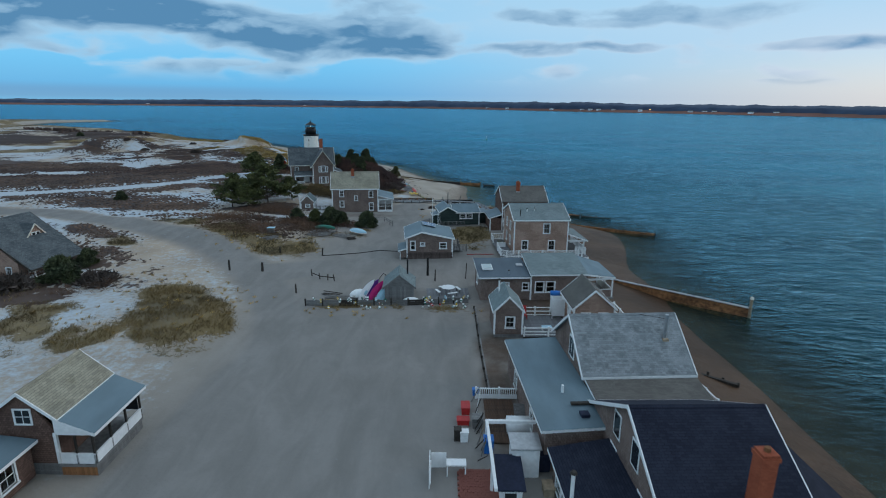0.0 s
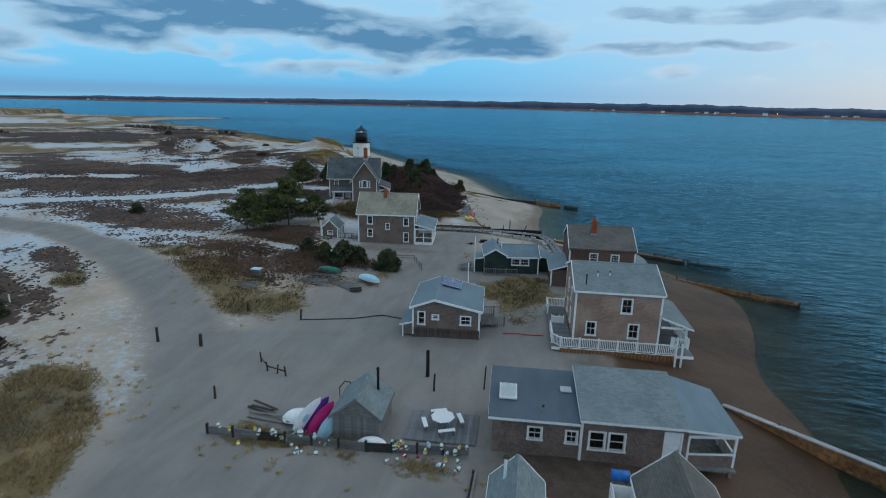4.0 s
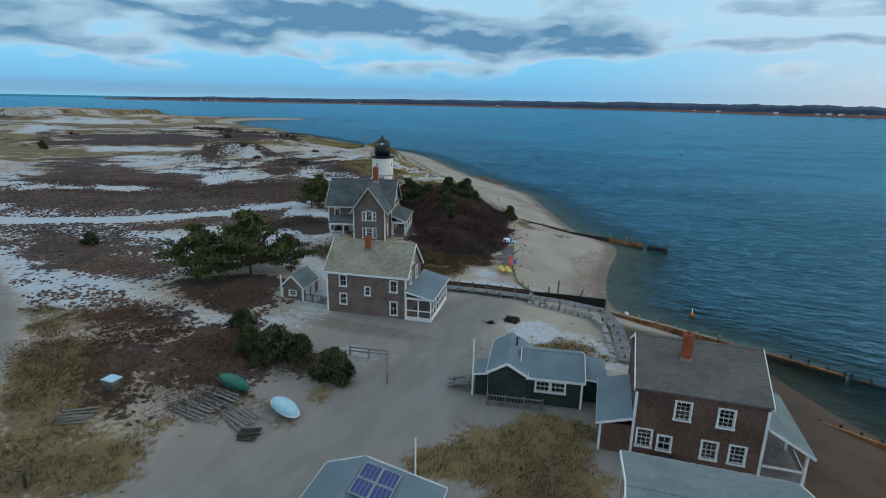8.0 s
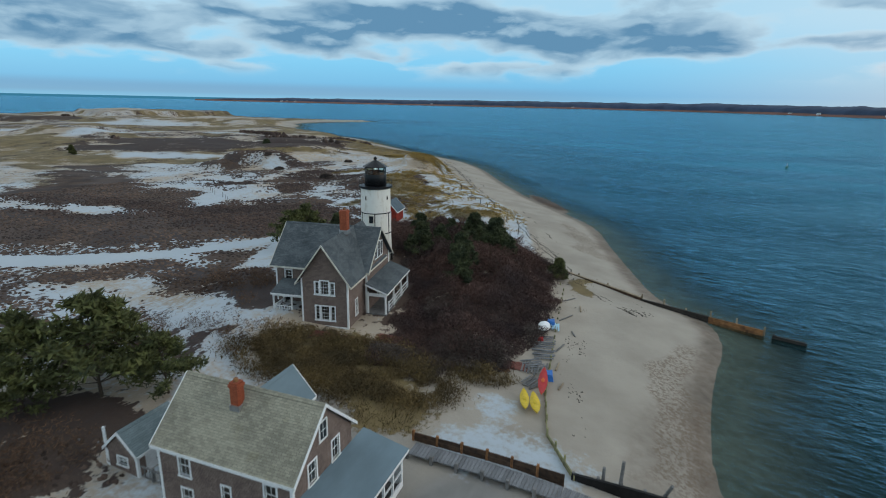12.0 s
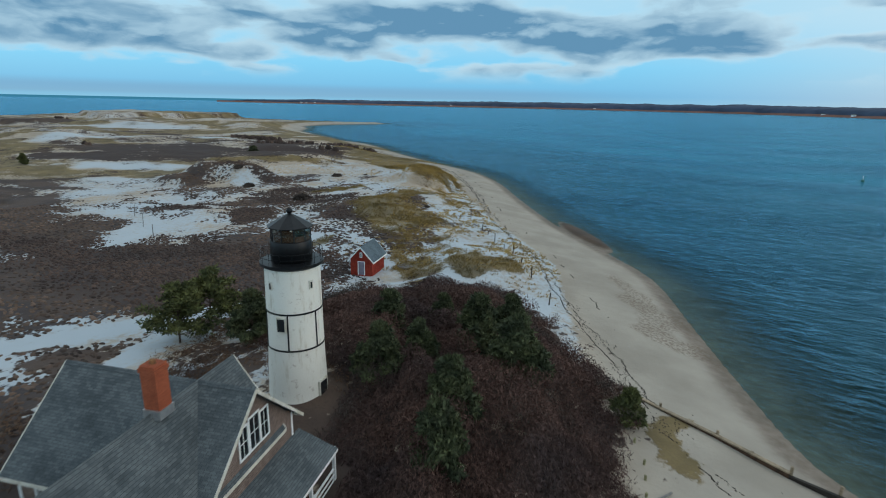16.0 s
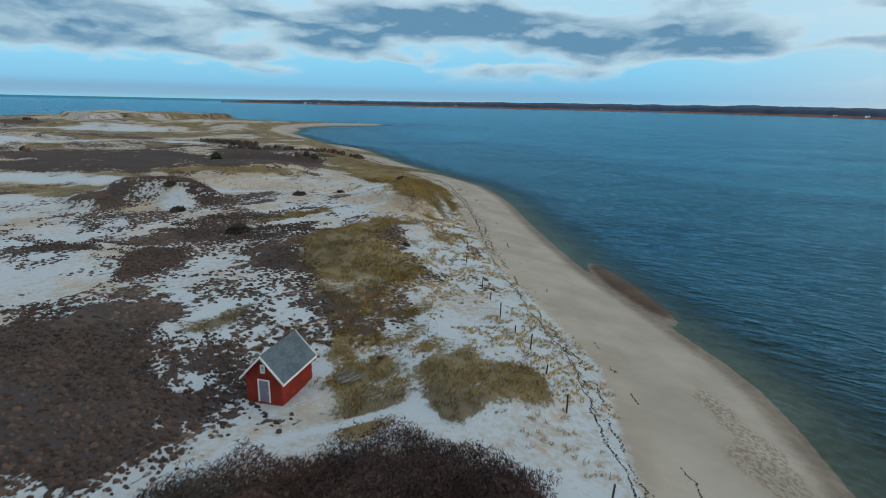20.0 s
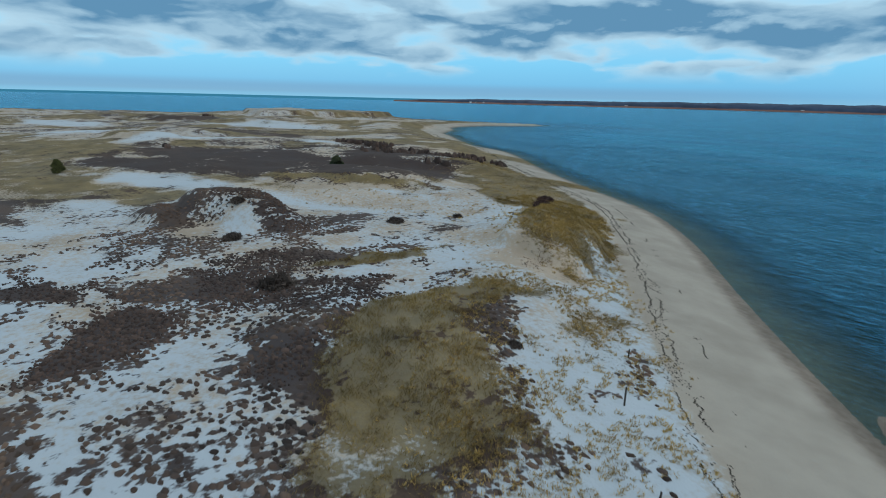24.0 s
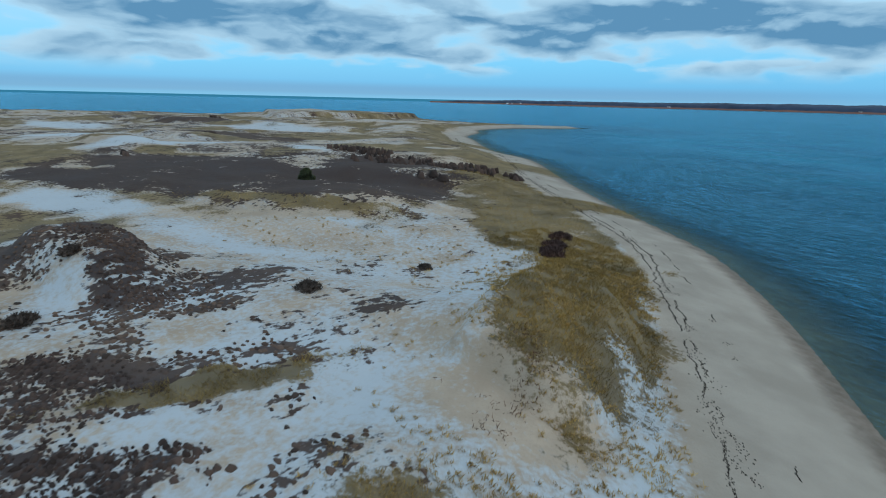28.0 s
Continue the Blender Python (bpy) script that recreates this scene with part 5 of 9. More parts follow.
def skirt(parent, a, b, z0, z1, mat, w=0.15):
    """Upright boards closing the space under a floor."""
    f = Face(a, b)
    n = max(2, int(f.length / w))
    first = None
    for i in range(n):
        if first is None:
            first = part("skirt_board", f.box(Geo(), 0.0, f.length / n - 0.012, -0.03, 0, z0, z1), mat, parent)
        else:
            v = f.d * (f.length / n * i)
            repeat(first, (v.x, v.y, random.Random(i).uniform(-0.03, 0.03)), parent)


def block(h, x0, x1, y0, y1, z0, z1, mat, south=(), east=(), north=(), west=(), sd=(), ed=(), wd=(), gables=None, hs=(), he=(), skip=""):
    """Four walls. gables: {'s': (u, z)} and so on. hs, he: windows up in the south or east gable."""
    gables = gables or {}
    if "s" not in skip:
        walled(h, (x0, y0), (x1, y0), z0, z1, mat, south, sd, gables.get("s"), hs)
    if "e" not in skip:
        walled(h, (x1, y0 + 0.15), (x1, y1 - 0.15), z0, z1, mat, east, ed, gables.get("e"), he)
    if "n" not in skip:
        walled(h, (x1, y1), (x0, y1), z0, z1, mat, north, (), gables.get("n"))
    if "w" not in skip:
        walled(h, (x0, y1 - 0.15), (x0, y0 + 0.15), z0, z1, mat, west, wd, gables.get("w"))
    part("floor", Geo().box(x0 + 0.15, x1 - 0.15, y0 + 0.15, y1 - 0.15, z0 + 0.02, z0 + 0.1), DARKROOM, h)


def vent_pipe(h, x, y, z0, z1, r=0.06, mat=None):
    p = part("vent_pipe", Geo().tube((x, y, z0), (x, y, z1), r, r, 9), mat or METAL, h)
    part("vent_cap", Geo().lathe((x, y, z1), [(r * 1.2, 0), (r * 2, 0.03), (r * 1.2, 0.14)], 9), DARKWOOD, p)


# ---------------------------------------------------------------- the house on the corner of the lot, with a screened porch
def porch_cottage():
    h = thing("cottage", "brown shingled cottage with pale roof and screened porch", "house", (-19.5, 22, 2.0), 0)
    h.location = (-19.75, 21.9, 2.0)
    block(h, -22.6, -18.2, 21.6, 26.2, 2.7, 4.7, SH_BROWN, south=[(0.75, 3.0, 0.8, 1.0, 2, 2)], gables={"s": (2.9, 6.9), "n": (1.5, 6.9)}, hs=[(2.45, 5.15, 0.8, 0.8)])
    gable_roof(h, "y", 21.6, 26.3, -22.6, -18.0, 4.8, 5.6, 7.0, -19.7, RF_PALE, over=0.2)
    shed_roof(h, [(-17.99, 21.4, 5.56), (-15.95, 21.4, 4.72), (-15.95, 26.5, 4.72), (-17.99, 26.5, 5.56)], RF_FLAT)
    part("gable_board", Geo().hexa([(-18.15, 21.50, 4.62), (-16.1, 21.50, 4.62), (-16.1, 21.53, 4.62), (-18.15, 21.53, 4.62), (-18.15, 21.50, 5.48), (-16.1, 21.50, 4.66), (-16.1, 21.53, 4.66), (-18.15, 21.53, 5.48)]), WHITE, h)
    corners(h, -22.6, -18.2, 21.6, 26.2, 2.7, 4.6, "01")
    # porch under the long slope
    part("porch_floor", Geo().box(-18.2, -16.2, 21.5, 26.2, 2.55, 2.68), GREYWOOD, h)
    for a, b in (((-18.1, 21.55), (-16.2, 21.55)), ((-16.2, 21.7), (-16.2, 26.1))):
        f = Face(a, b)
        part("porch_panel", f.box(Geo(), 0.0, f.length, -0.05, 0.0, 2.72, 3.3), WHITE, h, "white boarded porch front")
        part("porch_rail", f.box(Geo(), 0.0, f.length, -0.08, 0.03, 3.3, 3.36), WHITE, h)
    posts(h, [(-16.25, 21.6), (-16.25, 23.1), (-16.25, 24.6), (-16.25, 26.1), (-17.2, 21.6)], 2.7, 4.55, 0.1, DARKWOOD)
    part("porch_screen", Geo().box(-18.0, -16.35, 26.05, 26.1, 3.3, 4.5), BLACKPANE, h)
    f = Face((-18.1, 21.54), (-16.2, 21.54))
    part("gable_board", f.box(Geo(), 0.0, 1.9, -0.04, 0.0, 4.5, 4.75), WHITE, h)
    skirt(h, (-18.2, 21.6), (-16.25, 21.6), 1.8, 2.6, RUSTWOOD)
    skirt(h, (-16.25, 21.6), (-16.25, 26.1), 1.8, 2.6, GREYWOOD)
    skirt(h, (-22.6, 21.62), (-18.2, 21.62), 1.8, 2.7, GREYWOOD)
    # south wing with a low roof
    block(h, -25.5, -19.4, 15.5, 21.4, 2.2, 4.2, SH_BROWN, east=[(3.4, 2.75, 1.0, 1.15, 2, 2)], south=[(3.6, 2.8, 0.8, 1.1, 2, 2)], skip="n")
    shed_roof(h, [(-25.7, 15.2, 5.1), (-19.1, 15.2, 4.3), (-19.1, 21.45, 4.3), (-25.7, 21.45, 5.1)], RF_FLAT)
    corners(h, -25.5, -19.4, 15.5, 21.4, 2.2, 4.15, "1")


def hip_house():
    """The big shingled house by the track, a gabled dormer on its long slope."""
    h = thing("house", "weathered shingled house with dark roof and small dormer", "house", (-43, 57, 1.9), -8)
    h.location = (-46.5, 55.5, 1.9)
    x0, x1, y0, y1 = -51.5, -41.2, 55.2, 62.6
    block(h, x0, x1, y0, y1, 2.0, 4.2, SH_TAN, south=[(1.2, 2.7, 0.7, 1.15, 2, 2), (2.4, 2.7, 0.7, 1.15, 2, 2), (5.0, 2.7, 0.7, 1.15, 2, 2), (6.2, 2.7, 0.7, 1.15, 2, 2), (8.7, 3.0, 0.6, 0.7, 2, 2)], gables={"s": (5.2, 8.3), "n": (5.1, 8.3)}, hs=[(4.0, 5.1, 0.7, 1.1), (5.6, 5.1, 0.7, 1.1)], east=[(1.0, 2.9, 0.9, 1.0, 2, 2)])
    gable_roof(h, "y", y0, y1, x0, x1 + 1.6, 4.3, 3.7, 8.4, -46.3, RF_SLATE, over=0.2, trim=DARKWOOD)
    # dormer facing the lane
    d0, d1, zf = 58.6, 61.6, 7.1
    f, w = wall(h, (-43.3, d0), (-43.3, d1), 5.6, 6.1, SH_TAN, (), (1.5, 7.6), 0.12, "dormer_wall")
    for u in (1.0, 1.62):
        g = part("window", f.box(Geo(), u - 0.05, u + 0.5, 0.002, 0.04, 6.0, 6.72), WHITE, h)
        part("pane", f.box(Geo(), u + 0.03, u + 0.42, 0.04, 0.05, 6.08, 6.64), BLACKPANE, g)
    gable_roof(h, "x", -46.0, -43.3, d0, d1, 6.0, 6.0, 7.65, 60.1, RF_SLATE, over=0.15, rake=0.12, trim=WHITE_OLD)
    # east porch under the slope
    part("porch_floor", Geo().box(x1, x1 + 1.7, y0 + 0.3, y1, 2.1, 2.25), GREYWOOD, h)
    posts(h, [(x1 + 1.6, y0 + 0.4 + 1.6 * i) for i in range(6)], 2.25, 3.75, 0.1)
    part("porch_panel", Geo().box(x1 + 1.56, x1 + 1.62, y0 + 0.5, y1 - 1.5, 2.3, 2.75), WHITE, h)
    part("porch_panel", Geo().box(x1 + 0.05, x1 + 1.5, y0 + 0.3, y0 + 0.36, 2.3, 2.75), WHITE, h)
    part("skylight", Geo().box(x1 - 0.6, x1 + 0.2, y0 + 1.0, y0 + 1.8, 4.25, 4.5), WHITE, h)


# ---------------------------------------------------------------- the row on the beach
def navy_house():
    h = thing("house", "grey house with near-black blue roof and brick chimney", "house", (14, 19, 1.4), 1.5)
    x0, x1, y0, y1, zr = 11.4, 17.6, 13.6, 24.6, 8.0
    block(h, x0, x1, y0, y1, 1.6, 5.0, SH_GREY, west=[(3.2, 5.0 - 1.6, 0.75, 1.2, 2, 2), (7.0, 3.4, 0.75, 1.2, 2, 2)], east=[(3, 3.0, 0.8, 1.2, 2, 2)], gables={"w": (5.35, zr), "e": (5.35, zr)})
    f = Face((x0, y1), (x0, y0))
    for u in (3.6, 6.1):
        g = part("window", f.box(Geo(), u - 0.1, u + 0.85, 0.002, 0.045, 5.35, 6.75), WHITE, h)
        part("pane", f.box(Geo(), u, u + 0.75, 0.045, 0.055, 5.45, 6.65), BLACKPANE, g)
    gable_roof(h, "x", x0, x1, y0, y1, 5.0, 5.0, zr, 19.1, RF_NAVY, over=0.25)
    chimney(h, 15.1, 14.7, 5.5, 8.7, 0.66, 0.66)
    # west lean-to with a dark roof
    block(h, 8.4, 11.3, 13.0, 21.3, 1.6, 3.9, SH_GREY, west=[(0.6 + 1.25 * i, 2.4, 0.95, 1.1, 2, 2) for i in range(6)], skip="e")
    shed_roof(h, [(8.1, 12.8, 4.05), (11.38, 12.8, 4.6), (11.38, 21.6, 4.6), (8.1, 21.6, 4.05)], RF_NAVY)
    # east porch
    block(h, 17.7, 21.2, 14.5, 23.5, 1.2, 3.7, SH_GREY, south=[(0.5, 2.3, 0.8, 1.1, 2, 2), (2.0, 2.3, 0.8, 1.1, 2, 2)], east=[(1.0, 2.3, 1.0, 1.1, 2, 2), (4.0, 2.3, 1.0, 1.1, 2, 2)], skip="w")
    shed_roof(h, [(17.65, 14.2, 4.7), (21.5, 14.2, 3.85), (21.5, 23.8, 3.85), (17.65, 23.8, 4.7)], RF_NAVY)
    part("deck_floor", Geo().box(17.7, 23.5, 10.5, 14.4, 2.0, 2.12), GREYWOOD, h)
    railing(h, [(17.8, 14.2), (23.4, 14.2), (23.4, 10.6)], 2.12, 0.9, 0.2, 1.5)
    piles(h, [(x, y) for x in (18, 21, 23.3) for y in (10.8, 14.2, 18, 23)], 2.0)
    vent_pipe(h, 8.15, 16.9, 1.6, 6.0, 0.09, WHITE)


def old_roof_house():
    h = thing("house", "shingled beach house with patched old grey roof", "house", (14.5, 28, 1.4), 3.5)
    x0, x1, y0, y1, zr = 11.3, 18.3, 27.2, 34.3, 8.0
    block(h, x0, x1, y0, y1, 1.5, 5.4, SH_GREY, north=[(1.5, 3.0, 0.8, 1.2, 2, 2), (4.5, 3.0, 0.8, 1.2, 2, 2)], east=[(2, 3, 0.8, 1.2, 2, 2)], gables={"w": (3.4, zr), "e": (3.4, zr)})
    f = Face((x0, y1), (x0, y0))
    g = part("window", f.box(Geo(), 3.6, 4.75, 0.002, 0.045, 5.2, 6.75), WHITE, h)
    part("pane", f.box(Geo(), 3.72, 4.12, 0.045, 0.055, 5.32, 6.6), BLACKPANE, g)
    part("pane", f.box(Geo(), 4.22, 4.62, 0.045, 0.055, 5.32, 6.6), BLACKPANE, g)
    gable_roof(h, "x", x0, x1, y0, y1, 5.4, 5.4, zr, 30.75, RF_OLD, over=0.2)
    pipe = part("stove_pipe", Geo().tube((17.2, 29.2, 6.7), (17.2, 29.2, 8.6), 0.12, 0.12, 10), METAL, h, "rusted galvanised stove pipe")
    part("pipe_collar", Geo().box(17.0, 17.4, 28.95, 29.4, 6.45, 6.95), TANWOOD, pipe)
    part("guy_wire", Geo().tube((17.2, 29.2, 8.3), (15.9, 30.6, 8.1), 0.015), DARKWOOD, h)
    # flat-roofed wings to the west and south
    block(h, 7.7, 11.2, 22.6, 34.0, 1.5, 4.55, SH_GREY, west=[(2.5, 2.6, 0.8, 1.0, 2, 2), (7.5, 2.6, 0.8, 1.0, 2, 2)], north=[(1, 2.6, 0.9, 1.1, 2, 2)], skip="e")
    shed_roof(h, [(7.4, 22.4, 4.7), (11.28, 22.4, 4.85), (11.28, 34.2, 4.85), (7.4, 34.2, 4.7)], RF_FLAT)
    block(h, 11.3, 18.2, 25.0, 27.1, 1.5, 4.7, SH_GREY, skip="nw")
    shed_roof(h, [(11.29, 24.4, 4.86), (18.5, 24.4, 4.8), (18.5, 27.08, 5.2), (11.29, 27.08, 5.2)], RF_BROWN)
    part("roof_scrap", Geo().box(9.7, 11.0, 24.6, 24.85, 4.86, 4.98), DARKWOOD, h)
    part("roof_vent", Geo().tube((9.6, 26.2, 4.8), (9.6, 26.2, 5.3), 0.09, 0.09, 9), WHITE, h)
    part("roof_scrap", Geo().box(9.9, 10.4, 23.3, 23.8, 4.85, 5.02), NAVY, h)
    # east stairs and rail to the beach
    part("deck_floor", Geo().box(18.5, 20.6, 24.5, 33.5, 2.1, 2.22), GREYWOOD, h)
    railing(h, [(20.5, 33.4), (20.5, 24.6), (18.6, 24.6)], 2.22, 0.95, 0.2, 1.5)
    piles(h, [(x, y) for x in (12, 15, 18, 20.4) for y in (25.3, 28, 31, 33.5)], 2.1)


def deck_pair():
    """Two small shingled huts joined by a deck on piles."""
    h = thing("beach_cottage", "pair of tan shingled huts on a piled deck", "house", (12, 42, 1.6), 1.0)
    # small hut
    block(h, 6.8, 9.35, 40.2, 44.0, 2.3, 4.5, SH_GREY, south=[(1.05, 2.95, 0.72, 0.95, 2, 2)], gables={"s": (1.27, 5.75), "n": (1.27, 5.75)})
    gable_roof(h, "y", 40.2, 44.0, 6.8, 9.35, 4.5, 4.5, 5.8, 8.07, RF_GREY, over=0.12, rake=0.12)
    corners(h, 6.8, 9.35, 40.2, 44.0, 2.3, 4.45, "01")
    skirt(h, (6.8, 40.25), (9.35, 40.25), 1.2, 2.3, GREYWOOD)
    skirt(h, (6.85, 44.0), (6.85, 40.2), 1.2, 2.3, GREYWOOD)
    vent_pipe(h, 7.5, 43.0, 5.1, 6.4, 0.08, WHITE)
    # larger hut
    block(h, 13.9, 17.6, 40.8, 45.2, 2.3, 4.55, SH_TAN, south=[(0.75, 3.1, 0.72, 0.95, 2, 2), (2.3, 3.1, 0.72, 0.95, 2, 2)], gables={"s": (1.8, 6.15), "n": (1.9, 6.15)}, wd=[(2.4, 2.35, 0.85, 1.95)], east=[(1.2, 3.1, 0.7, 0.9, 2, 2)])
    gable_roof(h, "y", 40.8, 45.2, 13.9, 17.6, 4.55, 4.55, 6.2, 15.7, RF_BROWN, over=0.15, rake=0.15)
    corners(h, 13.9, 17.6, 40.8, 45.2, 2.3, 4.5, "01")
    skirt(h, (13.7, 40.7), (17.6, 40.7), 0.9, 2.25, RUSTWOOD)
    # decks
    deck_boards(h, 9.4, 13.85, 39.8, 44.6, 2.3, "y", 0.16)
    deck_boards(h, 17.65, 19.35, 40.6, 46.0, 2.3, "y", 0.16)
    for y in (40.0, 42.2, 44.4):
        part("joist", Geo().box(9.4, 13.9, y - 0.06, y + 0.06, 2.02, 2.25), DARKWOOD, h)
    railing(h, [(9.45, 39.85), (13.7, 39.85)], 2.3, 0.75, 0.3, 2.1, None, False, True)
    railing(h, [(9.45, 44.55), (13.0, 44.55)], 2.3, 0.85, 0.3, 1.8, None, False, True)
    railing(h, [(17.7, 40.65), (19.3, 40.65), (19.3, 45.95), (17.7, 45.95)], 2.3, 0.8, 0.3, 1.7, None, False, False)
    piles(h, [(x, y) for x in (9.6, 11.6, 13.6, 15.6, 17.4, 19.2) for y in (40.1, 42.5, 45.0)], 2.05, None, 0.12)
    s = thing("outdoor_shower", "white board outdoor shower stall on the deck", "shower", (13.3, 44.3, 2.3))
    for a, b in (((12.7, 43.9), (13.9, 43.9)), ((13.85, 43.9), (13.85, 45.0)), ((12.75, 45.0), (12.75, 43.9)), ((13.9, 45.0), (12.7, 45.0))):
        f = Face(a, b)
        part("side_panel", f.box(Geo(), 0.02, f.length - 0.02, -0.04, 0, 2.55, 4.2), WHITE, s)
    posts(s, [(12.72, 43.92), (13.88, 43.92), (13.88, 44.98), (12.72, 44.98)], 2.3, 4.25, 0.08)
    b = thing("water_barrel", "blue plastic water barrel lying on a rack", "barrel", (13.3, 45.9, 3.6))
    part("barrel_body", Geo().tube((12.85, 45.9, 4.1), (13.75, 45.9, 4.1), 0.29, 0.29, 16), BLUE, b, "", True)
    for x in (12.95, 13.65):
        part("rack_leg", Geo().box(x - 0.05, x + 0.05, 45.7, 46.1, 2.2, 3.85), GREYWOOD, b)
    c = thing("deck_chair", "red slatted deck chair on the grey deck", "chair", (10.0, 43.9, 2.3))
    part("seat", Geo().slab([(9.75, 43.6, 2.72), (10.3, 43.6, 2.72), (10.3, 44.1, 2.62), (9.75, 44.1, 2.62)], 0.05), RED, c)
    part("backrest", Geo().slab([(9.75, 44.05, 2.65), (10.3, 44.05, 2.65), (10.3, 44.4, 3.4), (9.75, 44.4, 3.4)], 0.05), RED, c)
    posts(c, [(9.77, 43.63), (10.28, 43.63), (9.77, 44.1), (10.28, 44.1)], 2.3, 2.68, 0.06, RED, "leg")
    t = thing("deck_table", "low blue and white table on the deck", "table", (11.6, 40.9, 2.3))
    part("tabletop", Geo().box(11.2, 12.1, 40.6, 41.2, 2.7, 2.75), PALEBLUE, t)
    posts(t, [(11.27, 40.67), (12.03, 40.67), (12.03, 41.13), (11.27, 41.13)], 2.3, 2.7, 0.06, WHITE, "leg")


def long_cottage():
    h = thing("beach_cottage", "long low shingled cottage with flat grey roof", "house", (12, 51, 1.7), 3.5)
    # west half
    block(h, 6.2, 11.4, 49.9, 54.7, 1.9, 4.5, SH_GREY, south=[(2.2, 3.1, 0.75, 0.75, 2, 2), (4.45, 3.05, 0.6, 0.75, 2, 2)], west=[(1.5, 3.0, 0.7, 0.8, 2, 2)], skip="e")
    shed_roof(h, [(5.95, 49.5, 4.62), (11.4, 49.5, 4.62), (11.4, 55.0, 5.15), (5.95, 55.0, 5.15)], RF_TAR)
    sk = part("skylight", Geo().slab([(6.55, 51.2, 4.98), (7.65, 51.2, 4.98), (7.65, 52.7, 5.14), (6.55, 52.7, 5.14)], 0.12), WHITE, h, "white-framed domed skylight")
    part("skylight_glass", Geo().slab([(6.63, 51.3, 5.03), (7.57, 51.3, 5.03), (7.57, 52.6, 5.17), (6.63, 52.6, 5.17)], 0.05), GLASS, sk)
    vent_pipe(h, 9.2, 50.3, 4.6, 5.05, 0.05)
    part("roof_hatch", Geo().slab([(10.4, 52.4, 5.0), (11.1, 52.4, 5.0), (11.1, 53.0, 5.06), (10.4, 53.0, 5.06)], 0.08), METAL, h)
    # middle
    block(h, 11.45, 17.5, 49.8, 54.5, 1.9, 4.75, SH_GREY, south=[(0.55, 2.85, 0.85, 1.1, 1, 2), (1.7, 2.85, 0.85, 1.1, 1, 2)], sd=[(4.85, 2.3, 0.85, 2.0)], skip="e")
    shed_roof(h, [(11.35, 49.5, 4.88), (17.45, 49.5, 4.88), (17.45, 54.8, 5.75), (11.35, 54.8, 5.75)], RF_GREY)
    corners(h, 11.45, 17.5, 49.8, 54.5, 1.9, 4.7, "0")
    part("wall", Geo().box(17.35, 17.5, 49.95, 54.35, 1.9, 4.75), SH_GREY, h)
    # east porch
    part("porch_floor", Geo().box(17.55, 20.5, 49.9, 54.8, 1.95, 2.1), GREYWOOD, h)
    shed_roof(h, [(17.4, 49.5, 4.86), (20.7, 50.3, 4.25), (20.5, 55.2, 4.5), (17.4, 54.9, 5.5)], RF_FLAT)
    for a, b in (((17.6, 49.95), (20.45, 50.25)), ((20.45, 50.3), (20.4, 54.8))):
        f = Face(a, b)
        part("porch_panel", f.box(Geo(), 0, f.length, -0.05, 0, 2.1, 2.9), WHITE_OLD if a[0] > 20 else SH_GREY, h)
        part("porch_rail", f.box(Geo(), 0, f.length, -0.09, 0.03, 2.9, 2.97), WHITE, h)
        part("porch_header", f.box(Geo(), 0, f.length, -0.07, 0.0, 4.0, 4.2), WHITE, h)
    posts(h, [(17.65, 49.98), (20.4, 50.3), (20.38, 52.5), (20.36, 54.75)], 2.1, 4.2, 0.14)
    posts(h, [(20.4, 50.45), (20.36, 54.6)], 0.3, 2.0, 0.2, TANWOOD, "stake")
    piles(h, [(x, y) for x in (12, 14.5, 17.3) for y in (50, 54)], 1.95)


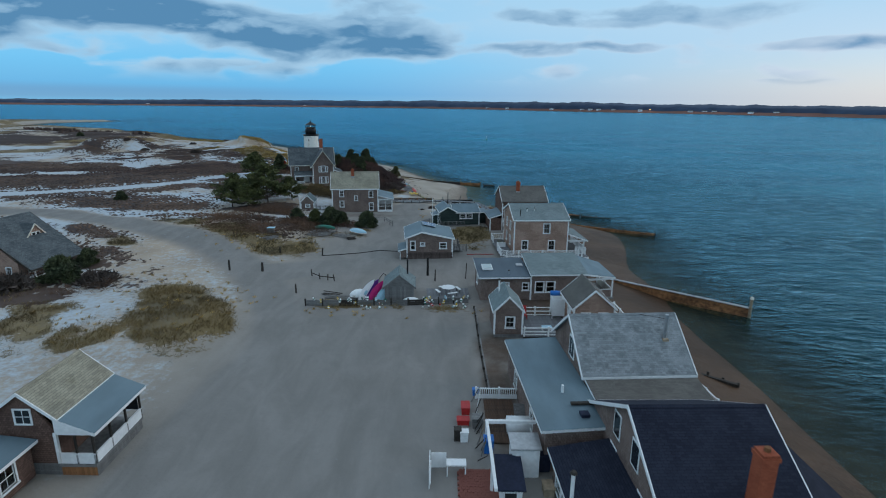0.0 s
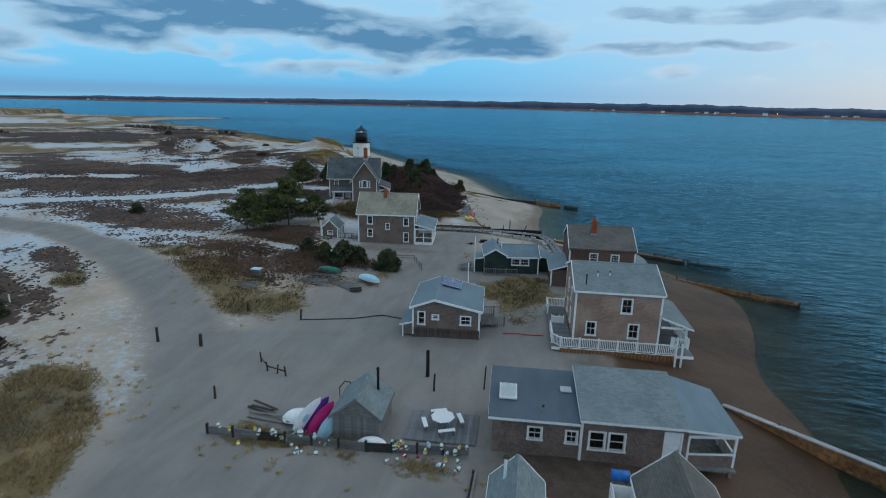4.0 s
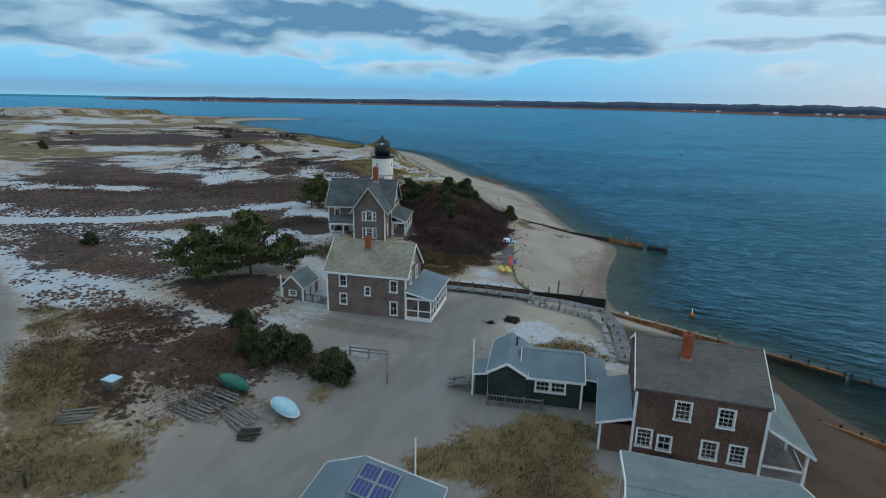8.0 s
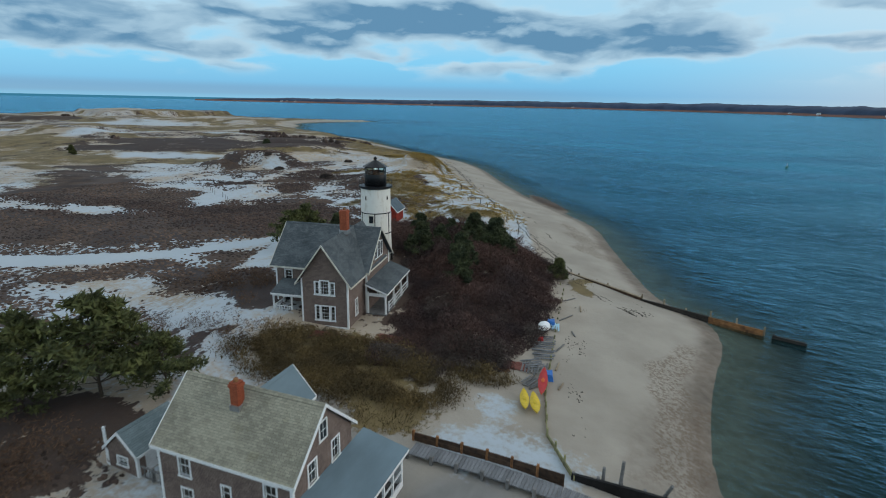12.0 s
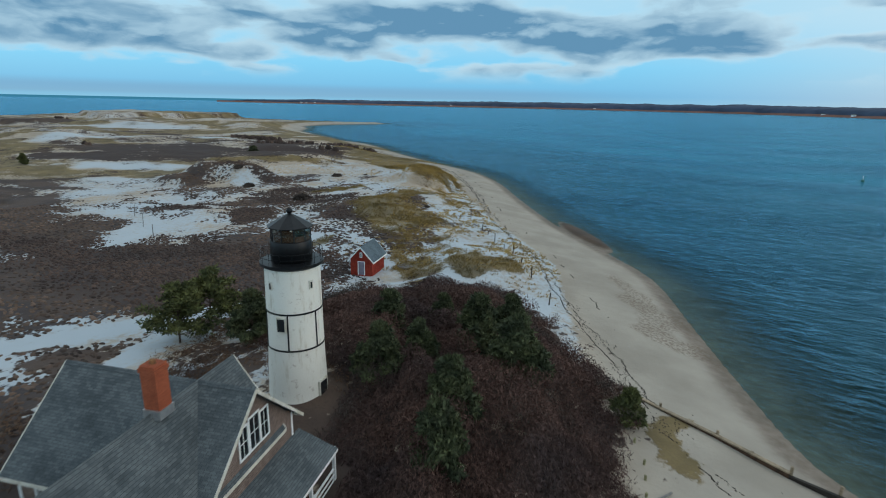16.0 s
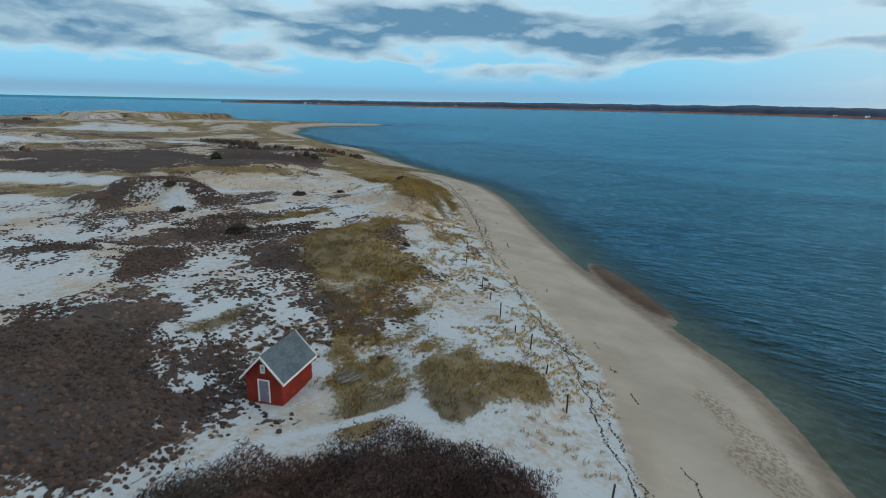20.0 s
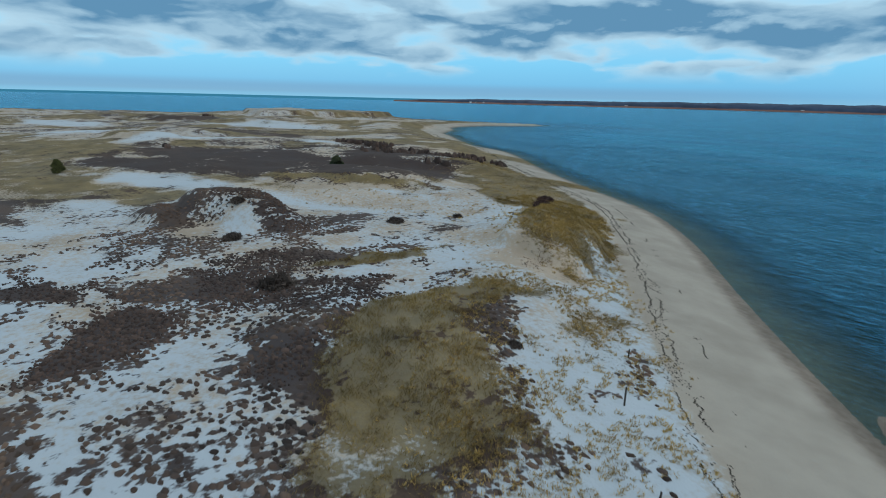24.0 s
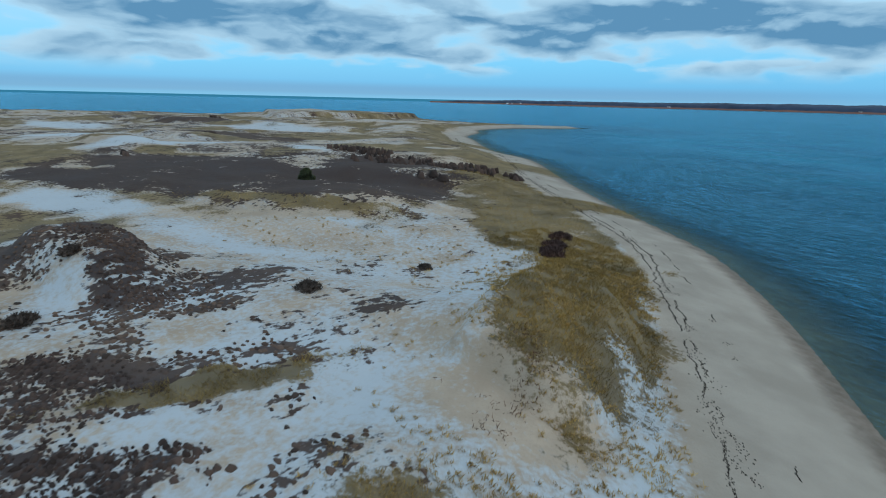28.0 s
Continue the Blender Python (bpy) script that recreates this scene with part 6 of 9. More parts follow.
def two_storey():
    h = thing("house", "two-storey tan shingled house with white railed deck", "house", (15, 70, 1.8), 3.0)
    h.location = (14.75, 69.8, 1.8)
    x0, x1, y0, y1 = 11.9, 19.25, 66.8, 75.2
    block(h, x0, x1, y0, y1, 2.35, 7.05, SH_TAN, south=[(1.15, 3.0, 0.75, 1.2, 2, 2), (4.75, 2.95, 0.8, 1.25, 2, 2), (4.0, 5.25, 0.8, 1.25, 2, 2)], east=[(1.5, 3.1, 0.8, 1.2, 2, 2), (1.5, 5.2, 0.8, 1.1, 2, 2)], west=[(2.2, 3.1, 0.8, 1.2, 2, 2), (5, 3.1, 0.8, 1.2, 2, 2), (2.2, 5.2, 0.8, 1.1, 2, 2), (5, 5.2, 0.8, 1.1, 2, 2)], gables={"e": (4.05, 8.4), "w": (4.05, 8.4)})
    gable_roof(h, "x", x0, x1, y0, y1, 7.05, 7.05, 8.5, 71.0, RF_GREY, over=0.15, rake=0.15)
    corners(h, x0, x1, y0, y1, 2.35, 6.8)
    for x, y, r in ((12.8, 67.6, 0.06), (13.9, 68.7, 0.05), (15.0, 69.0, 0.05)):
        vent_pipe(h, x, y, 7.0, 8.2, r, WHITE if r < 0.06 else DARKWOOD)
    # east porch
    shed_roof(h, [(19.2, 66.3, 5.3), (21.9, 66.3, 4.35), (21.9, 73.2, 4.35), (19.2, 73.2, 5.3)], RF_GREY)
    posts(h, [(21.5, 66.9), (21.5, 70), (21.5, 73)], 2.35, 4.35, 0.16)
    part("porch_header", Geo().box(19.3, 21.6, 66.5, 66.6, 4.15, 4.35), WHITE, h)
    part("porch_header", Geo().box(21.45, 21.55, 66.6, 73.1, 4.1, 4.3), WHITE, h)
    # deck round the front
    deck_boards(h, 10.0, 21.8, 65.2, 66.7, 2.35, "x", 0.15)
    deck_boards(h, 10.0, 11.85, 66.75, 75.0, 2.35, "x", 0.15)
    deck_boards(h, 19.3, 21.8, 66.75, 73.2, 2.35, "x", 0.15)
    railing(h, [(10.05, 68.6), (10.05, 65.9), (10.75, 65.15), (20.3, 65.15)], 2.35, 0.9, 0.15, 1.55)
    railing(h, [(20.5, 66.6), (21.7, 66.6), (21.7, 73.1)], 2.35, 0.9, 0.15, 1.7)
    railing(h, [(10.05, 73.0), (10.05, 75.0), (11.8, 75.0)], 2.35, 0.9, 0.15, 1.7)
    posts(h, [(20.25, 64.9), (20.75, 64.95), (20.75, 66.4), (20.25, 66.4)], 1.4, 3.5, 0.14)
    skirt(h, (10.7, 65.12), (20.2, 65.12), 1.3, 2.28, RUSTWOOD, 0.3)
    part("deck_beam", Geo().box(10.0, 21.8, 65.14, 65.2, 2.1, 2.34), WHITE, h)
    piles(h, [(x, y) for x in (12, 15, 18, 21.4) for y in (66.9, 70, 73)], 2.2)
    pl = thing("planter", "small white planter box with dry shrub", "planter", (10.4, 70.5, 2.0))
    part("planter_box", Geo().box(10.0, 11.2, 70.2, 70.8, 2.35, 2.95), WHITE, pl)
    g = Geo()
    rng = random.Random(4)
    for _ in range(40):
        a, l = rng.uniform(0, 6.28), rng.uniform(0.2, 0.5)
        x = rng.uniform(10.1, 11.1)
        g.tube((x, 70.5, 2.9), (x + 0.3 * math.cos(a), 70.5 + 0.3 * math.sin(a), 2.95 + l), 0.02, 0.004, 4)
    part("shrub", g, NEEDLES, pl)


def kayak_shed():
    h = thing("shed", "small weathered board shed with grey roof", "shed", (-2.3, 50, 1.9), 3)
    x0, x1, y0, y1 = -3.75, -0.75, 48.9, 52.3
    block(h, x0, x1, y0, y1, 1.8, 3.6, GREYWOOD, gables={"s": (1.5, 4.75), "n": (1.5, 4.75)})
    skirt(h, (x0, y0 - 0.01), (x1, y0 - 0.01), 1.8, 3.6, GREYWOOD, 0.2)
    gable_roof(h, "y", y0, y1, x0, x1, 3.6, 3.6, 4.8, -2.25, RF_GREY, over=0.2, rake=0.1, trim=GREYWOOD)
    f = part("stove_pipe", Geo().tube((-1.4, 51.3, 4.2), (-1.4, 51.3, 5.7), 0.09, 0.09, 9), BLACK, h)
    part("vent_cap", Geo().tube((-1.4, 51.3, 5.7), (-1.4, 51.3, 5.85), 0.14, 0.05, 9), BLACK, f)


def solar_cottage():
    h = thing("cottage", "grey shingled cottage with solar panels on its roof", "house", (0.4, 68, 1.9), 5)
    x0, x1, y0, y1 = -2.75, 3.35, 65.2, 71.6
    block(h, x0, x1, y0, y1, 2.15, 4.7, SH_GREY, south=[(0.55, 3.2, 0.55, 1.15, 1, 2), (1.85, 3.75, 0.5, 0.35, 1, 1), (4.4, 3.35, 0.85, 0.75, 2, 2)], gables={"s": (2.0, 5.55), "n": (4.1, 5.55)}, east=[(1.2, 3.3, 0.8, 0.8, 2, 2)], west=[(2, 3.3, 0.8, 0.8, 2, 2)], ed=[(4.0, 2.4, 0.85, 1.95)])
    gable_roof(h, "y", y0, y1, x0, x1, 4.85, 4.7, 5.6, -0.75, RF_FLAT, over=0.25, rake=0.2)
    corners(h, x0, x1, y0, y1, 2.15, 4.65, "01")
    skirt(h, (x0, y0 - 0.03), (x1, y0 - 0.03), 1.7, 2.85, PLANKWALL)
    k = (5.6 - 4.7) / 4.1
    first = None
    for i in range(2):
        for j in range(2):
            x, y = -0.45 + i * 0.95, 69.0 + j * 1.15
            z = 5.6 - k * (x + 0.75) + 0.28
            p = [(x, y, z), (x + 0.88, y, z - k * 0.88), (x + 0.88, y + 1.08, z - k * 0.88), (x, y + 1.08, z)]
            sp = part("solar_panel", Geo().slab(p, 0.04), PANEL, h, "dark blue solar panel")
            g = Geo()
            for a in range(1, 4):
                g.tube((x + 0.22 * a, y, z - k * 0.22 * a + 0.004), (x + 0.22 * a, y + 1.08, z - k * 0.22 * a + 0.004), 0.008, 0.008, 4)
            for q, r in zip(p, p[1:] + p[:1]):
                g.beam(q, r, 0.04, 0.05)
            part("panel_frame", g, METAL, sp)
    # little west porch
    block(h, -3.65, -2.8, 65.2, 68.5, 2.15, 3.1, SH_GREY, skip="e")
    shed_roof(h, [(-3.9, 65.0, 3.2), (-2.78, 65.0, 3.5), (-2.78, 68.7, 3.5), (-3.9, 68.7, 3.2)], RF_FLAT)
    posts(h, [(-3.62, 65.15)], 1.9, 3.1, 0.1)
    # east steps
    for i in range(4):
        part("step", Geo().box(3.5 + 1.0 + i * 0.28, 3.5 + 1.3 + i * 0.28, 68.2, 69.4, 2.2 - i * 0.17, 2.25 - i * 0.17), GREYWOOD, h)
    part("landing", Geo().box(3.4, 4.6, 68.0, 70.4, 2.25, 2.33), GREYWOOD, h)
    railing(h, [(3.5, 68.05), (4.6, 68.05), (5.6, 68.05)], 2.2, 0.9, 0.2, 1.0, GREYWOOD)
    railing(h, [(4.6, 69.5), (4.6, 70.4), (3.5, 70.4)], 2.3, 0.9, 0.2, 1.0, GREYWOOD)
    part("mast", Geo().tube((1.9, 71.9, 2.0), (1.9, 71.9, 7.2), 0.06, 0.04, 8), WHITE, h, "white wooden mast")


def green_cottage():
    h = thing("cottage", "dark green clapboard cottage with pale blue-grey roof", "house", (5, 87, 1.8), 9)
    block(h, 1.55, 4.3, 85.9, 91.0, 2.0, 4.25, SH_GREEN, gables={"s": (1.35, 5.1)}, skip="en")
    gable_roof(h, "y", 85.9, 91.2, 1.55, 4.3, 4.35, 4.35, 5.15, 2.9, RF_FLAT, over=0.15, rake=0.15)
    block(h, 4.3, 8.35, 86.1, 91.0, 2.0, 4.1, SH_GREEN, south=[(0.75, 3.1, 0.95, 0.75, 3, 2), (1.85, 3.1, 0.95, 0.75, 3, 2)], gables={"e": (2.4, 5.0)}, skip="w")
    gable_roof(h, "x", 4.0, 8.35, 86.1, 91.0, 4.15, 4.15, 5.1, 88.6, RF_FLAT, over=0.15, rake=0.15)
    corners(h, 1.55, 8.35, 85.95, 91.0, 2.0, 4.1, "01")
    skirt(h, (1.55, 85.92), (8.35, 85.92), 1.5, 2.0, GREYWOOD)
    block(h, 8.5, 10.0, 87.2, 90.5, 2.0, 3.9, SH_GREEN, skip="w")
    shed_roof(h, [(8.42, 86.9, 4.1), (10.2, 86.9, 3.95), (10.2, 90.7, 3.95), (8.42, 90.7, 4.1)], RF_FLAT)
    railing(h, [(1.6, 85.3), (5.6, 85.3)], 2.0, 0.75, 0.22, 1.3, GREYWOOD)
    part("porch_floor", Geo().box(1.5, 5.7, 85.2, 85.9, 1.9, 2.0), GREYWOOD, h)
    part("entry_wall", Geo().box(0.5, 1.5, 86.6, 88.5, 1.8, 3.7), SH_GREEN, h)
    shed_roof(h, [(0.3, 86.4, 3.8), (1.53, 86.4, 4.0), (1.53, 88.7, 4.0), (0.3, 88.7, 3.8)], RF_FLAT)
    part("mast", Geo().tube((0.35, 86.4, 1.8), (0.35, 86.4, 6.6), 0.07, 0.05, 8), WHITE, h, "white wooden mast")
    vent_pipe(h, 3.4, 89.5, 4.9, 5.5, 0.07, DARKWOOD)
    # stacked lumber by the entry
    rack = thing("lumber_rack", "weathered boards leaning on a rack", "lumber", (-0.7, 86.5, 1.8), 9)
    rng = random.Random(5)
    for i in range(9):
        y = 85.8 + i * 0.16
        part("plank", Geo().beam((-1.6 + rng.uniform(-0.2, 0.2), y, 2.1 + rng.uniform(0, 0.3)), (0.1, y, 2.6 + rng.uniform(0, 0.5)), 0.14, 0.04), GREYWOOD, rack)
    posts(rack, [(-1.3, 85.9), (-1.3, 87.0), (-0.1, 85.9), (-0.1, 87.0)], 1.6, 2.6, 0.09, GREYWOOD, "leg")


def brown_house():
    h = thing("house", "two-storey brown shingled house with brick chimney", "house", (15.6, 86, 1.8), 3.5)
    h.location = (15.35, 85.1, 1.8)
    x0, x1, y0, y1 = 12.0, 19.4, 83.6, 91.0
    win = lambda u, z: (u, z, 0.82, 1.15, 3, 4)
    block(h, x0, x1, y0, y1, 1.75, 6.65, SH_BROWN, south=[win(0.35, 2.75), (1.6, 2.7, 0.72, 0.95, 2, 2), win(4.1, 2.65), win(5.65, 2.65), win(2.35, 5.0), win(4.75, 4.95)], east=[win(3, 2.8), win(2, 5.0), win(5, 5.0)], gables={"e": (3.55, 8.6), "w": (3.55, 8.6)})
    gable_roof(h, "x", x0, x1, y0, y1, 6.7, 6.7, 8.65, 87.3, RF_BROWN, over=0.12, rake=0.1, fascia=False)
    corners(h, x0, x1, y0, y1, 1.75, 6.4, "01")
    chimney(h, 14.9, 86.0, 7.6, 9.65)
    # west lean-to
    block(h, 10.05, 11.95, 83.6, 89.0, 1.75, 3.95, SH_BROWN, skip="e")
    shed_roof(h, [(9.8, 83.35, 4.05), (11.97, 83.35, 4.75), (11.97, 89.2, 4.75), (9.8, 89.2, 4.05)], RF_FLAT)
    corners(h, 10.05, 11.95, 83.6, 89.0, 1.75, 3.9, "0")
    # east porch
    shed_roof(h, [(19.45, 83.3, 5.5), (22.0, 83.3, 4.1), (22.0, 90.5, 4.1), (19.45, 90.5, 5.5)], RF_GREY)
    part("porch_floor", Geo().box(19.5, 21.9, 83.6, 90.5, 2.0, 2.12), GREYWOOD, h)
    posts(h, [(21.7, 83.65), (21.7, 87), (21.7, 90.3)], 0.9, 4.1, 0.15)
    part("porch_rail", Geo().box(19.5, 21.7, 83.6, 83.68, 2.75, 2.87), WHITE, h)
    part("brace", Geo().beam((20.9, 83.64, 4.25), (21.65, 83.64, 2.9), 0.06, 0.06), WHITE, h)
    piles(h, [(x, y) for x in (19.6, 21.6) for y in (84, 87, 90)], 2.0)
    ob = thing("overturned_boat", "dark canvas-covered boat upturned against the wall", "boat", (14.6, 83.0, 2.0), 3.5)
    ob.location = (14.35, 82.1, 2.0)
    g = Geo()
    rows = []
    for i in range(9):
        t = i / 8
        w = 0.42 * math.sin(math.pi * min(0.5, 0.18 + t * 0.42)) * (1 if t < 0.75 else (1 - t) * 4 + 0.02)
        rows.append([(13.2 + 2.8 * t, 82.9 + w * math.cos(a) * 1.0, 2.05 + 0.55 * math.sin(a) * (0.6 + 0.4 * min(1, w / 0.3))) for a in [math.pi * j / 6 for j in range(7)]])
    pts = [p for r in rows for p in r]
    g.add(pts, [(i * 7 + j, i * 7 + j + 1, i * 7 + j + 8, i * 7 + j + 7) for i in range(8) for j in range(6)] + [tuple(range(6, -1, -1)), tuple(range(56, 63))])
    part("hull", g, NAVY, ob, "", True)
    bp = thing("brick_steps", "low red brick step under the window", "step", (14.6, 82.4, 1.6), 3.5)
    bp.location = (14.35, 81.5, 1.6)
    for i in range(6):
        for j in range(3):
            part("brick", Geo().box(13.7 + i * 0.32, 14.0 + i * 0.32, 82.0 + j * 0.2, 82.18 + j * 0.2, 1.5, 2.02), BRICK, bp)


def porch_house():
    h = thing("house", "two-storey shingled house with pale roof and sun porch", "house", (-14.2, 96.6, 1.7), 7.0)
    x0, x1, y0, y1, ridge = -18.6, -10.05, 96.75, 102.35, 99.5
    win = lambda u, z, hh=1.15: (u, z, 0.68, hh, 2, 2)
    block(h, x0, x1, y0, y1, 1.8, 6.45, SH_GREY, south=[win(1.45, 2.95, 1.1), win(1.45, 4.9), (4.2, 4.15, 0.5, 0.85, 1, 2), win(6.9, 2.3, 1.35), win(6.9, 4.75)], east=[win(1.2, 5.25, 1.2), win(3.4, 5.25, 1.2)], gables={"e": (2.6, 9.1), "w": (2.7, 9.1)}, he=[(2.3, 7.15, 0.62, 1.0)], west=[win(3, 3), win(3, 4.9)])
    gable_roof(h, "x", x0, x1, y0, y1, 6.5, 6.5, 9.15, ridge, RF_PALE, over=0.22, rake=0.25)
    corners(h, x0, x1, y0, y1, 1.8, 6.4, "01")
    chimney(h, -14.75, 98.75, 8.1, 9.85, 0.5, 0.5)
    part("foundation", Geo().box(-18.4, -14.5, y0 - 0.15, y0 - 0.02, 1.5, 1.95), CONCRETE, h)
    # back wing with a blue-grey roof
    block(h, -17.6, -14.6, y1 + 0.05, 105.2, 1.8, 5.6, SH_GREY, gables={"n": (1.5, 7.3)}, skip="s")
    gable_roof(h, "y", y1 - 1.6, 105.2, -17.6, -14.6, 5.6, 5.6, 7.3, -16.1, RF_FLAT, over=0.2, rake=0.15)
    # glazed sun porch on the east side
    px, yf, y2 = -7.35, 96.5, 103.5
    part("porch_base", Geo().box(x1 + 0.02, px, yf, yf + 0.12, 1.3, 2.35), WHITE, h)
    part("porch_base", Geo().box(px - 0.12, px, yf + 0.13, y2, 1.3, 2.35), WHITE, h)
    part("porch_floor", Geo().box(x1 + 0.03, px - 0.12, yf + 0.13, y2, 2.0, 2.1), GREYWOOD, h)
    posts(h, [(x1 + 0.1, yf + 0.06), (-8.7, yf + 0.06), (px - 0.06, yf + 0.06)] + [(px - 0.06, yf + 0.06 + 1.15 * i) for i in range(1, 7)], 2.35, 4.2, 0.12)
    part("porch_rail", Geo().box(x1 + 0.02, px, yf + 0.02, yf + 0.1, 3.0, 3.1), WHITE, h)
    part("porch_rail", Geo().box(px - 0.1, px - 0.02, yf + 0.13, y2, 3.0, 3.1), WHITE, h)
    part("porch_header", Geo().box(x1 + 0.02, px, yf, yf + 0.12, 4.2, 4.42), WHITE, h)
    part("porch_header", Geo().box(px - 0.12, px, yf + 0.13, y2, 4.2, 4.42), WHITE, h)
    part("porch_end", Geo().box(x1, px, y2, y2 + 0.1, 1.4, 4.4), WHITE, h)
    shed_roof(h, [(x1 + 0.01, yf - 0.3, 5.2), (px + 0.3, yf - 0.3, 4.5), (px + 0.3, y2 + 0.3, 4.5), (x1 + 0.01, y2 + 0.3, 5.2)], RF_FLAT)
    # outhouse with a board walk
    s = thing("shed", "small grey shingled shed with open dark doorway", "shed", (-24, 98, 1.8), 6)
    s.location = (-23.6, 97.7, 1.8)
    block(s, -25.2, -22.7, 97.3, 100.8, 1.85, 3.7, SH_GREY, south=[(0.9, 2.75, 0.75, 0.5, 2, 1)], ed=[(0.5, 1.95, 0.75, 1.6), (1.8, 1.95, 0.75, 1.6)], gables={"s": (1.25, 4.85), "n": (1.25, 4.85)})
    gable_roof(s, "y", 97.3, 100.8, -25.2, -22.7, 3.75, 3.75, 4.95, -23.95, RF_GREY, over=0.15, rake=0.12)
    part("stove_pipe", Geo().tube((-25.35, 97.4, 1.9), (-25.35, 97.4, 4.9), 0.09, 0.09, 9), WHITE, s)
    corners(s, -25.2, -22.7, 97.3, 100.8, 1.85, 3.55, "01")
    b = thing("boardwalk", "grey plank landing and steps between shed and house", "boardwalk", (-20.8, 98, 1.8), 4)
    deck_boards(b, -22.5, -18.9, 97.4, 99.6, 2.1, "y", 0.2, GREYWOOD)
    railing(b, [(-22.4, 97.4), (-19, 97.4)], 2.1, 0.8, 0.4, 1.1, GREYWOOD)
    piles(b, [(-22.3, 97.5), (-20.5, 97.5), (-19, 97.5), (-22.3, 99.5), (-19, 99.5)], 2.05, GREYWOOD, 0.07)
    fl = thing("fence", "leaning grey rail fence beside the shed", "fence", (-27, 97.6, 1.8), 4)
    posts(fl, [(-28.2, 97.2), (-26.8, 97.5), (-25.6, 97.8)], 1.6, 2.9, 0.1, GREYWOOD)
    for z in (2.2, 2.7):
        part("rail", Geo().beam((-28.3, 97.2, z - 0.2), (-25.5, 97.8, z), 0.05, 0.1), GREYWOOD, fl)


# ---------------------------------------------------------------- the light station
def keepers_house():
    """Drawn square in its own plan (u, v) and turned 16 degrees."""
    rot = 16.0
    c, s = math.cos(radians(rot)), math.sin(radians(rot))
    u0, v0 = 8.6, 124.0
    px, py = c * u0 - s * v0, s * u0 + c * v0
    h = thing("keepers_house", "cross-gabled grey shingled keeper's house with white trim", "house", (px, py, 3.5), rot)
    O = (px - u0, py - v0)
    X, Y = (lambda u: u + O[0]), (lambda v: v + O[1])
    zb, ze, zr = 3.4, 8.4, 11.65
    # front wing
    w0, w1, wf, wb = 6.35, 10.9, 119.65, 123.9
    trio = [(1.35, 4.45, 0.36, 1.35, 1, 4), (1.9, 4.45, 0.76, 1.35, 3, 4), (2.85, 4.45, 0.36, 1.35, 1, 4)]
    upper = [(1.35, 6.95, 0.36, 1.15, 1, 3), (1.9, 6.95, 0.76, 1.3, 3, 4), (2.85, 6.95, 0.36, 1.15, 1, 3)]
    block(h, X(w0), X(w1), Y(wf), Y(wb), zb + 0.4, ze, SH_GREY, south=trio + [u for u in upper if u[1] + u[3] <= ze], east=[(1.6, 4.5, 0.62, 1.5, 2, 4)], gables={"s": (2.27, zr)}, hs=[], skip="n")
    part("foundation", Geo().box(X(w0) + 0.05, X(w1) - 0.05, Y(wf) + 0.03, Y(wb), zb - 0.8, zb + 0.4), CONCRETE, h)
    part("water_table", Geo().box(X(w0) - 0.03, X(w1) + 0.03, Y(wf) - 0.035, Y(wf) - 0.003, zb + 0.3, zb + 0.5), WHITE, h)
    gable_roof(h, "y", Y(wf), Y(129.7), X(w0), X(w1), ze + 0.1, ze + 0.1, zr, X(8.62), RF_SLATE, over=0.45, rake=0.4, trim=WHITE_OLD)
    corners(h, X(w0), X(w1), Y(wf), Y(wb), zb + 0.4, ze, "01")
    wall(h, (X(w1), Y(129.6)), (X(w0), Y(129.6)), ze - 1.0, ze, SH_GREY, (), (2.28, zr), name="rear_gable")
    # main block
    m0, m1, mf, mb = 1.6, 11.2, 123.8, 131.0
    block(h, X(m0), X(m1), Y(mf), Y(mb), zb + 0.2, ze, SH_GREY, south=[(1.0, 6.4, 0.7, 1.2, 2, 4)], east=[(3.2, 4.4, 0.7, 1.4, 2, 4), (5.2, 4.4, 0.7, 1.4, 2, 4)], gables={"e": (3.45, zr), "w": (3.45, zr)}, he=[(2.5, 8.6, 0.6, 1.45), (3.3, 8.6, 0.75, 1.6), (4.2, 8.6, 0.6, 1.45)], sd=[(3.1, zb + 0.5, 0.9, 2.1)])
    gable_roof(h, "x", X(m0), X(m1), Y(mf), Y(mb), ze, ze, zr, Y(127.4), RF_SLATE, over=0.45, rake=0.4, trim=WHITE_OLD)
    corners(h, X(m0), X(m1), Y(mf), Y(mb), zb + 0.2, ze)
    chimney(h, X(8.65), Y(124.9), zr - 0.2, 13.85, 0.72, 0.72)
    # east porch
    shed_roof(h, [(X(m1) + 0.01, Y(123.3), 7.0), (X(13.5), Y(123.3), 6.15), (X(13.5), Y(131.6), 6.15), (X(m1) + 0.01, Y(131.6), 7.0)], RF_SLATE)
    part("porch_floor", Geo().box(X(m1) + 0.05, X(13.3), Y(123.5), Y(131.8), 3.75, 3.9), GREYWOOD, h)
    posts(h, [(X(13.2), Y(v)) for v in (123.6, 126.3, 129.0, 131.7)] + [(X(11.4), Y(123.6))], 3.4, 6.1, 0.16)
    part("porch_header", Geo().box(X(13.14), X(13.26), Y(123.5), Y(131.8), 5.7, 5.93), WHITE, h)
    part("porch_header", Geo().box(X(m1) + 0.05, X(13.14), Y(123.5), Y(123.62), 5.7, 6.0), WHITE, h)
    railing(h, [(X(13.2), Y(124.6)), (X(13.2), Y(131.7))], 3.9, 0.85, 0.3, 2.3, None, False, True)
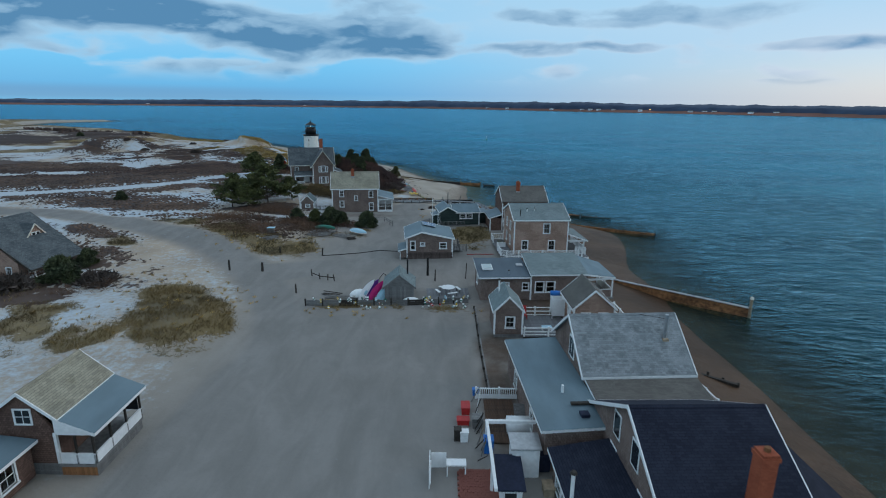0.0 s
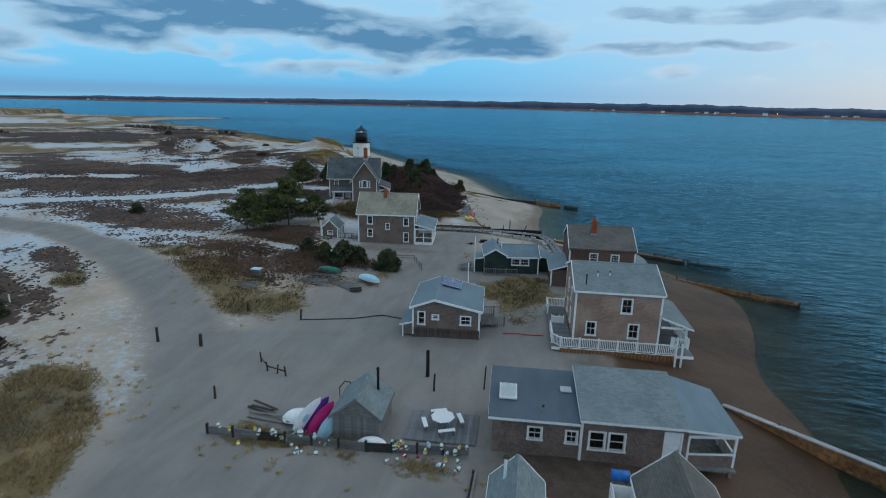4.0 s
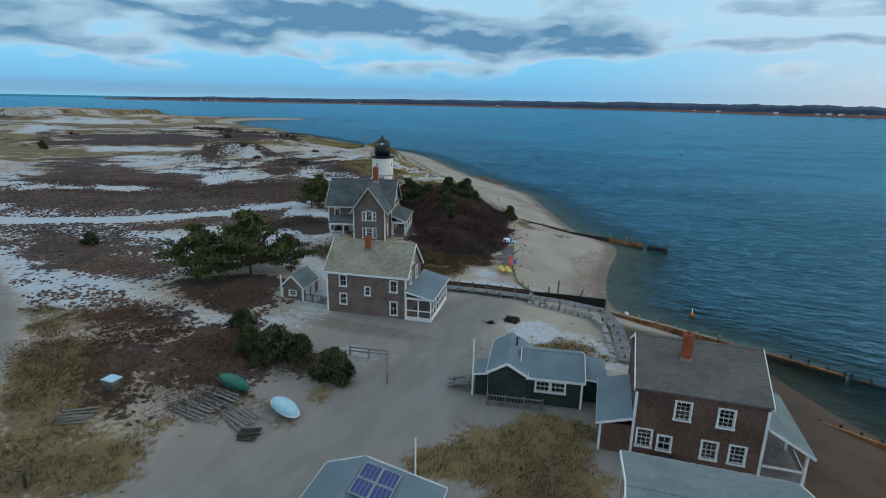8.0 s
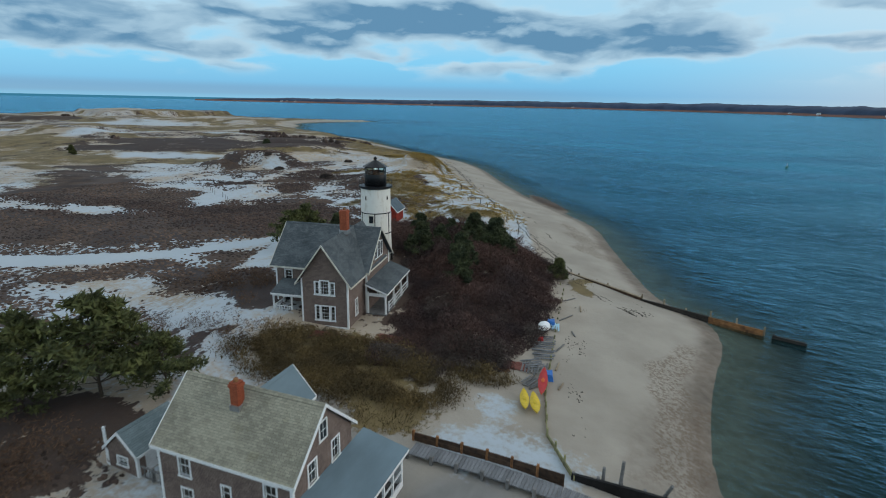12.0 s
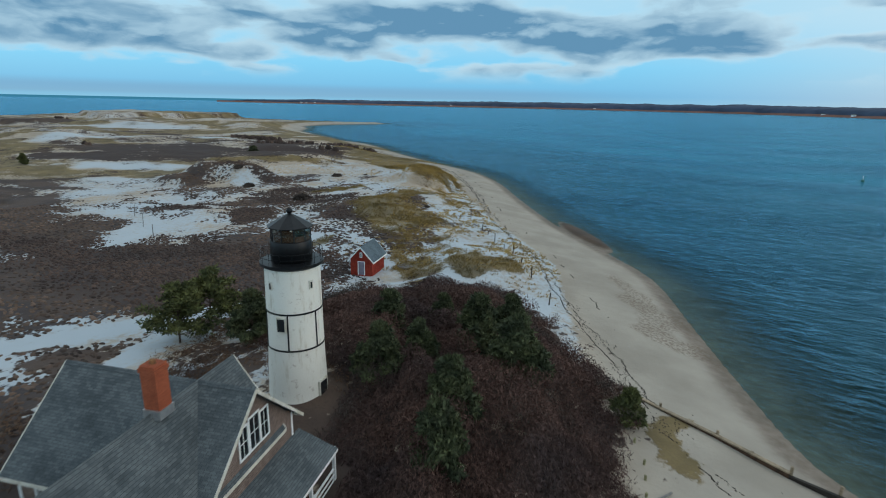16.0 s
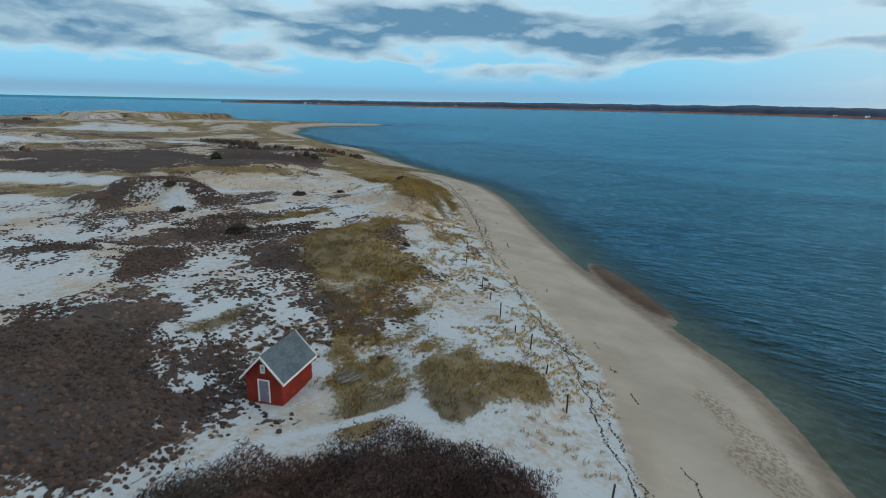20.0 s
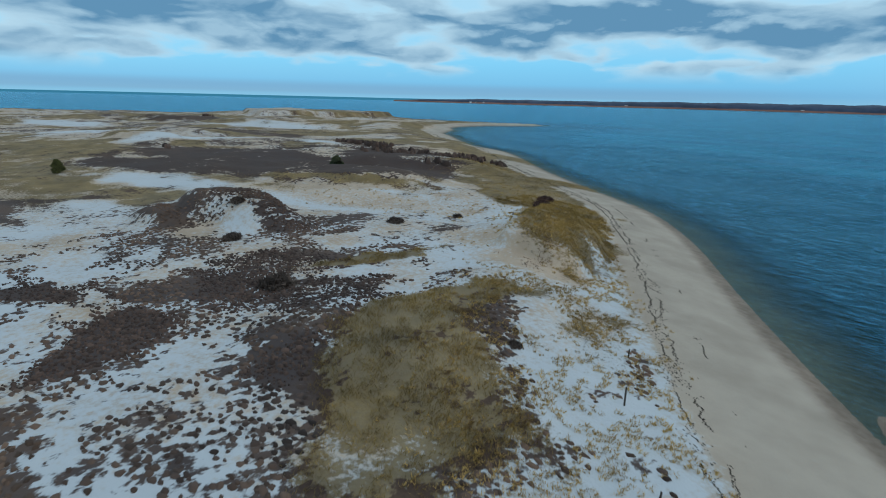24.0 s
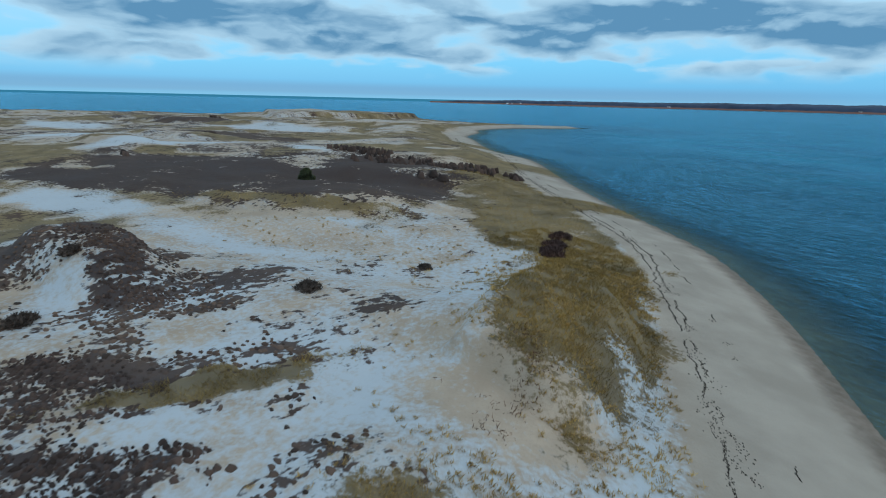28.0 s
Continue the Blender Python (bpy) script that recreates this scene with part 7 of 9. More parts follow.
    for i in range(4):
        part("step", Geo().box(X(11.5), X(13.0), Y(123.4 - 0.3 * i), Y(123.7 - 0.3 * i), 3.55 - 0.17 * i, 3.75 - 0.17 * i), GREYWOOD, h)
    skirt(h, (X(13.2), Y(123.5)), (X(13.2), Y(131.8)), 3.0, 3.75, WHITE, 0.2)
    part("brick_path", Geo().box(X(10.2), X(13.4), Y(119.6), Y(122.4), 2.4, 3.16), BRICKPAVE, h, "reddish brick path at the steps")
    # little west porch in the corner
    shed_roof(h, [(X(2.3), Y(121.2), 6.05), (X(w0) - 0.02, Y(121.2), 6.05), (X(w0) - 0.02, Y(123.78), 6.75), (X(2.3), Y(123.78), 6.75)], RF_SLATE)
    posts(h, [(X(2.5), Y(121.4)), (X(4.4), Y(121.4)), (X(6.2), Y(121.4)), (X(2.5), Y(123.5))], 3.4, 6.0, 0.15)
    part("porch_header", Geo().box(X(2.4), X(6.3), Y(121.35), Y(121.45), 5.7, 5.95), WHITE, h)
    part("porch_floor", Geo().box(X(2.4), X(6.3), Y(121.3), Y(123.7), 3.75, 3.9), GREYWOOD, h)
    railing(h, [(X(2.5), Y(123.4)), (X(2.5), Y(121.4)), (X(4.4), Y(121.4))], 3.9, 0.8, 0.25, 1.9)
    gr = thing("barbecue_grill", "black kettle barbecue on the small porch", "grill", (X(3.4) , Y(121.9), 3.9), 16)
    gx, gy = X(3.4), Y(121.9)
    part("kettle", Geo().lathe((gx, gy, 4.55), [(0.05, 0), (0.24, 0.08), (0.29, 0.25), (0.22, 0.42), (0.05, 0.48)], 14), BLACK, gr, "", True)
    posts(gr, [(gx - 0.15, gy - 0.1), (gx + 0.15, gy - 0.1), (gx, gy + 0.15)], 3.9, 4.65, 0.04, METAL, "leg")


def lighthouse():
    x, y, z = -31.5, 135.7, 3.4
    h = thing("lighthouse", "white brick lighthouse with iron hoops and black lantern", "lighthouse", (x, y, z))
    part("tower", Geo().lathe((x, y, z), [(2.12, -0.6), (2.12, 0.35), (2.06, 0.4), (1.98, 2.0), (1.90, 4.0), (1.86, 6.0), (1.83, 8.0), (1.81, 10.2), (1.81, 10.45)], 40), LIGHTPAINT, h, "white painted brick with rust stains", True)
    for zz, r in ((4.98, 1.885), (7.52, 1.835)):
        part("hoop", Geo().lathe((x, y, z + zz - 0.05), [(r, 0), (r + 0.035, 0.0), (r + 0.035, 0.11), (r, 0.11)], 40), BLACK, h, "black iron hoop")
    for i in range(6):
        a = 2 * math.pi * i / 6
        c, s = math.cos(a), math.sin(a)
        part("strap", Geo().beam((x + c * 1.90, y + s * 1.90, z + 4.98), (x + c * 1.85, y + s * 1.85, z + 7.5), 0.09, 0.05), BLACK, h, "black iron strap")
    part("gallery", Geo().lathe((x, y, z + 10.45), [(1.80, 0), (1.98, 0.10), (2.06, 0.14), (2.06, 0.34), (1.2, 0.36)], 40), BLACK, h)
    # lantern
    part("lantern_base", Geo().lathe((x, y, z + 10.78), [(1.33, 0), (1.33, 1.36), (1.30, 1.4)], 32), BLACK, h, "", True)
    n = 10
    ring = [(x + 1.26 * math.cos(2 * math.pi * i / n), y + 1.26 * math.sin(2 * math.pi * i / n)) for i in range(n)]
    for (ax, ay), (bx, by) in zip(ring, ring[1:] + ring[:1]):
        f = Face((bx, by), (ax, ay))
        p = part("pane", f.box(Geo(), 0.02, f.length - 0.02, -0.01, 0.01, z + 12.15, z + 13.05), GLASS, h)
        p.visible_shadow = False
        part("mullion", Geo().tube((ax, ay, z + 12.1), (ax, ay, z + 13.08), 0.045, 0.045, 6), BLACK, h)
    part("lantern_floor", Geo().lathe((x, y, z + 12.12), [(1.30, 0), (1.30, 0.06), (0.2, 0.06)], 20), IRON, h)
    lamp = part("lamp", Geo().lathe((x, y, z + 11.96), [(0.06, 0.72), (0.13, 0.78), (0.13, 0.94), (0.05, 1.0)], 14), glow("lamp_white", (0.95, 0.98, 1.0), 0.9), h, "lit white lamp", True)
    part("lamp_stand", Geo().lathe((x, y, z + 11.93), [(0.30, 0.2), (0.30, 0.45), (0.06, 0.5), (0.06, 0.78)], 12), IRON, h)
    part("parapet", Geo().lathe((x, y, z + 11.9), [(1.17, 0.28), (1.17, 0.62), (1.10, 0.62), (1.10, 0.28)], 24), IRON, h, "rust-brown inner parapet")
    part("roof", Geo().lathe((x, y, z + 13.02), [(1.46, 0), (1.50, 0.07), (0.75, 0.5), (0.16, 0.82), (0.1, 0.86)], 10), BLACK, h)
    part("vent_ball", Geo().lathe((x, y, z + 13.86), [(0.1, 0), (0.2, 0.1), (0.22, 0.2), (0.16, 0.32), (0.03, 0.38), (0.02, 0.44)], 14), BLACK, h, "", True)
    for i in range(16):
        a = 2 * math.pi * i / 16
        part("stanchion", Geo().tube((x + 1.98 * math.cos(a), y + 1.98 * math.sin(a), z + 10.78), (x + 1.98 * math.cos(a), y + 1.98 * math.sin(a), z + 11.55), 0.014, 0.022, 5), BLACK, h)
    for zz in (11.2, 11.55):
        part("gallery_rail", Geo().lathe((x, y, z + zz - 0.02), [(1.965, 0), (1.995, 0), (1.995, 0.03), (1.965, 0.03), (1.965, 0)], 32, False), BLACK, h)
    # openings in the shaft
    for ang, zz, w, hh in ((-73, 6.4, 0.5, 0.85), (8, 0.35, 0.75, 2.0), (-95, 9.2, 0.14, 0.4), (-8, 9.2, 0.14, 0.4)):
        a = radians(ang)
        r = 2.03 - 0.024 * zz
        d = Vector((-math.sin(a), math.cos(a), 0))
        o = Vector((x + r * math.cos(a), y + r * math.sin(a), 0))
        f = Face((o - d * w / 2)[:2], (o + d * w / 2)[:2])
        fr = part("window" if hh < 1 else "door", f.box(Geo(), -0.07, w + 0.07, -0.25, 0.07, z + zz - 0.07, z + zz + hh + 0.1), WHITE_OLD, h)
        part("pane", f.box(Geo(), 0, w, 0.07, 0.085, z + zz, z + zz + hh), BLACKPANE, fr)


def lighthouse_paint():
    mat = bpy.data.materials.new("stained_white_brick_paint")
    mat.use_nodes = True
    k = Nodes(mat.node_tree)
    co = k.n("ShaderNodeTexCoord").outputs["Object"]
    stain = k.step(k.noise(k.vec(co, (2.2, 2.2, 0.45)), 1.0, 5.0, 0.65), 0.52, 0.72)
    peel = k.step(k.noise(co, 1.7, 5.0, 0.7), 0.60, 0.68)
    fine = k.noise(co, 9.0, 3.0)
    col = k.mix(fine, (0.78, 0.76, 0.69), (0.85, 0.83, 0.77))
    col = k.mix(k.m("MULTIPLY", stain, 0.45), col, (0.42, 0.34, 0.22))
    col = k.mix(k.m("MULTIPLY", peel, 0.5), col, (0.33, 0.25, 0.19))
    b = k.n("ShaderNodeBsdfPrincipled", i_Base_Color=col, i_Roughness=0.7)
    bp = k.n("ShaderNodeBump", i_Height=k.m("ADD", fine, k.noise(co, 3.0, 2.0)), i_Strength=0.3)
    bp.inputs["Distance"].default_value = 0.03
    k.link(bp.outputs[0], b.inputs["Normal"])
    k.link(b.outputs[0], k.n("ShaderNodeOutputMaterial").inputs[0])
    return mat


LIGHTPAINT = lighthouse_paint()


def red_hut():
    h = thing("oil_house", "small red shingled hut with blue-grey roof", "shed", (-48.3, 164.4, 2.2), 15)
    x0, x1, y0, y1 = -49.8, -46.8, 164.2, 168.6
    block(h, x0, x1, y0, y1, 2.15, 4.5, SH_RED, sd=[(1.1, 2.35, 0.8, 1.75, GREYDOOR)], gables={"s": (1.5, 6.05), "n": (1.5, 6.05)}, hs=[(1.41, 4.8, 0.18, 0.5)])
    gable_roof(h, "y", y0, y1, x0, x1, 4.5, 4.5, 6.1, -48.3, RF_BLUE, over=0.32, rake=0.25)
    part("sill", Geo().box(x0 - 0.05, x1 + 0.05, y0 - 0.05, y1 + 0.05, 1.6, 2.13), CONCRETE, h)


GREYDOOR = material("grey_violet_door", (0.22, 0.20, 0.26), 0.6, 0.2, 3.0)

for build in (porch_cottage, hip_house, navy_house, old_roof_house, deck_pair, long_cottage, two_storey, kayak_shed, solar_cottage, green_cottage, brown_house, porch_house, keepers_house, lighthouse, red_hut):
    build()

# ---------------------------------------------------------------- bulkheads, groins and boardwalks


def ground_z(x, y):
    return float(height(np.array([float(x)]), np.array([float(y)]))[0])


def resample(line, step):
    out = []
    for (ax, ay), (bx, by) in zip(line[:-1], line[1:]):
        n = max(1, round(math.hypot(bx - ax, by - ay) / step))
        out += [(ax + (bx - ax) * i / n, ay + (by - ay) * i / n) for i in range(n)]
    return out + [line[-1]]


def groin(label, line, z0, z1, side, cap=None, cap_w=0.3, pile_gap=1.8, pile_up=0.35, pile_mat=None, drop=0.0, seed=1):
    """A timber wall into the water: stacked wales, a cap and uneven piles. drop: fall of the top towards its end."""
    ob = thing("groin", label, "groin", (*line[0], 0))
    rng = random.Random(seed)
    pts = resample(line, 2.4)
    for i, ((ax, ay), (bx, by)) in enumerate(zip(pts[:-1], pts[1:])):
        ta, tb = z1 - drop * i / len(pts), z1 - drop * (i + 1) / len(pts)
        n = 4
        for j in range(n):
            h = (ta - z0) / n
            part("wale", Geo().beam((ax, ay, z0 + h * (j + 0.5)), (bx, by, z0 + h * (j + 0.5) + tb - ta + rng.uniform(-0.03, 0.03)), 0.14 + 0.03 * (j % 2), h * 0.94), side, ob)
        if cap:
            part("cap", Geo().beam((ax, ay, ta + 0.05), (bx, by, tb + 0.05), cap_w, 0.10), cap, ob)
    for i, (x, y) in enumerate(resample(line, pile_gap)):
        up = z1 - drop * i * pile_gap / (2.4 * len(pts)) + pile_up * rng.uniform(0.1, 1.3)
        g = Geo().tube((x + 0.14, y + 0.14, -1.5), (x + 0.14 + rng.uniform(-0.08, 0.08), y + 0.14, up), 0.12, 0.10, 8)
        part("stake", g, pile_mat or DARKWOOD, ob)
    return ob


groin("long timber jetty with pale cap running into water", [(22.6, 59.7), (28.5, 55.4), (35.2, 50.4)], -0.8, 1.25, RUSTWOOD, PALECAP, 0.42, 3.0, 0.2, None, 0.25, 2)
mark = thing("mooring_pile", "pale pile standing at the jetty end", "post", (35.3, 50.3, 0))
part("stake_body", Geo().tube((35.3, 50.3, -1.5), (35.3, 50.3, 2.1), 0.16, 0.15, 10), TANWOOD, mark)
part("stake_cap", Geo().tube((35.3, 50.3, 2.1), (35.3, 50.3, 2.35), 0.2, 0.12, 10), WHITE_OLD, mark)
groin("low rusty timber groin running into the bay", [(25.5, 94.0), (32, 91.0), (39.3, 87.9)], -0.7, 0.55, RUSTWOOD, RUSTWOOD, 0.22, 1.3, 0.3, None, 0.35, 3)
groin("long timber groin with tan cap and old piles", [(8.8, 110.9), (14, 109.6), (20, 107.8)], -0.8, 0.72, RUSTWOOD, TANWOOD, 0.36, 1.9, 0.4, TANWOOD, 0.35, 4)
groin("outer end of the timber groin, dark and low", [(20, 107.8), (26, 105.8), (30, 104.2)], -0.8, 0.38, RUSTDARK, RUSTWOOD, 0.30, 1.5, 0.4, None, 0.25, 14)
groin("sunken dark end of the timber groin", [(30.4, 104.0), (36, 102.4)], -0.8, 0.2, DARKWOOD, None, 0.2, 1.4, 0.3, None, 0.2, 5)
groin("tan timber groin climbing from the pocket beach", [(-11.6, 152.6), (-5.4, 150.7), (-0.8, 149.0)], -0.4, 1.75, RUSTDARK, TANWOOD, 0.30, 2.2, 0.3, TANWOOD, 0.85, 6)
groin("low dark groin across the pocket beach", [(-0.8, 149.0), (4.3, 147.8), (7.0, 147.2)], -0.6, 0.80, DARKWOOD, DARKWOOD, 0.24, 2.6, 0.7, TANWOOD, 0.15, 16)
groin("rust-red groin boards standing in shallow water", [(7.0, 147.2), (12.5, 146.1)], -0.6, 0.62, RUSTWOOD, RUSTWOOD, 0.20, 2.7, 0.7, TANWOOD, 0.1, 17)
groin("broken dark groin end just above water", [(13.4, 145.9), (16.4, 145.4)], -0.6, 0.28, DARKWOOD, DARKWOOD, 0.26, 1.1, 0.3, None, 0.1, 7)
groin("dark timber stub on the wet beach", [(22.9, 36.3), (25.6, 34.4)], -0.2, 0.8, DARKWOOD, DARKWOOD, 0.3, 1.2, 0.3, None, 0.2, 8)
groin("black timber bulkhead along the pocket beach", [(0.4, 110.3), (4.5, 110.7), (8.6, 110.9)], 0.2, 2.0, BLACKWOOD, BLACKWOOD, 0.2, 1.6, 0.3, GREYWOOD, 0.0, 9)
for x, y, h, tip in ((3.2, 110.9, 3.6, 0.1), (5.2, 111.4, 2.9, 0.9), (2.2, 111.0, 2.7, 0.0)):
    p = thing("old_pile", "bleached leaning pile behind the bulkhead", "post", (x, y, 1.0))
    part("stake_body", Geo().tube((x, y, 0.3), (x + tip, y - 0.5 * tip, h), 0.13, 0.10, 9), GREYWOOD, p)


def seawall():
    """Stepped weathered planks retaining the bank of the pocket beach."""
    ob = thing("seawall", "low weathered plank seawall above the pocket beach", "seawall", (-5, 125, 1.5))
    pts = resample(SEAWALL[:6], 1.6)
    for (ax, ay), (bx, by) in zip(pts[:-1], pts[1:]):
        for z in (1.45, 1.85):
            part("plank", Geo().beam((ax, ay, z), (bx, by, z + 0.02), 0.08, 0.36), LICHENWOOD, ob)
        part("post", Geo().tube((ax, ay, 0.6), (ax, ay, 2.45), 0.09, 0.08, 7), LICHENWOOD, ob)


seawall()


def retaining():
    ob = thing("retaining_wall", "rust-brown board retaining wall along the boardwalk", "wall", (-5, 108, 1.8))
    pts = resample([(-10.0, 108.6), (-4.8, 109.1), (0.2, 109.3)], 1.5)
    for i, ((ax, ay), (bx, by)) in enumerate(zip(pts[:-1], pts[1:])):
        for z in (1.85, 2.15, 2.45):
            part("board", Geo().beam((ax, ay, z), (bx, by, z), 0.07, 0.27), RUSTDARK, ob)
        part("post", Geo().box(ax - 0.08, ax + 0.08, ay - 0.08, ay + 0.08, 1.2, 2.75), RUSTWOOD, ob)
    walkway = thing("boardwalk", "silver-grey plank boardwalk on short posts", "boardwalk", (2, 107.5, 1.9))
    line = resample([(-9.4, 107.4), (-4.8, 107.8), (0.4, 107.9), (4.5, 107.7), (8.6, 106.7), (10.2, 102.6), (11.4, 95.2)], 0.24)
    for (ax, ay), (bx, by) in zip(line[:-1], line[1:]):
        dx, dy = bx - ax, by - ay
        l = math.hypot(dx, dy)
        nx, ny = -dy / l, dx / l
        e = 0.9
        part("walk_plank", Geo().slab([(ax - nx * 0.65, ay - ny * 0.65, 2.32), (ax - nx * 0.65 + dx * e, ay - ny * 0.65 + dy * e, 2.32), (ax + nx * 0.65 + dx * e, ay + ny * 0.65 + dy * e, 2.32), (ax + nx * 0.65, ay + ny * 0.65, 2.32)], 0.05), DECKWOOD, walkway)
    for i, (x, y) in enumerate(line[::7]):
        part("post", Geo().box(x - 0.1, x + 0.1, y - 0.75, y - 0.55, 1.3, 2.6), GREYWOOD, walkway)
    blocks = thing("stone_blocks", "row of pale concrete blocks under the boardwalk", "blocks", (4, 106.6, 1.7))
    line = resample([(0.8, 106.7), (7.2, 106.3), (9.0, 103.0), (10.3, 95.8)], 0.75)
    for i, (x, y) in enumerate(line[:-1]):
        z = 1.75 + 0.1 * math.sin(i * 2.1)
        part("stone_block", Geo().hexa([(x - 0.28, y - 0.25, 1.2), (x + 0.28, y - 0.25, 1.2), (x + 0.28, y + 0.25, 1.2), (x - 0.28, y + 0.25, 1.2), (x - 0.22, y - 0.2, z + 0.35), (x + 0.24, y - 0.2, z + 0.3), (x + 0.22, y + 0.2, z + 0.36), (x - 0.24, y + 0.2, z + 0.34)]), PALECAP, blocks)


retaining()


def plain_fence(label, line, gap, h, mat, rails=(0.5, 0.85), lean=0.05, r=0.07, seed=1, cat="fence"):
    ob = thing("fence", label, cat, (*line[0], ground_z(*line[0])))
    rng = random.Random(seed)
    pts = resample(line, gap)
    for x, y in pts:
        z = ground_z(x, y)
        part("post", Geo().tube((x, y, z - 0.3), (x + rng.uniform(-lean, lean), y + rng.uniform(-lean, lean), z + h * rng.uniform(0.85, 1.1)), r, r * 0.9, 7), mat, ob)
    for (ax, ay), (bx, by) in zip(pts[:-1], pts[1:]):
        for q in rails:
            part("rail", Geo().beam((ax, ay, ground_z(ax, ay) + h * q), (bx, by, ground_z(bx, by) + h * q), 0.04, 0.1), mat, ob)
    return ob


plain_fence("grey rail fence round a small yard", [(-11.3, 88.0), (-8.0, 88.6), (-6.2, 84.8)], 1.6, 0.9, GREYWOOD)
plain_fence("broken dark rail fence at the trackside", [(-13.2, 57.2), (-12.0, 56.0), (-10.2, 55.5)], 1.2, 0.8, DARKWOOD, (0.5,), 0.2)
for i, (x, y, h, r, mat) in enumerate([(-23.4, 58.2, 1.3, 0.13, DARKWOOD), (-19.6, 58.6, 1.1, 0.16, DARKWOOD), (-14.0, 66.2, 1.1, 0.1, DARKWOOD), (0.5, 57.8, 2.2, 0.15, BLACKWOOD), (1.4, 55.8, 1.4, 0.08, DARKWOOD), (5.0, 56.9, 1.9, 0.06, DARKWOOD), (-13.6, 51.4, 1.0, 0.09, DARKWOOD), (-19.8, 66.6, 0.9, 0.1, DARKWOOD)]):
    z = ground_z(x, y)
    p = thing("post", "weathered dark timber post standing in sand", "post", (x, y, z), 0, "timber posts in the sand")
    part("post_body", Geo().tube((x, y, z - 0.3), (x + 0.05 * (i % 3), y, z + h), r, r * 0.85, 9), mat, p)
for i, (x, y) in enumerate([(-28.4, 173.9), (-34.1, 181.4), (-40.0, 188.2), (-45.7, 195.5), (-52.3, 204.1), (-23.5, 166.5), (-56.0, 211.5), (-31.3, 177.6), (-37.0, 185.0), (-43.0, 192.0)]):
    z = ground_z(x, y)
    tall = 1.5 if i < 6 else 0.8
    p = thing("post", "slim weathered post at the foot of the dune", "post", (x, y, z), 0, "posts along the dune foot")
    part("post_body", Geo().tube((x, y, z - 0.3), (x + 0.1 * (i % 2), y, z + tall), 0.07, 0.06, 7), DARKWOOD, p)
for i in range(9):
    x, y = -86.0 - 2.6 * i, 160.0 + 1.1 * i + (i % 3) * 0.5
    z = ground_z(x, y)
    p = thing("post", "grey old snow-fence post in the dunes", "post", (x, y, z), 0, "old fence posts in the dunes")
    part("post_body", Geo().tube((x, y, z - 0.3), (x + 0.08, y, z + 1.0), 0.06, 0.05, 6), GREYWOOD, p)

rope = thing("rope", "dark tarred rope slung from a post to the cottage", "rope", (-14, 66.3, 2.2))
span = resample([(-13.95, 66.2), (-9, 67.6), (-6.5, 69.0), (-3.9, 68.4)], 0.5)
g = Geo()
for i, ((ax, ay), (bx, by)) in enumerate(zip(span[:-1], span[1:])):
    g.tube((ax, ay, ground_z(ax, ay) + 0.06), (bx, by, ground_z(bx, by) + 0.06), 0.05, 0.05, 5)
part("rope_body", g, ROPE, rope)

# ---------------------------------------------------------------- boats


def hull(length, beam, depth, tip=0.75, sheer=0.12, rows=13, ring=9):
    """A double-ended hull shell, keel down, centre at the origin."""
    pts, faces = [], []
    for i in range(rows):
        t = 2 * i / (rows - 1) - 1
        w = beam / 2 * (1 - abs(t) ** (1 + tip)) ** 0.8 + 0.012
        d = depth * (1 - 0.55 * abs(t) ** 3)
        for j in range(ring):
            a = math.pi * j / (ring - 1)
            pts.append((length / 2 * t, -w * math.cos(a), -d * math.sin(a) ** 0.8 + sheer * t * t))
    for i in range(rows - 1):
        faces += [(i * ring + j, (i + 1) * ring + j, (i + 1) * ring + j + 1, i * ring + j + 1) for j in range(ring - 1)]
    return pts, faces


def kayak(label, mat, place, turn, length=3.4, beam=0.68, deck=None, name="kayak", category="kayak"):
    ob = new(name)
    ob.matrix_world = Matrix.Translation(place) @ Euler([radians(a) for a in turn]).to_matrix().to_4x4()
    PIVOT[ob] = (0, 0, 0)
    tagged(ob, label, category, "boats")
    p, f = hull(length, beam, 0.26)
    part("hull", Geo().add(p, f), mat, ob, "", True)
    q, n = [], 13
    for i in range(n):
        t = 2 * i / (n - 1) - 1
        w = beam / 2 * (1 - abs(t) ** 1.75) ** 0.8 + 0.012
        q += [(length / 2 * t, w * s, 0.12 * t * t + 0.09 * (1 - abs(s)) * (1 - t * t)) for s in (-1, -0.5, 0, 0.5, 1)]
    part("deck", Geo().add(q, [(i * 5 + j, (i + 1) * 5 + j, (i + 1) * 5 + j + 1, i * 5 + j + 1) for i in range(n - 1) for j in range(4)]), deck or mat, ob, "", True)
    part("cockpit_rim", Geo().prism([(0.30 * math.cos(a), 0.15 * math.sin(a)) for a in [2 * math.pi * k / 14 for k in range(14)]], 0.07, 0.105), DARKWOOD if mat in (WHITE, NAVY) else mat, ob)
    return ob


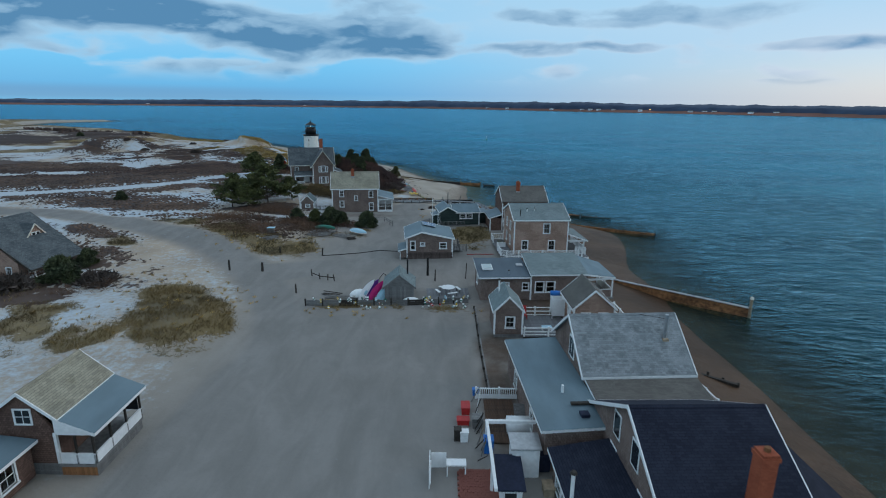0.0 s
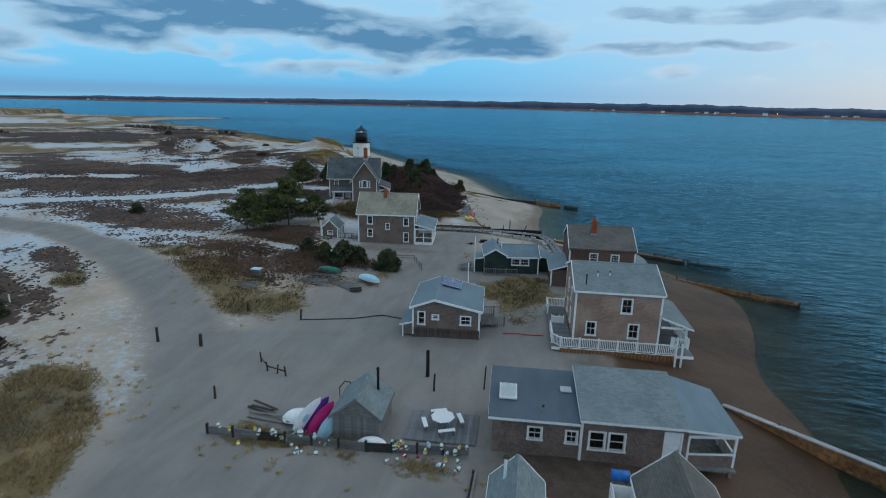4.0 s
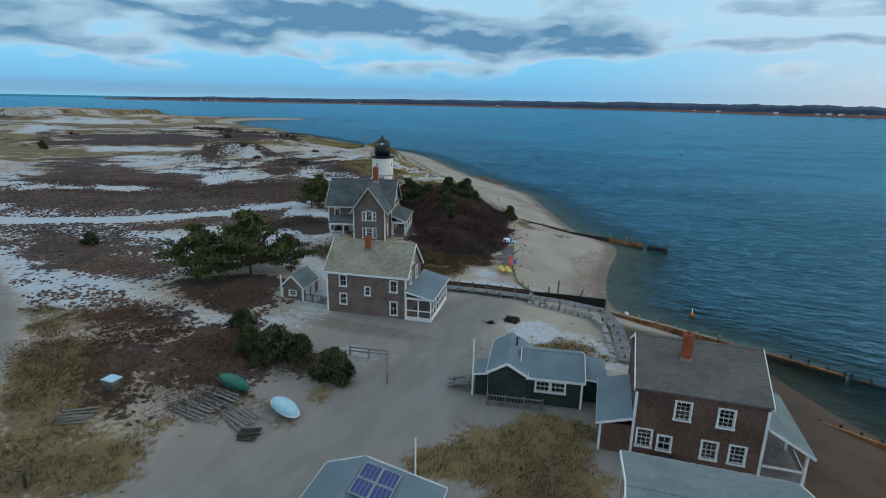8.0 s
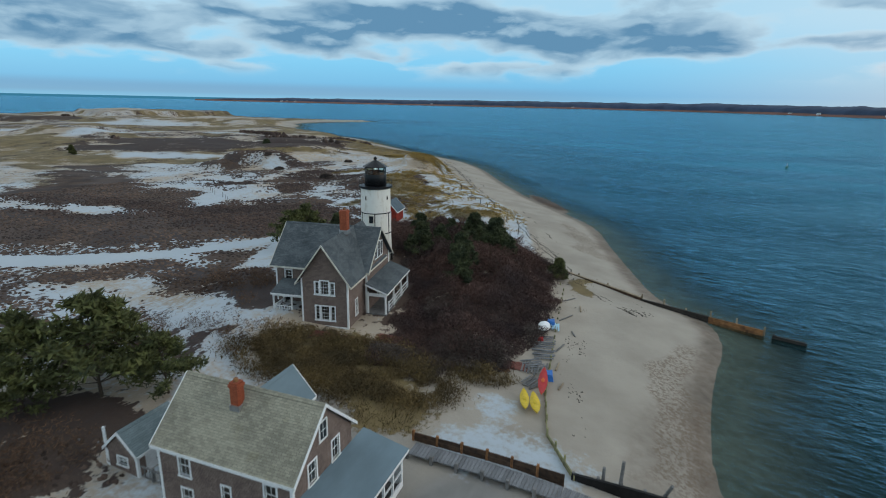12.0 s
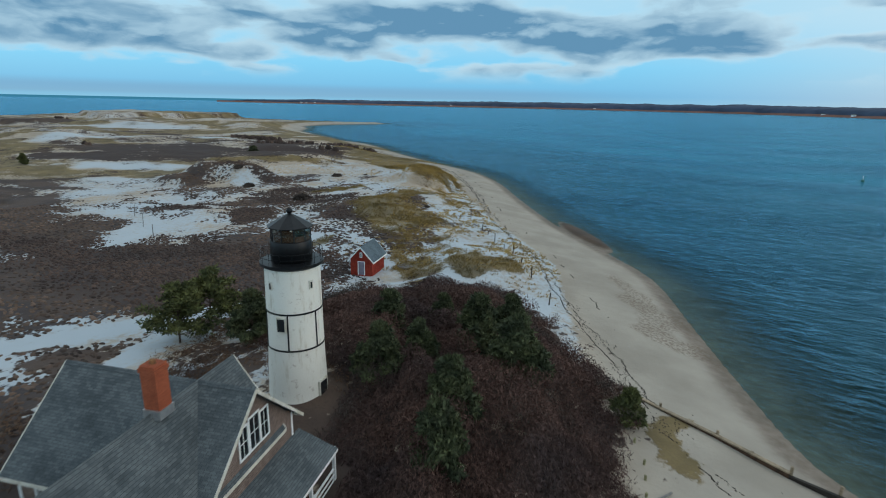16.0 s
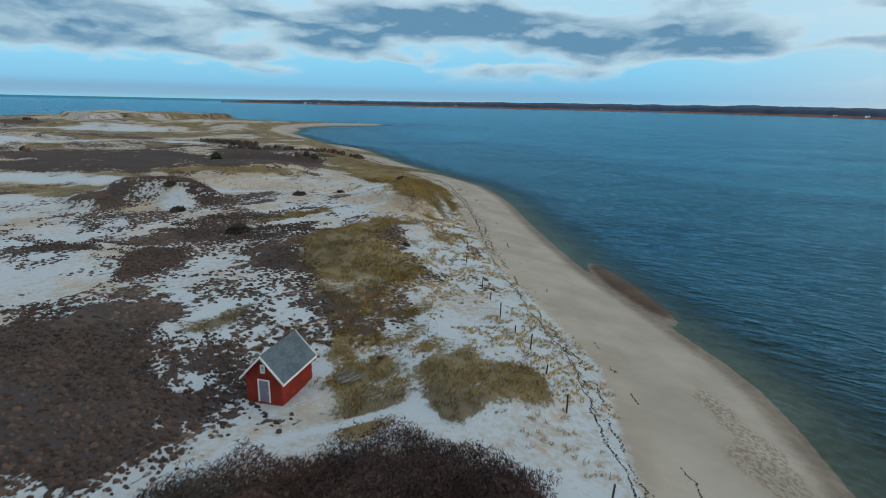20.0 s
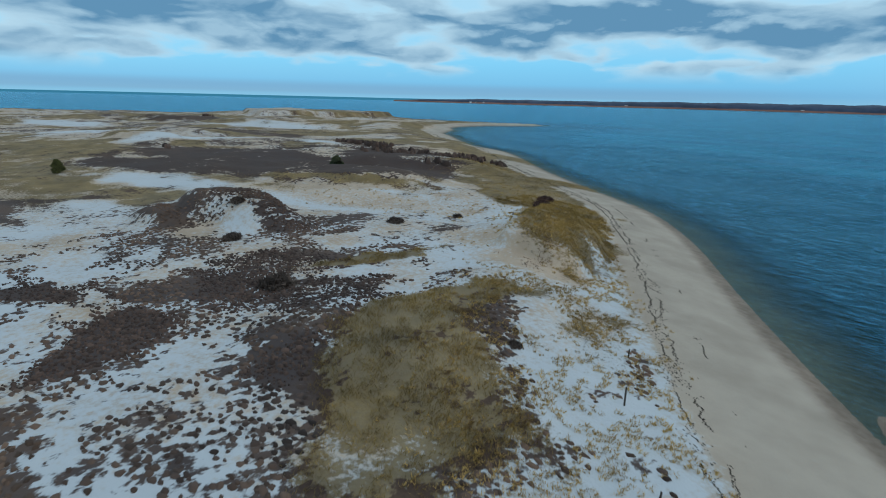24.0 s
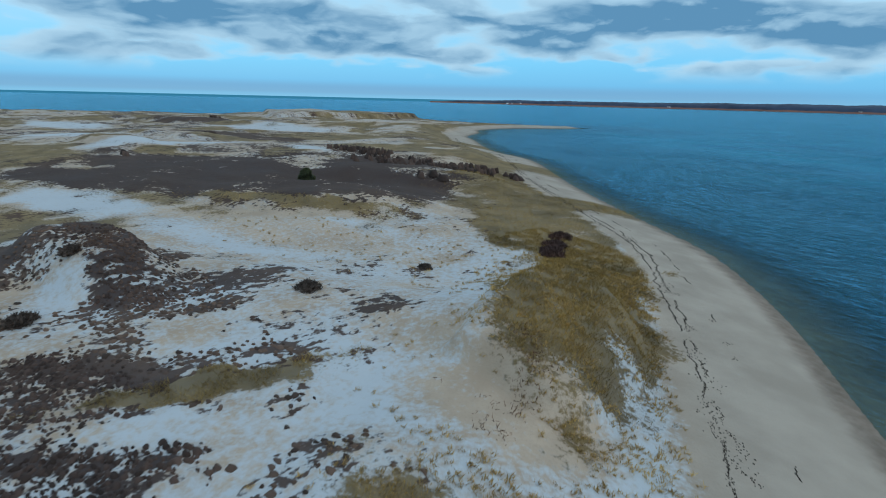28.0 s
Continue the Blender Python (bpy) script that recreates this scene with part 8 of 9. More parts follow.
def dinghy(label, mat, place, turn, length=3.2, beam=1.4, depth=0.5, inner=None, flip=False):
    ob = new("dinghy")
    ob.matrix_world = Matrix.Translation(place) @ Euler([radians(a) for a in turn]).to_matrix().to_4x4()
    PIVOT[ob] = (0, 0, 0)
    tagged(ob, label, "boat", "boats")
    p, f = hull(length, beam, depth, 1.3, 0.1)
    part("hull", Geo().add(p, f), mat, ob, "", True)
    g = Geo()
    ring = [(length / 2 * math.cos(a), beam / 2 * math.sin(a)) for a in [2 * math.pi * k / 24 for k in range(24)]]
    loops = [(1.0, 0.0), (1.0, 0.06), (0.93, 0.06), (0.93, 0.0)]
    g.add([(x * f, y * f, z) for f, z in loops for x, y in ring], [(a * 24 + i, a * 24 + (i + 1) % 24, (a + 1) % 4 * 24 + (i + 1) % 24, (a + 1) % 4 * 24 + i) for a in range(4) for i in range(24)])
    part("gunwale", g, inner or WHITE, ob)
    for x in (-0.6, 0.5):
        part("thwart", Geo().box(x - 0.13, x + 0.13, -beam * 0.42, beam * 0.42, -0.12, -0.08), TANWOOD, ob)
    part("sole", Geo().prism([(x * 0.7, y * 0.7) for x, y in ring], -depth * 0.7, -depth * 0.66), inner or WHITE, ob)
    return ob


PURPLE = material("deep_purple_plastic", (0.10, 0.03, 0.22), 0.4, 0.25, 4.0)
kayak("pale blue and white kayak leaning on the shed", PALEBLUE, (-5.75, 49.35, 2.75), (75, -50, 40), 3.2, 0.95, WHITE)
kayak("magenta kayak leaning on the shed", MAGENTA, (-4.75, 49.2, 2.75), (75, -50, 40), 3.1, 0.9)
kayak("pale blue kayak leaning on the shed", PALEBLUE, (-4.05, 48.85, 2.6), (75, -52, 42), 2.6, 0.9, PALEBLUE)
kayak("deep purple kayak behind the bright ones", PURPLE, (-5.3, 49.6, 2.75), (75, -50, 38), 3.2, 0.9)
dinghy("white upturned dinghy beside the shed", WHITE, (-6.5, 49.8, 2.35), (180, 0, 20), 2.0, 1.3, 0.6)
dinghy("small white pram lying against the fence", WHITE, (-0.9, 48.35, 2.2), (180, 0, 0), 1.9, 0.8, 0.45)
kayak("yellow kayak drawn up on the bank", YELLOW, (-4.9, 116.6, 2.45), (0, 0, 112), 3.0, 0.7)
kayak("yellow kayak drawn up beside its twin", YELLOW, (-4.0, 116.4, 2.5), (0, 0, 114), 3.0, 0.75)
kayak("red and orange kayak on the bank", ORANGE, (-4.4, 119.6, 2.65), (0, -6, 104), 3.8, 0.75, RED)
dinghy("white pram among driftwood on the bank", WHITE, (-7.6, 130.2, 2.75), (180, 0, 100), 2.0, 1.2, 0.4)
dinghy("bottle green upturned boat on old boards", GREEN, (-16.4, 79.4, 2.75), (180, 0, -12), 3.4, 1.3, 0.5, GREEN)
dinghy("pale blue upturned rowing boat on the sand", PALEBLUE, (-11.0, 78.3, 2.5), (180, 4, -22), 3.0, 1.35, 0.45, WHITE)
dinghy("white broken skiff in the grass", WHITE, (-23.6, 72.6, 2.85), (0, 8, 10), 2.6, 1.1, 0.4, GREYWOOD)


def lumber(label, x, y, n, length, turn, mat, seed, spread=1.2, name="lumber_pile"):
    z = ground_z(x, y)
    ob = thing(name, label, "lumber", (x, y, z), turn)
    rng = random.Random(seed)
    for i in range(n):
        o = (i / max(1, n - 1) - 0.5) * spread * 2
        l = length * rng.uniform(0.7, 1.05)
        zz = z + 0.08 + 0.06 * (i % 3) + rng.uniform(0, 0.05)
        a = rng.uniform(-0.12, 0.12)
        part("plank", Geo().beam((x - l / 2, y + o - a, zz), (x + l / 2, y + o + a, zz + rng.uniform(-0.02, 0.06)), 0.16, 0.05), mat, ob)
    return ob


lumber("grey salvaged boards spread on the ground", -16.6, 76.6, 15, 4.2, -10, GREYWOOD, 1, 1.7)
lumber("weathered boards stacked beside the boats", -13.2, 76.4, 7, 2.6, -20, GREYWOOD, 2, 0.8)
lumber("dark slatted pallet lying on sand", -11.6, 75.2, 7, 1.5, 20, DARKWOOD, 3, 0.6)
lumber("jumbled boards and junk in the grass", -22.6, 71.8, 7, 2.4, 30, GREYWOOD, 4, 0.8)
lumber("driftwood heap beside the red hut", -45.4, 170.2, 9, 1.8, 75, GREYWOOD, 5, 0.8)
lumber("bleached planks along the sand bank", -6.0, 122.3, 8, 2.6, 100, GREYWOOD, 6, 1.0)
lumber("reddish boards on the bank", -8.2, 120.6, 3, 1.4, 160, RUSTWOOD, 8, 0.3)
lumber("weathered blue-grey planks laid along the bank", -6.5, 126.6, 17, 2.3, 18, DECKWOOD, 21, 2.3, "plank_platform")
lumber("weathered planks stepping down to the boats", -6.3, 122.9, 7, 1.9, 40, DECKWOOD, 25, 0.9, "plank_platform")
lumber("bleached junk boards behind the seawall", -5.4, 119.9, 6, 1.8, 70, GREYWOOD, 22, 0.6)
lumber("blue-painted boards among the boats", -6.9, 131.6, 5, 1.9, 100, PALEBLUE, 23, 0.4)
for i, (x, y, l, turn) in enumerate([(-5.2, 127.6, 1.9, 80), (-4.4, 124.0, 1.5, 95), (-6.6, 134.8, 2.4, 70), (-5.9, 138.4, 1.7, 105), (-7.8, 140.5, 2.1, 60), (-3.2, 120.8, 1.2, 88), (-4.9, 131.4, 1.1, 120)]):
    z = ground_z(x, y)
    log = thing("driftwood_log", "bleached driftwood log on the pocket beach", "log", (x, y, z), turn, "driftwood")
    part("log_body", Geo().tube((x - l / 2, y, z + 0.06), (x + l / 2, y, z + 0.09), 0.09, 0.06, 8), TANWOOD if i % 2 else GREYWOOD, log, "", True)
for label, x, y, w, d, h, mat in (("blue plastic barrel beside the kayaks", -4.5, 121.6, 0.8, 1.2, 0.6, BLUE), ("blue tarpaulin bundle beyond the planks", -7.5, 132.3, 0.9, 1.0, 0.45, BLUE), ("red cloth bundle on the planks", -7.2, 127.9, 0.6, 0.6, 0.4, RED)):
    z = ground_z(x, y)
    bundle = thing("bundle", label, "bundle", (x, y, z), 20)
    part("bundle_body", Geo().hexa([(x - w / 2, y - d / 2, z - 0.05), (x + w / 2, y - d / 2, z - 0.05), (x + w / 2, y + d / 2, z - 0.05), (x - w / 2, y + d / 2, z - 0.05), (x - w * 0.4, y - d * 0.35, z + h), (x + w * 0.34, y - d * 0.4, z + h * 0.85), (x + w * 0.4, y + d * 0.38, z + h * 0.95), (x - w * 0.32, y + d * 0.4, z + h * 0.8)]), mat, bundle)


def brick_patch(label, x, y, nu, nv, turn):
    """Paving bricks laid flat on the ground in broken bond."""
    ob = thing("brick_paving", label, "paving", (x, y, ground_z(x, y)), turn)
    c, s = math.cos(radians(turn)), math.sin(radians(turn))
    for i in range(nu):
        for j in range(nv):
            u, v = (i - nu / 2) * 0.44 + 0.22 * (j % 2), (j - nv / 2) * 0.23
            z = ground_z(x + u * c - v * s, y + u * s + v * c)
            part("brick", Geo().box(x + u, x + u + 0.42, y + v, y + v + 0.21, z - 0.06, z + 0.09), BRICKPAVE, ob)


brick_patch("red brick strip along the foot of the house", -22.4, 116.4, 12, 4, 18)
brick_patch("red brick landing at the porch steps", -18.7, 118.5, 5, 8, 16)
brick_patch("red brick patch beside the plank platform", -7.6, 121.9, 5, 6, 16)
lumber("driftwood beam lying in the sand", -9.6, 50.8, 3, 2.6, -15, DARKWOOD, 9, 0.3)
lumber("grey ladder lying on the sand", -8.6, 49.9, 2, 3.4, -4, GREYWOOD, 10, 0.25)
box = thing("crate", "pale blue-grey crate among grass", "crate", (-23.6, 75.3, 2.6))
zc = ground_z(-23.6, 75.3)
part("crate_body", Geo().box(-24.1, -23.1, 74.9, 75.7, zc, zc + 0.7), GREYWOOD, box)
part("crate_lid", Geo().box(-24.15, -23.05, 74.85, 75.75, zc + 0.7, zc + 0.76), PALEBLUE, box)

# ---------------------------------------------------------------- the buoy fence by the lot


def buoy_fence():
    fence = thing("fence", "low dark board fence hung with lobster buoys", "fence", (-3, 48, 1.9))
    line = resample([(-11.6, 47.5), (-1.2, 47.9), (5.0, 48.8)], 1.7)
    for (ax, ay), (bx, by) in zip(line[:-1], line[1:]):
        for z in (2.0, 2.22, 2.44):
            part("board", Geo().beam((ax, ay, z), (bx, by, z), 0.05, 0.2), GREYWOOD if int(ax * 3) % 3 else DARKWOOD, fence)
        part("post", Geo().box(ax - 0.07, ax + 0.07, ay - 0.07, ay + 0.07, 1.5, 2.7), DARKWOOD, fence)
    rng = random.Random(11)
    kinds = []
    paints = [("white", WHITE), ("yellow", YELLOW), ("red", RED), ("green", GREEN), ("orange", ORANGE), ("pale blue", PALEBLUE)]
    for word, mat in paints:
        ob = thing("lobster_buoy", f"faded {word} lobster buoy hung on the fence", "buoy", (0, 0, 0), 0, "lobster buoys")
        part("float", Geo().lathe((0, 0, -0.22), [(0.05, 0), (0.11, 0.06), (0.12, 0.28), (0.07, 0.42), (0.03, 0.45)], 9), mat, ob, "", True)
        part("stick", Geo().tube((0, 0, 0.2), (0, 0, 0.42), 0.018, 0.018, 5), GREYWOOD, ob)
        part("stripe", Geo().lathe((0, 0, -0.05), [(0.123, 0), (0.125, 0.02), (0.125, 0.08), (0.12, 0.1)], 9), WHITE if word != "white" else GREEN, ob)
        kinds.append(ob)
    used = set()
    spots = []
    for i in range(58):
        u = rng.random()
        x = rng.choice([rng.uniform(-8.2, -2.2), rng.uniform(0.2, 1.4), rng.uniform(2.0, 5.0)]) if u > 0.12 else rng.uniform(-11, 5)
        y = 47.55 + (x + 11.6) / 16.6 * 1.1 - 0.12
        low = rng.random() < 0.3
        spots.append((x, y - (rng.uniform(0.3, 1.2) if low else rng.uniform(0, 0.1)), 2.0 if low else rng.uniform(2.15, 2.75), rng.uniform(-70, 70) if low else rng.uniform(-22, 22)))
    for i, (x, y, z, tilt) in enumerate(spots):
        k = rng.choices(range(6), (8, 3, 1.5, 2, 0.6, 1))[0]
        m = pose(x, y, z, tilt, tilt * 0.5, rng.uniform(0, 360)) @ Matrix.Scale(rng.uniform(0.75, 1.05), 4)
        if k not in used:
            kinds[k].matrix_world = m
            used.add(k)
        else:
            copy_thing(kinds[k], m)
    for k in range(6):
        if k not in used:
            kinds[k].matrix_world = pose(-9 + k, 47.4, 2.5, 5, 5, 0)
    # picnic corner on a blue-grey platform
    p = thing("platform", "low blue-grey plank platform inside the fence", "platform", (2.8, 51.3, 1.9), 3)
    deck_boards(p, 0.6, 5.2, 49.6, 53.0, 2.05, "y", 0.2)
    t = thing("patio_table", "round pale blue table on the platform", "table", (2.9, 51.4, 2.05))
    part("tabletop", Geo().lathe((2.9, 51.4, 2.72), [(0.75, 0), (0.8, 0.03), (0.75, 0.06)], 8), WHITE, t)
    part("pedestal", Geo().tube((2.9, 51.4, 2.05), (2.9, 51.4, 2.75), 0.08, 0.06, 8), METAL, t)
    for i in range(4):
        a = 2 * math.pi * i / 4 + 0.4
        b = thing("bench", "pale weathered bench beside the round table", "bench", (2.9 + 1.2 * math.cos(a), 51.4 + 1.2 * math.sin(a), 2.05), 0, "benches round the table")
        x, y = 2.9 + 1.2 * math.cos(a), 51.4 + 1.2 * math.sin(a)
        dx, dy = -math.sin(a) * 0.55, math.cos(a) * 0.55
        part("seat", Geo().beam((x - dx, y - dy, 2.48), (x + dx, y + dy, 2.48), 0.28, 0.05), WHITE, b)
        for s in (-0.8, 0.8):
            part("leg", Geo().box(x + dx * s - 0.05, x + dx * s + 0.05, y + dy * s - 0.05, y + dy * s + 0.05, 2.05, 2.46), GREYWOOD, b)
    hoop = thing("drying_rack", "thin bent metal rack standing by the shed", "rack", (-4.2, 52.6, 1.9))
    pts = [(-4.6, 52.4, 1.9), (-4.6, 52.4, 3.4), (-4.2, 52.4, 3.9), (-4.0, 52.9, 3.6), (-4.0, 52.9, 1.9)]
    g = Geo()
    for a, b in zip(pts[:-1], pts[1:]):
        g.tube(a, b, 0.035, 0.035, 6)
    part("frame", g, DARKWOOD, hoop)


buoy_fence()

# ---------------------------------------------------------------- the cluttered yard by the dark-roofed houses


def yard():
    line = [(5.5, 47.2), (5.5, 38), (5.6, 30.3)]
    ob = thing("retaining_wall", "low dark timber wall with pale rail beside the lot", "wall", (5.5, 40, 1.7))
    for (ax, ay), (bx, by) in zip(resample(line, 2.2)[:-1], resample(line, 2.2)[1:]):
        part("board", Geo().beam((ax, ay, 1.85), (bx, by, 1.85), 0.12, 0.4), DARKWOOD, ob)
        part("cap", Geo().beam((ax + 0.14, ay, 2.08), (bx + 0.14, by, 2.08), 0.12, 0.06), GREYWOOD, ob)
        part("post", Geo().box(ax - 0.08, ax + 0.08, ay - 0.08, ay + 0.08, 1.4, 2.2), DARKWOOD, ob)
    gt = thing("fence", "white lattice-topped fence across the yard", "fence", (6.2, 30, 1.9))
    railing(gt, [(4.7, 29.9), (7.9, 29.9)], 1.9, 0.85, 0.14, 1.6)
    part("panel", Geo().box(4.75, 7.85, 29.88, 29.92, 1.95, 2.3), WHITE, gt)
    dk = thing("yard_deck", "dark brown plank deck between fence and house", "deck", (6.4, 27, 1.9))
    deck_boards(dk, 5.2, 7.35, 24.7, 29.7, 2.02, "y", 0.18, RUSTDARK)
    post = thing("post", "thick white corner post of the yard fence", "post", (8.1, 29.9, 1.9))
    part("post_body", Geo().tube((8.0, 29.9, 1.6), (8.0, 29.9, 3.0), 0.22, 0.2, 10), WHITE, post)
    arb = thing("pergola", "white timber pergola frame over the yard", "pergola", (6.6, 24, 1.9))
    posts(arb, [(5.0, 24.4), (8.3, 24.4), (5.0, 20.5)], 1.6, 3.6, 0.16)
    part("beam", Geo().box(4.9, 8.45, 24.3, 24.5, 3.6, 3.78), WHITE, arb)
    part("beam", Geo().box(4.92, 5.08, 18.5, 24.29, 3.6, 3.78), WHITE, arb)
    fr = thing("storage_box", "tall white cabinet standing in the yard", "cabinet", (6.9, 22.4, 1.9))
    part("cabinet_body", Geo().box(6.2, 7.7, 21.7, 23.0, 1.85, 3.7), WHITE, fr)
    part("cabinet_lid", Geo().slab([(6.1, 21.6, 3.78), (7.8, 21.6, 3.78), (7.8, 23.1, 3.84), (6.1, 23.1, 3.84)], 0.07), METAL, fr)
    part("cabinet_door", Geo().box(6.3, 7.6, 21.66, 21.7, 1.95, 3.6), WHITE, fr)
    tank = thing("storage_tank", "rounded white plastic tank lying in the yard", "tank", (7.1, 25.8, 1.9))
    part("tank_body", Geo().tube((6.4, 26.0, 2.45), (7.9, 26.0, 2.45), 0.55, 0.55, 16), WHITE, tank, "", True)
    for x in (6.7, 7.6):
        part("cradle", Geo().box(x - 0.08, x + 0.08, 25.5, 26.5, 1.85, 2.1), GREYWOOD, tank)
    kn = thing("dog_house", "small white hut with black roof in the yard", "hut", (5.9, 20.9, 1.9))
    part("hut_body", Geo().box(5.35, 6.5, 19.6, 21.6, 1.85, 2.9), WHITE, kn)
    part("hut_roof", Geo().slab([(5.2, 19.4, 2.95), (6.65, 19.4, 2.95), (6.65, 21.8, 3.35), (5.2, 21.8, 3.35)], 0.1), NAVY, kn)
    # no hole is cut: a dark panel paints the shade inside the opening
    part("hut_opening", Geo().box(5.6, 6.2, 19.58, 19.6, 2.0, 2.6), DARKROOM, kn)
    ch = thing("folding_lounger", "folded grey lounger propped on the tank", "chair", (7.6, 27.4, 1.9))
    part("seat", Geo().slab([(7.0, 26.9, 2.4), (8.3, 26.9, 2.3), (8.3, 27.6, 2.9), (7.0, 27.6, 3.0)], 0.06), GREYWOOD, ch)
    part("leg", Geo().beam((7.1, 27.5, 1.85), (7.1, 27.2, 2.8), 0.06, 0.06), GREYWOOD, ch)
    part("leg", Geo().beam((8.2, 27.5, 1.85), (8.2, 27.2, 2.7), 0.06, 0.06), GREYWOOD, ch)
    pv = thing("brick_patio", "reddish brick patio under the yard clutter", "patio", (4.5, 21, 1.9))
    rng = random.Random(3)
    first = None
    for i in range(12):
        for j in range(22):
            x, y = 3.2 + i * 0.21 + (j % 2) * 0.1, 17.6 + j * 0.21
            if first is None:
                first = part("paver", Geo().box(x, x + 0.2, y, y + 0.2, 1.9, 2.06), BRICKPAVE, pv)
                fx, fy = x, y
            else:
                repeat(first, (x - fx, y - fy, rng.uniform(-0.012, 0.012)), pv)
    wf = thing("fence", "short white picket fence at the lot edge", "fence", (1.9, 22, 1.9))
    for i in range(9):
        y = 20.7 + i * 0.2
        part("picket", Geo().box(1.65, 1.7, y, y + 0.14, 1.85, 3.1 + 0.05 * (i % 2)), WHITE, wf)
    part("rail", Geo().box(1.7, 1.76, 20.6, 22.5, 2.3, 2.4), WHITE, wf)
    part("picket", Geo().box(1.75, 2.6, 22.45, 22.5, 1.85, 2.9), WHITE, wf)
    tb = thing("table", "white weathered work table in the yard", "table", (3.1, 22, 1.9))
    part("tabletop", Geo().box(2.6, 3.7, 21.7, 22.3, 2.6, 2.66), WHITE, tb)
    posts(tb, [(2.65, 21.75), (3.65, 21.75), (3.65, 22.25), (2.65, 22.25)], 1.85, 2.6, 0.07, WHITE, "leg")
    for label, mat, x, y, w, d, h in [("blue plastic storage bin in the yard", BLUE, 5.1, 24.0, 0.5, 0.6, 0.9), ("blue bin beside the fence corner", BLUE, 4.7, 30.4, 0.4, 0.4, 0.5), ("red plastic fuel crate in the yard", RED, 3.9, 28.3, 0.5, 0.8, 0.5), ("red tarp bundle by the fence", RED, 3.7, 26.9, 0.7, 0.5, 0.35), ("grey wooden crate in the yard", GREYWOOD, 4.6, 26.6, 0.6, 0.6, 0.7), ("dark bin under the pergola", NAVY, 8.1, 22.6, 0.6, 0.9, 1.1), ("white box on the yard edge", WHITE, 3.7, 25.0, 0.45, 0.4, 0.7), ("tan crate beside the lean-to", TANWOOD, 8.0, 20.5, 0.5, 0.7, 0.5), ("dark crate by the yard wall", DARKWOOD, 3.3, 25.1, 0.4, 0.4, 0.8)]:
        ob = thing("storage_bin", label, "bin", (x, y, 1.9))
        part("bin_body", Geo().hexa([(x - w / 2, y - d / 2, 1.85), (x + w / 2, y - d / 2, 1.85), (x + w / 2, y + d / 2, 1.85), (x - w / 2, y + d / 2, 1.85), (x - w * 0.56, y - d * 0.56, 1.9 + h), (x + w * 0.56, y - d * 0.56, 1.9 + h), (x + w * 0.56, y + d * 0.56, 1.9 + h), (x - w * 0.56, y + d * 0.56, 1.9 + h)]), mat, ob)
        part("bin_rim", Geo().box(x - w * 0.6, x + w * 0.6, y - d * 0.6, y + d * 0.6, 1.9 + h, 1.95 + h), mat, ob)
    rng = random.Random(8)
    lump = thing("tool_stack", "oars, poles and tools stacked on the yard fence", "tools", (4.7, 26, 1.9))
    for i in range(14):
        y = rng.uniform(22.5, 29.5)
        part("pole", Geo().tube((4.5 + rng.uniform(-0.2, 0.2), y, 1.9), (4.9, y + rng.uniform(-0.9, 0.9), 2.7 + rng.uniform(0, 0.7)), 0.035, 0.03, 6), rng.choice([GREYWOOD, TANWOOD, WHITE, DARKWOOD]), lump)


yard()

for x, y, mat, label in [(18.2, 115.3, ORANGE, "orange and white mooring buoy on the water"), (11.0, 112.6, WHITE, "small white mooring float near the groin"), (29.8, 352, GREEN, "green channel buoy far out in the bay"), (20.5, 100.5, WHITE, "white float lying on the wet beach")]:
    z = max(0.0, ground_z(x, y))
    big = 2.2 if y > 300 else 1.0
    ob = thing("buoy", label, "buoy", (x, y, z))
    part("float", Geo().lathe((x, y, z - 0.15 * big), [(0.1 * big, 0), (0.26 * big, 0.12 * big), (0.26 * big, 0.32 * big), (0.08 * big, 0.5 * big)], 12), mat, ob, "", True)
    part("mast", Geo().tube((x, y, z + 0.3 * big), (x, y, z + 0.9 * big), 0.04 * big, 0.03 * big, 6), WHITE if mat != WHITE else GREYWOOD, ob)

hose = thing("hose", "red hose lying on sand between two cottages", "hose", (6, 67.4, 2.0))
g = Geo()
run = spline([(5.6, 67.3), (6.8, 67.55), (8.0, 67.5), (9.3, 67.75)], 5)
for (ax, ay), (bx, by) in zip(run[:-1], run[1:]):
    g.tube((ax, ay, ground_z(ax, ay) + 0.05), (bx, by, ground_z(bx, by) + 0.05), 0.05, 0.05, 6)
part("hose_body", g, RED, hose)

# ---------------------------------------------------------------- trees and shrubs


def leaf_cloud(rng, centres, radii, per, size, flat=0.6, stretch=1.0):
    """Small three-cornered sprays scattered in soft balls."""
    n = len(centres) * per
    c = np.repeat(np.asarray(centres), per, 0)
    r = np.repeat(np.asarray(radii), per)
    d = rng.normal(size=(n, 3))
    d /= np.linalg.norm(d, axis=1)[:, None]
    p = c + d * (r * rng.random(n) ** 0.45)[:, None] * np.array([1, 1, flat])
    a = rng.normal(size=(n, 3)) + d * 0.9
    a[:, 2] += 0.35
    a /= np.linalg.norm(a, axis=1)[:, None]
    b = np.cross(a, rng.normal(size=(n, 3)))
    b /= np.linalg.norm(b, axis=1)[:, None]
    s = size * rng.uniform(0.6, 1.4, n)[:, None]
    v = np.stack([p + a * s * stretch, p - a * s * 0.3 + b * s * 0.42, p - a * s * 0.3 - b * s * 0.42], 1).reshape(-1, 3)
    return v, np.arange(3 * n).reshape(-1, 3)


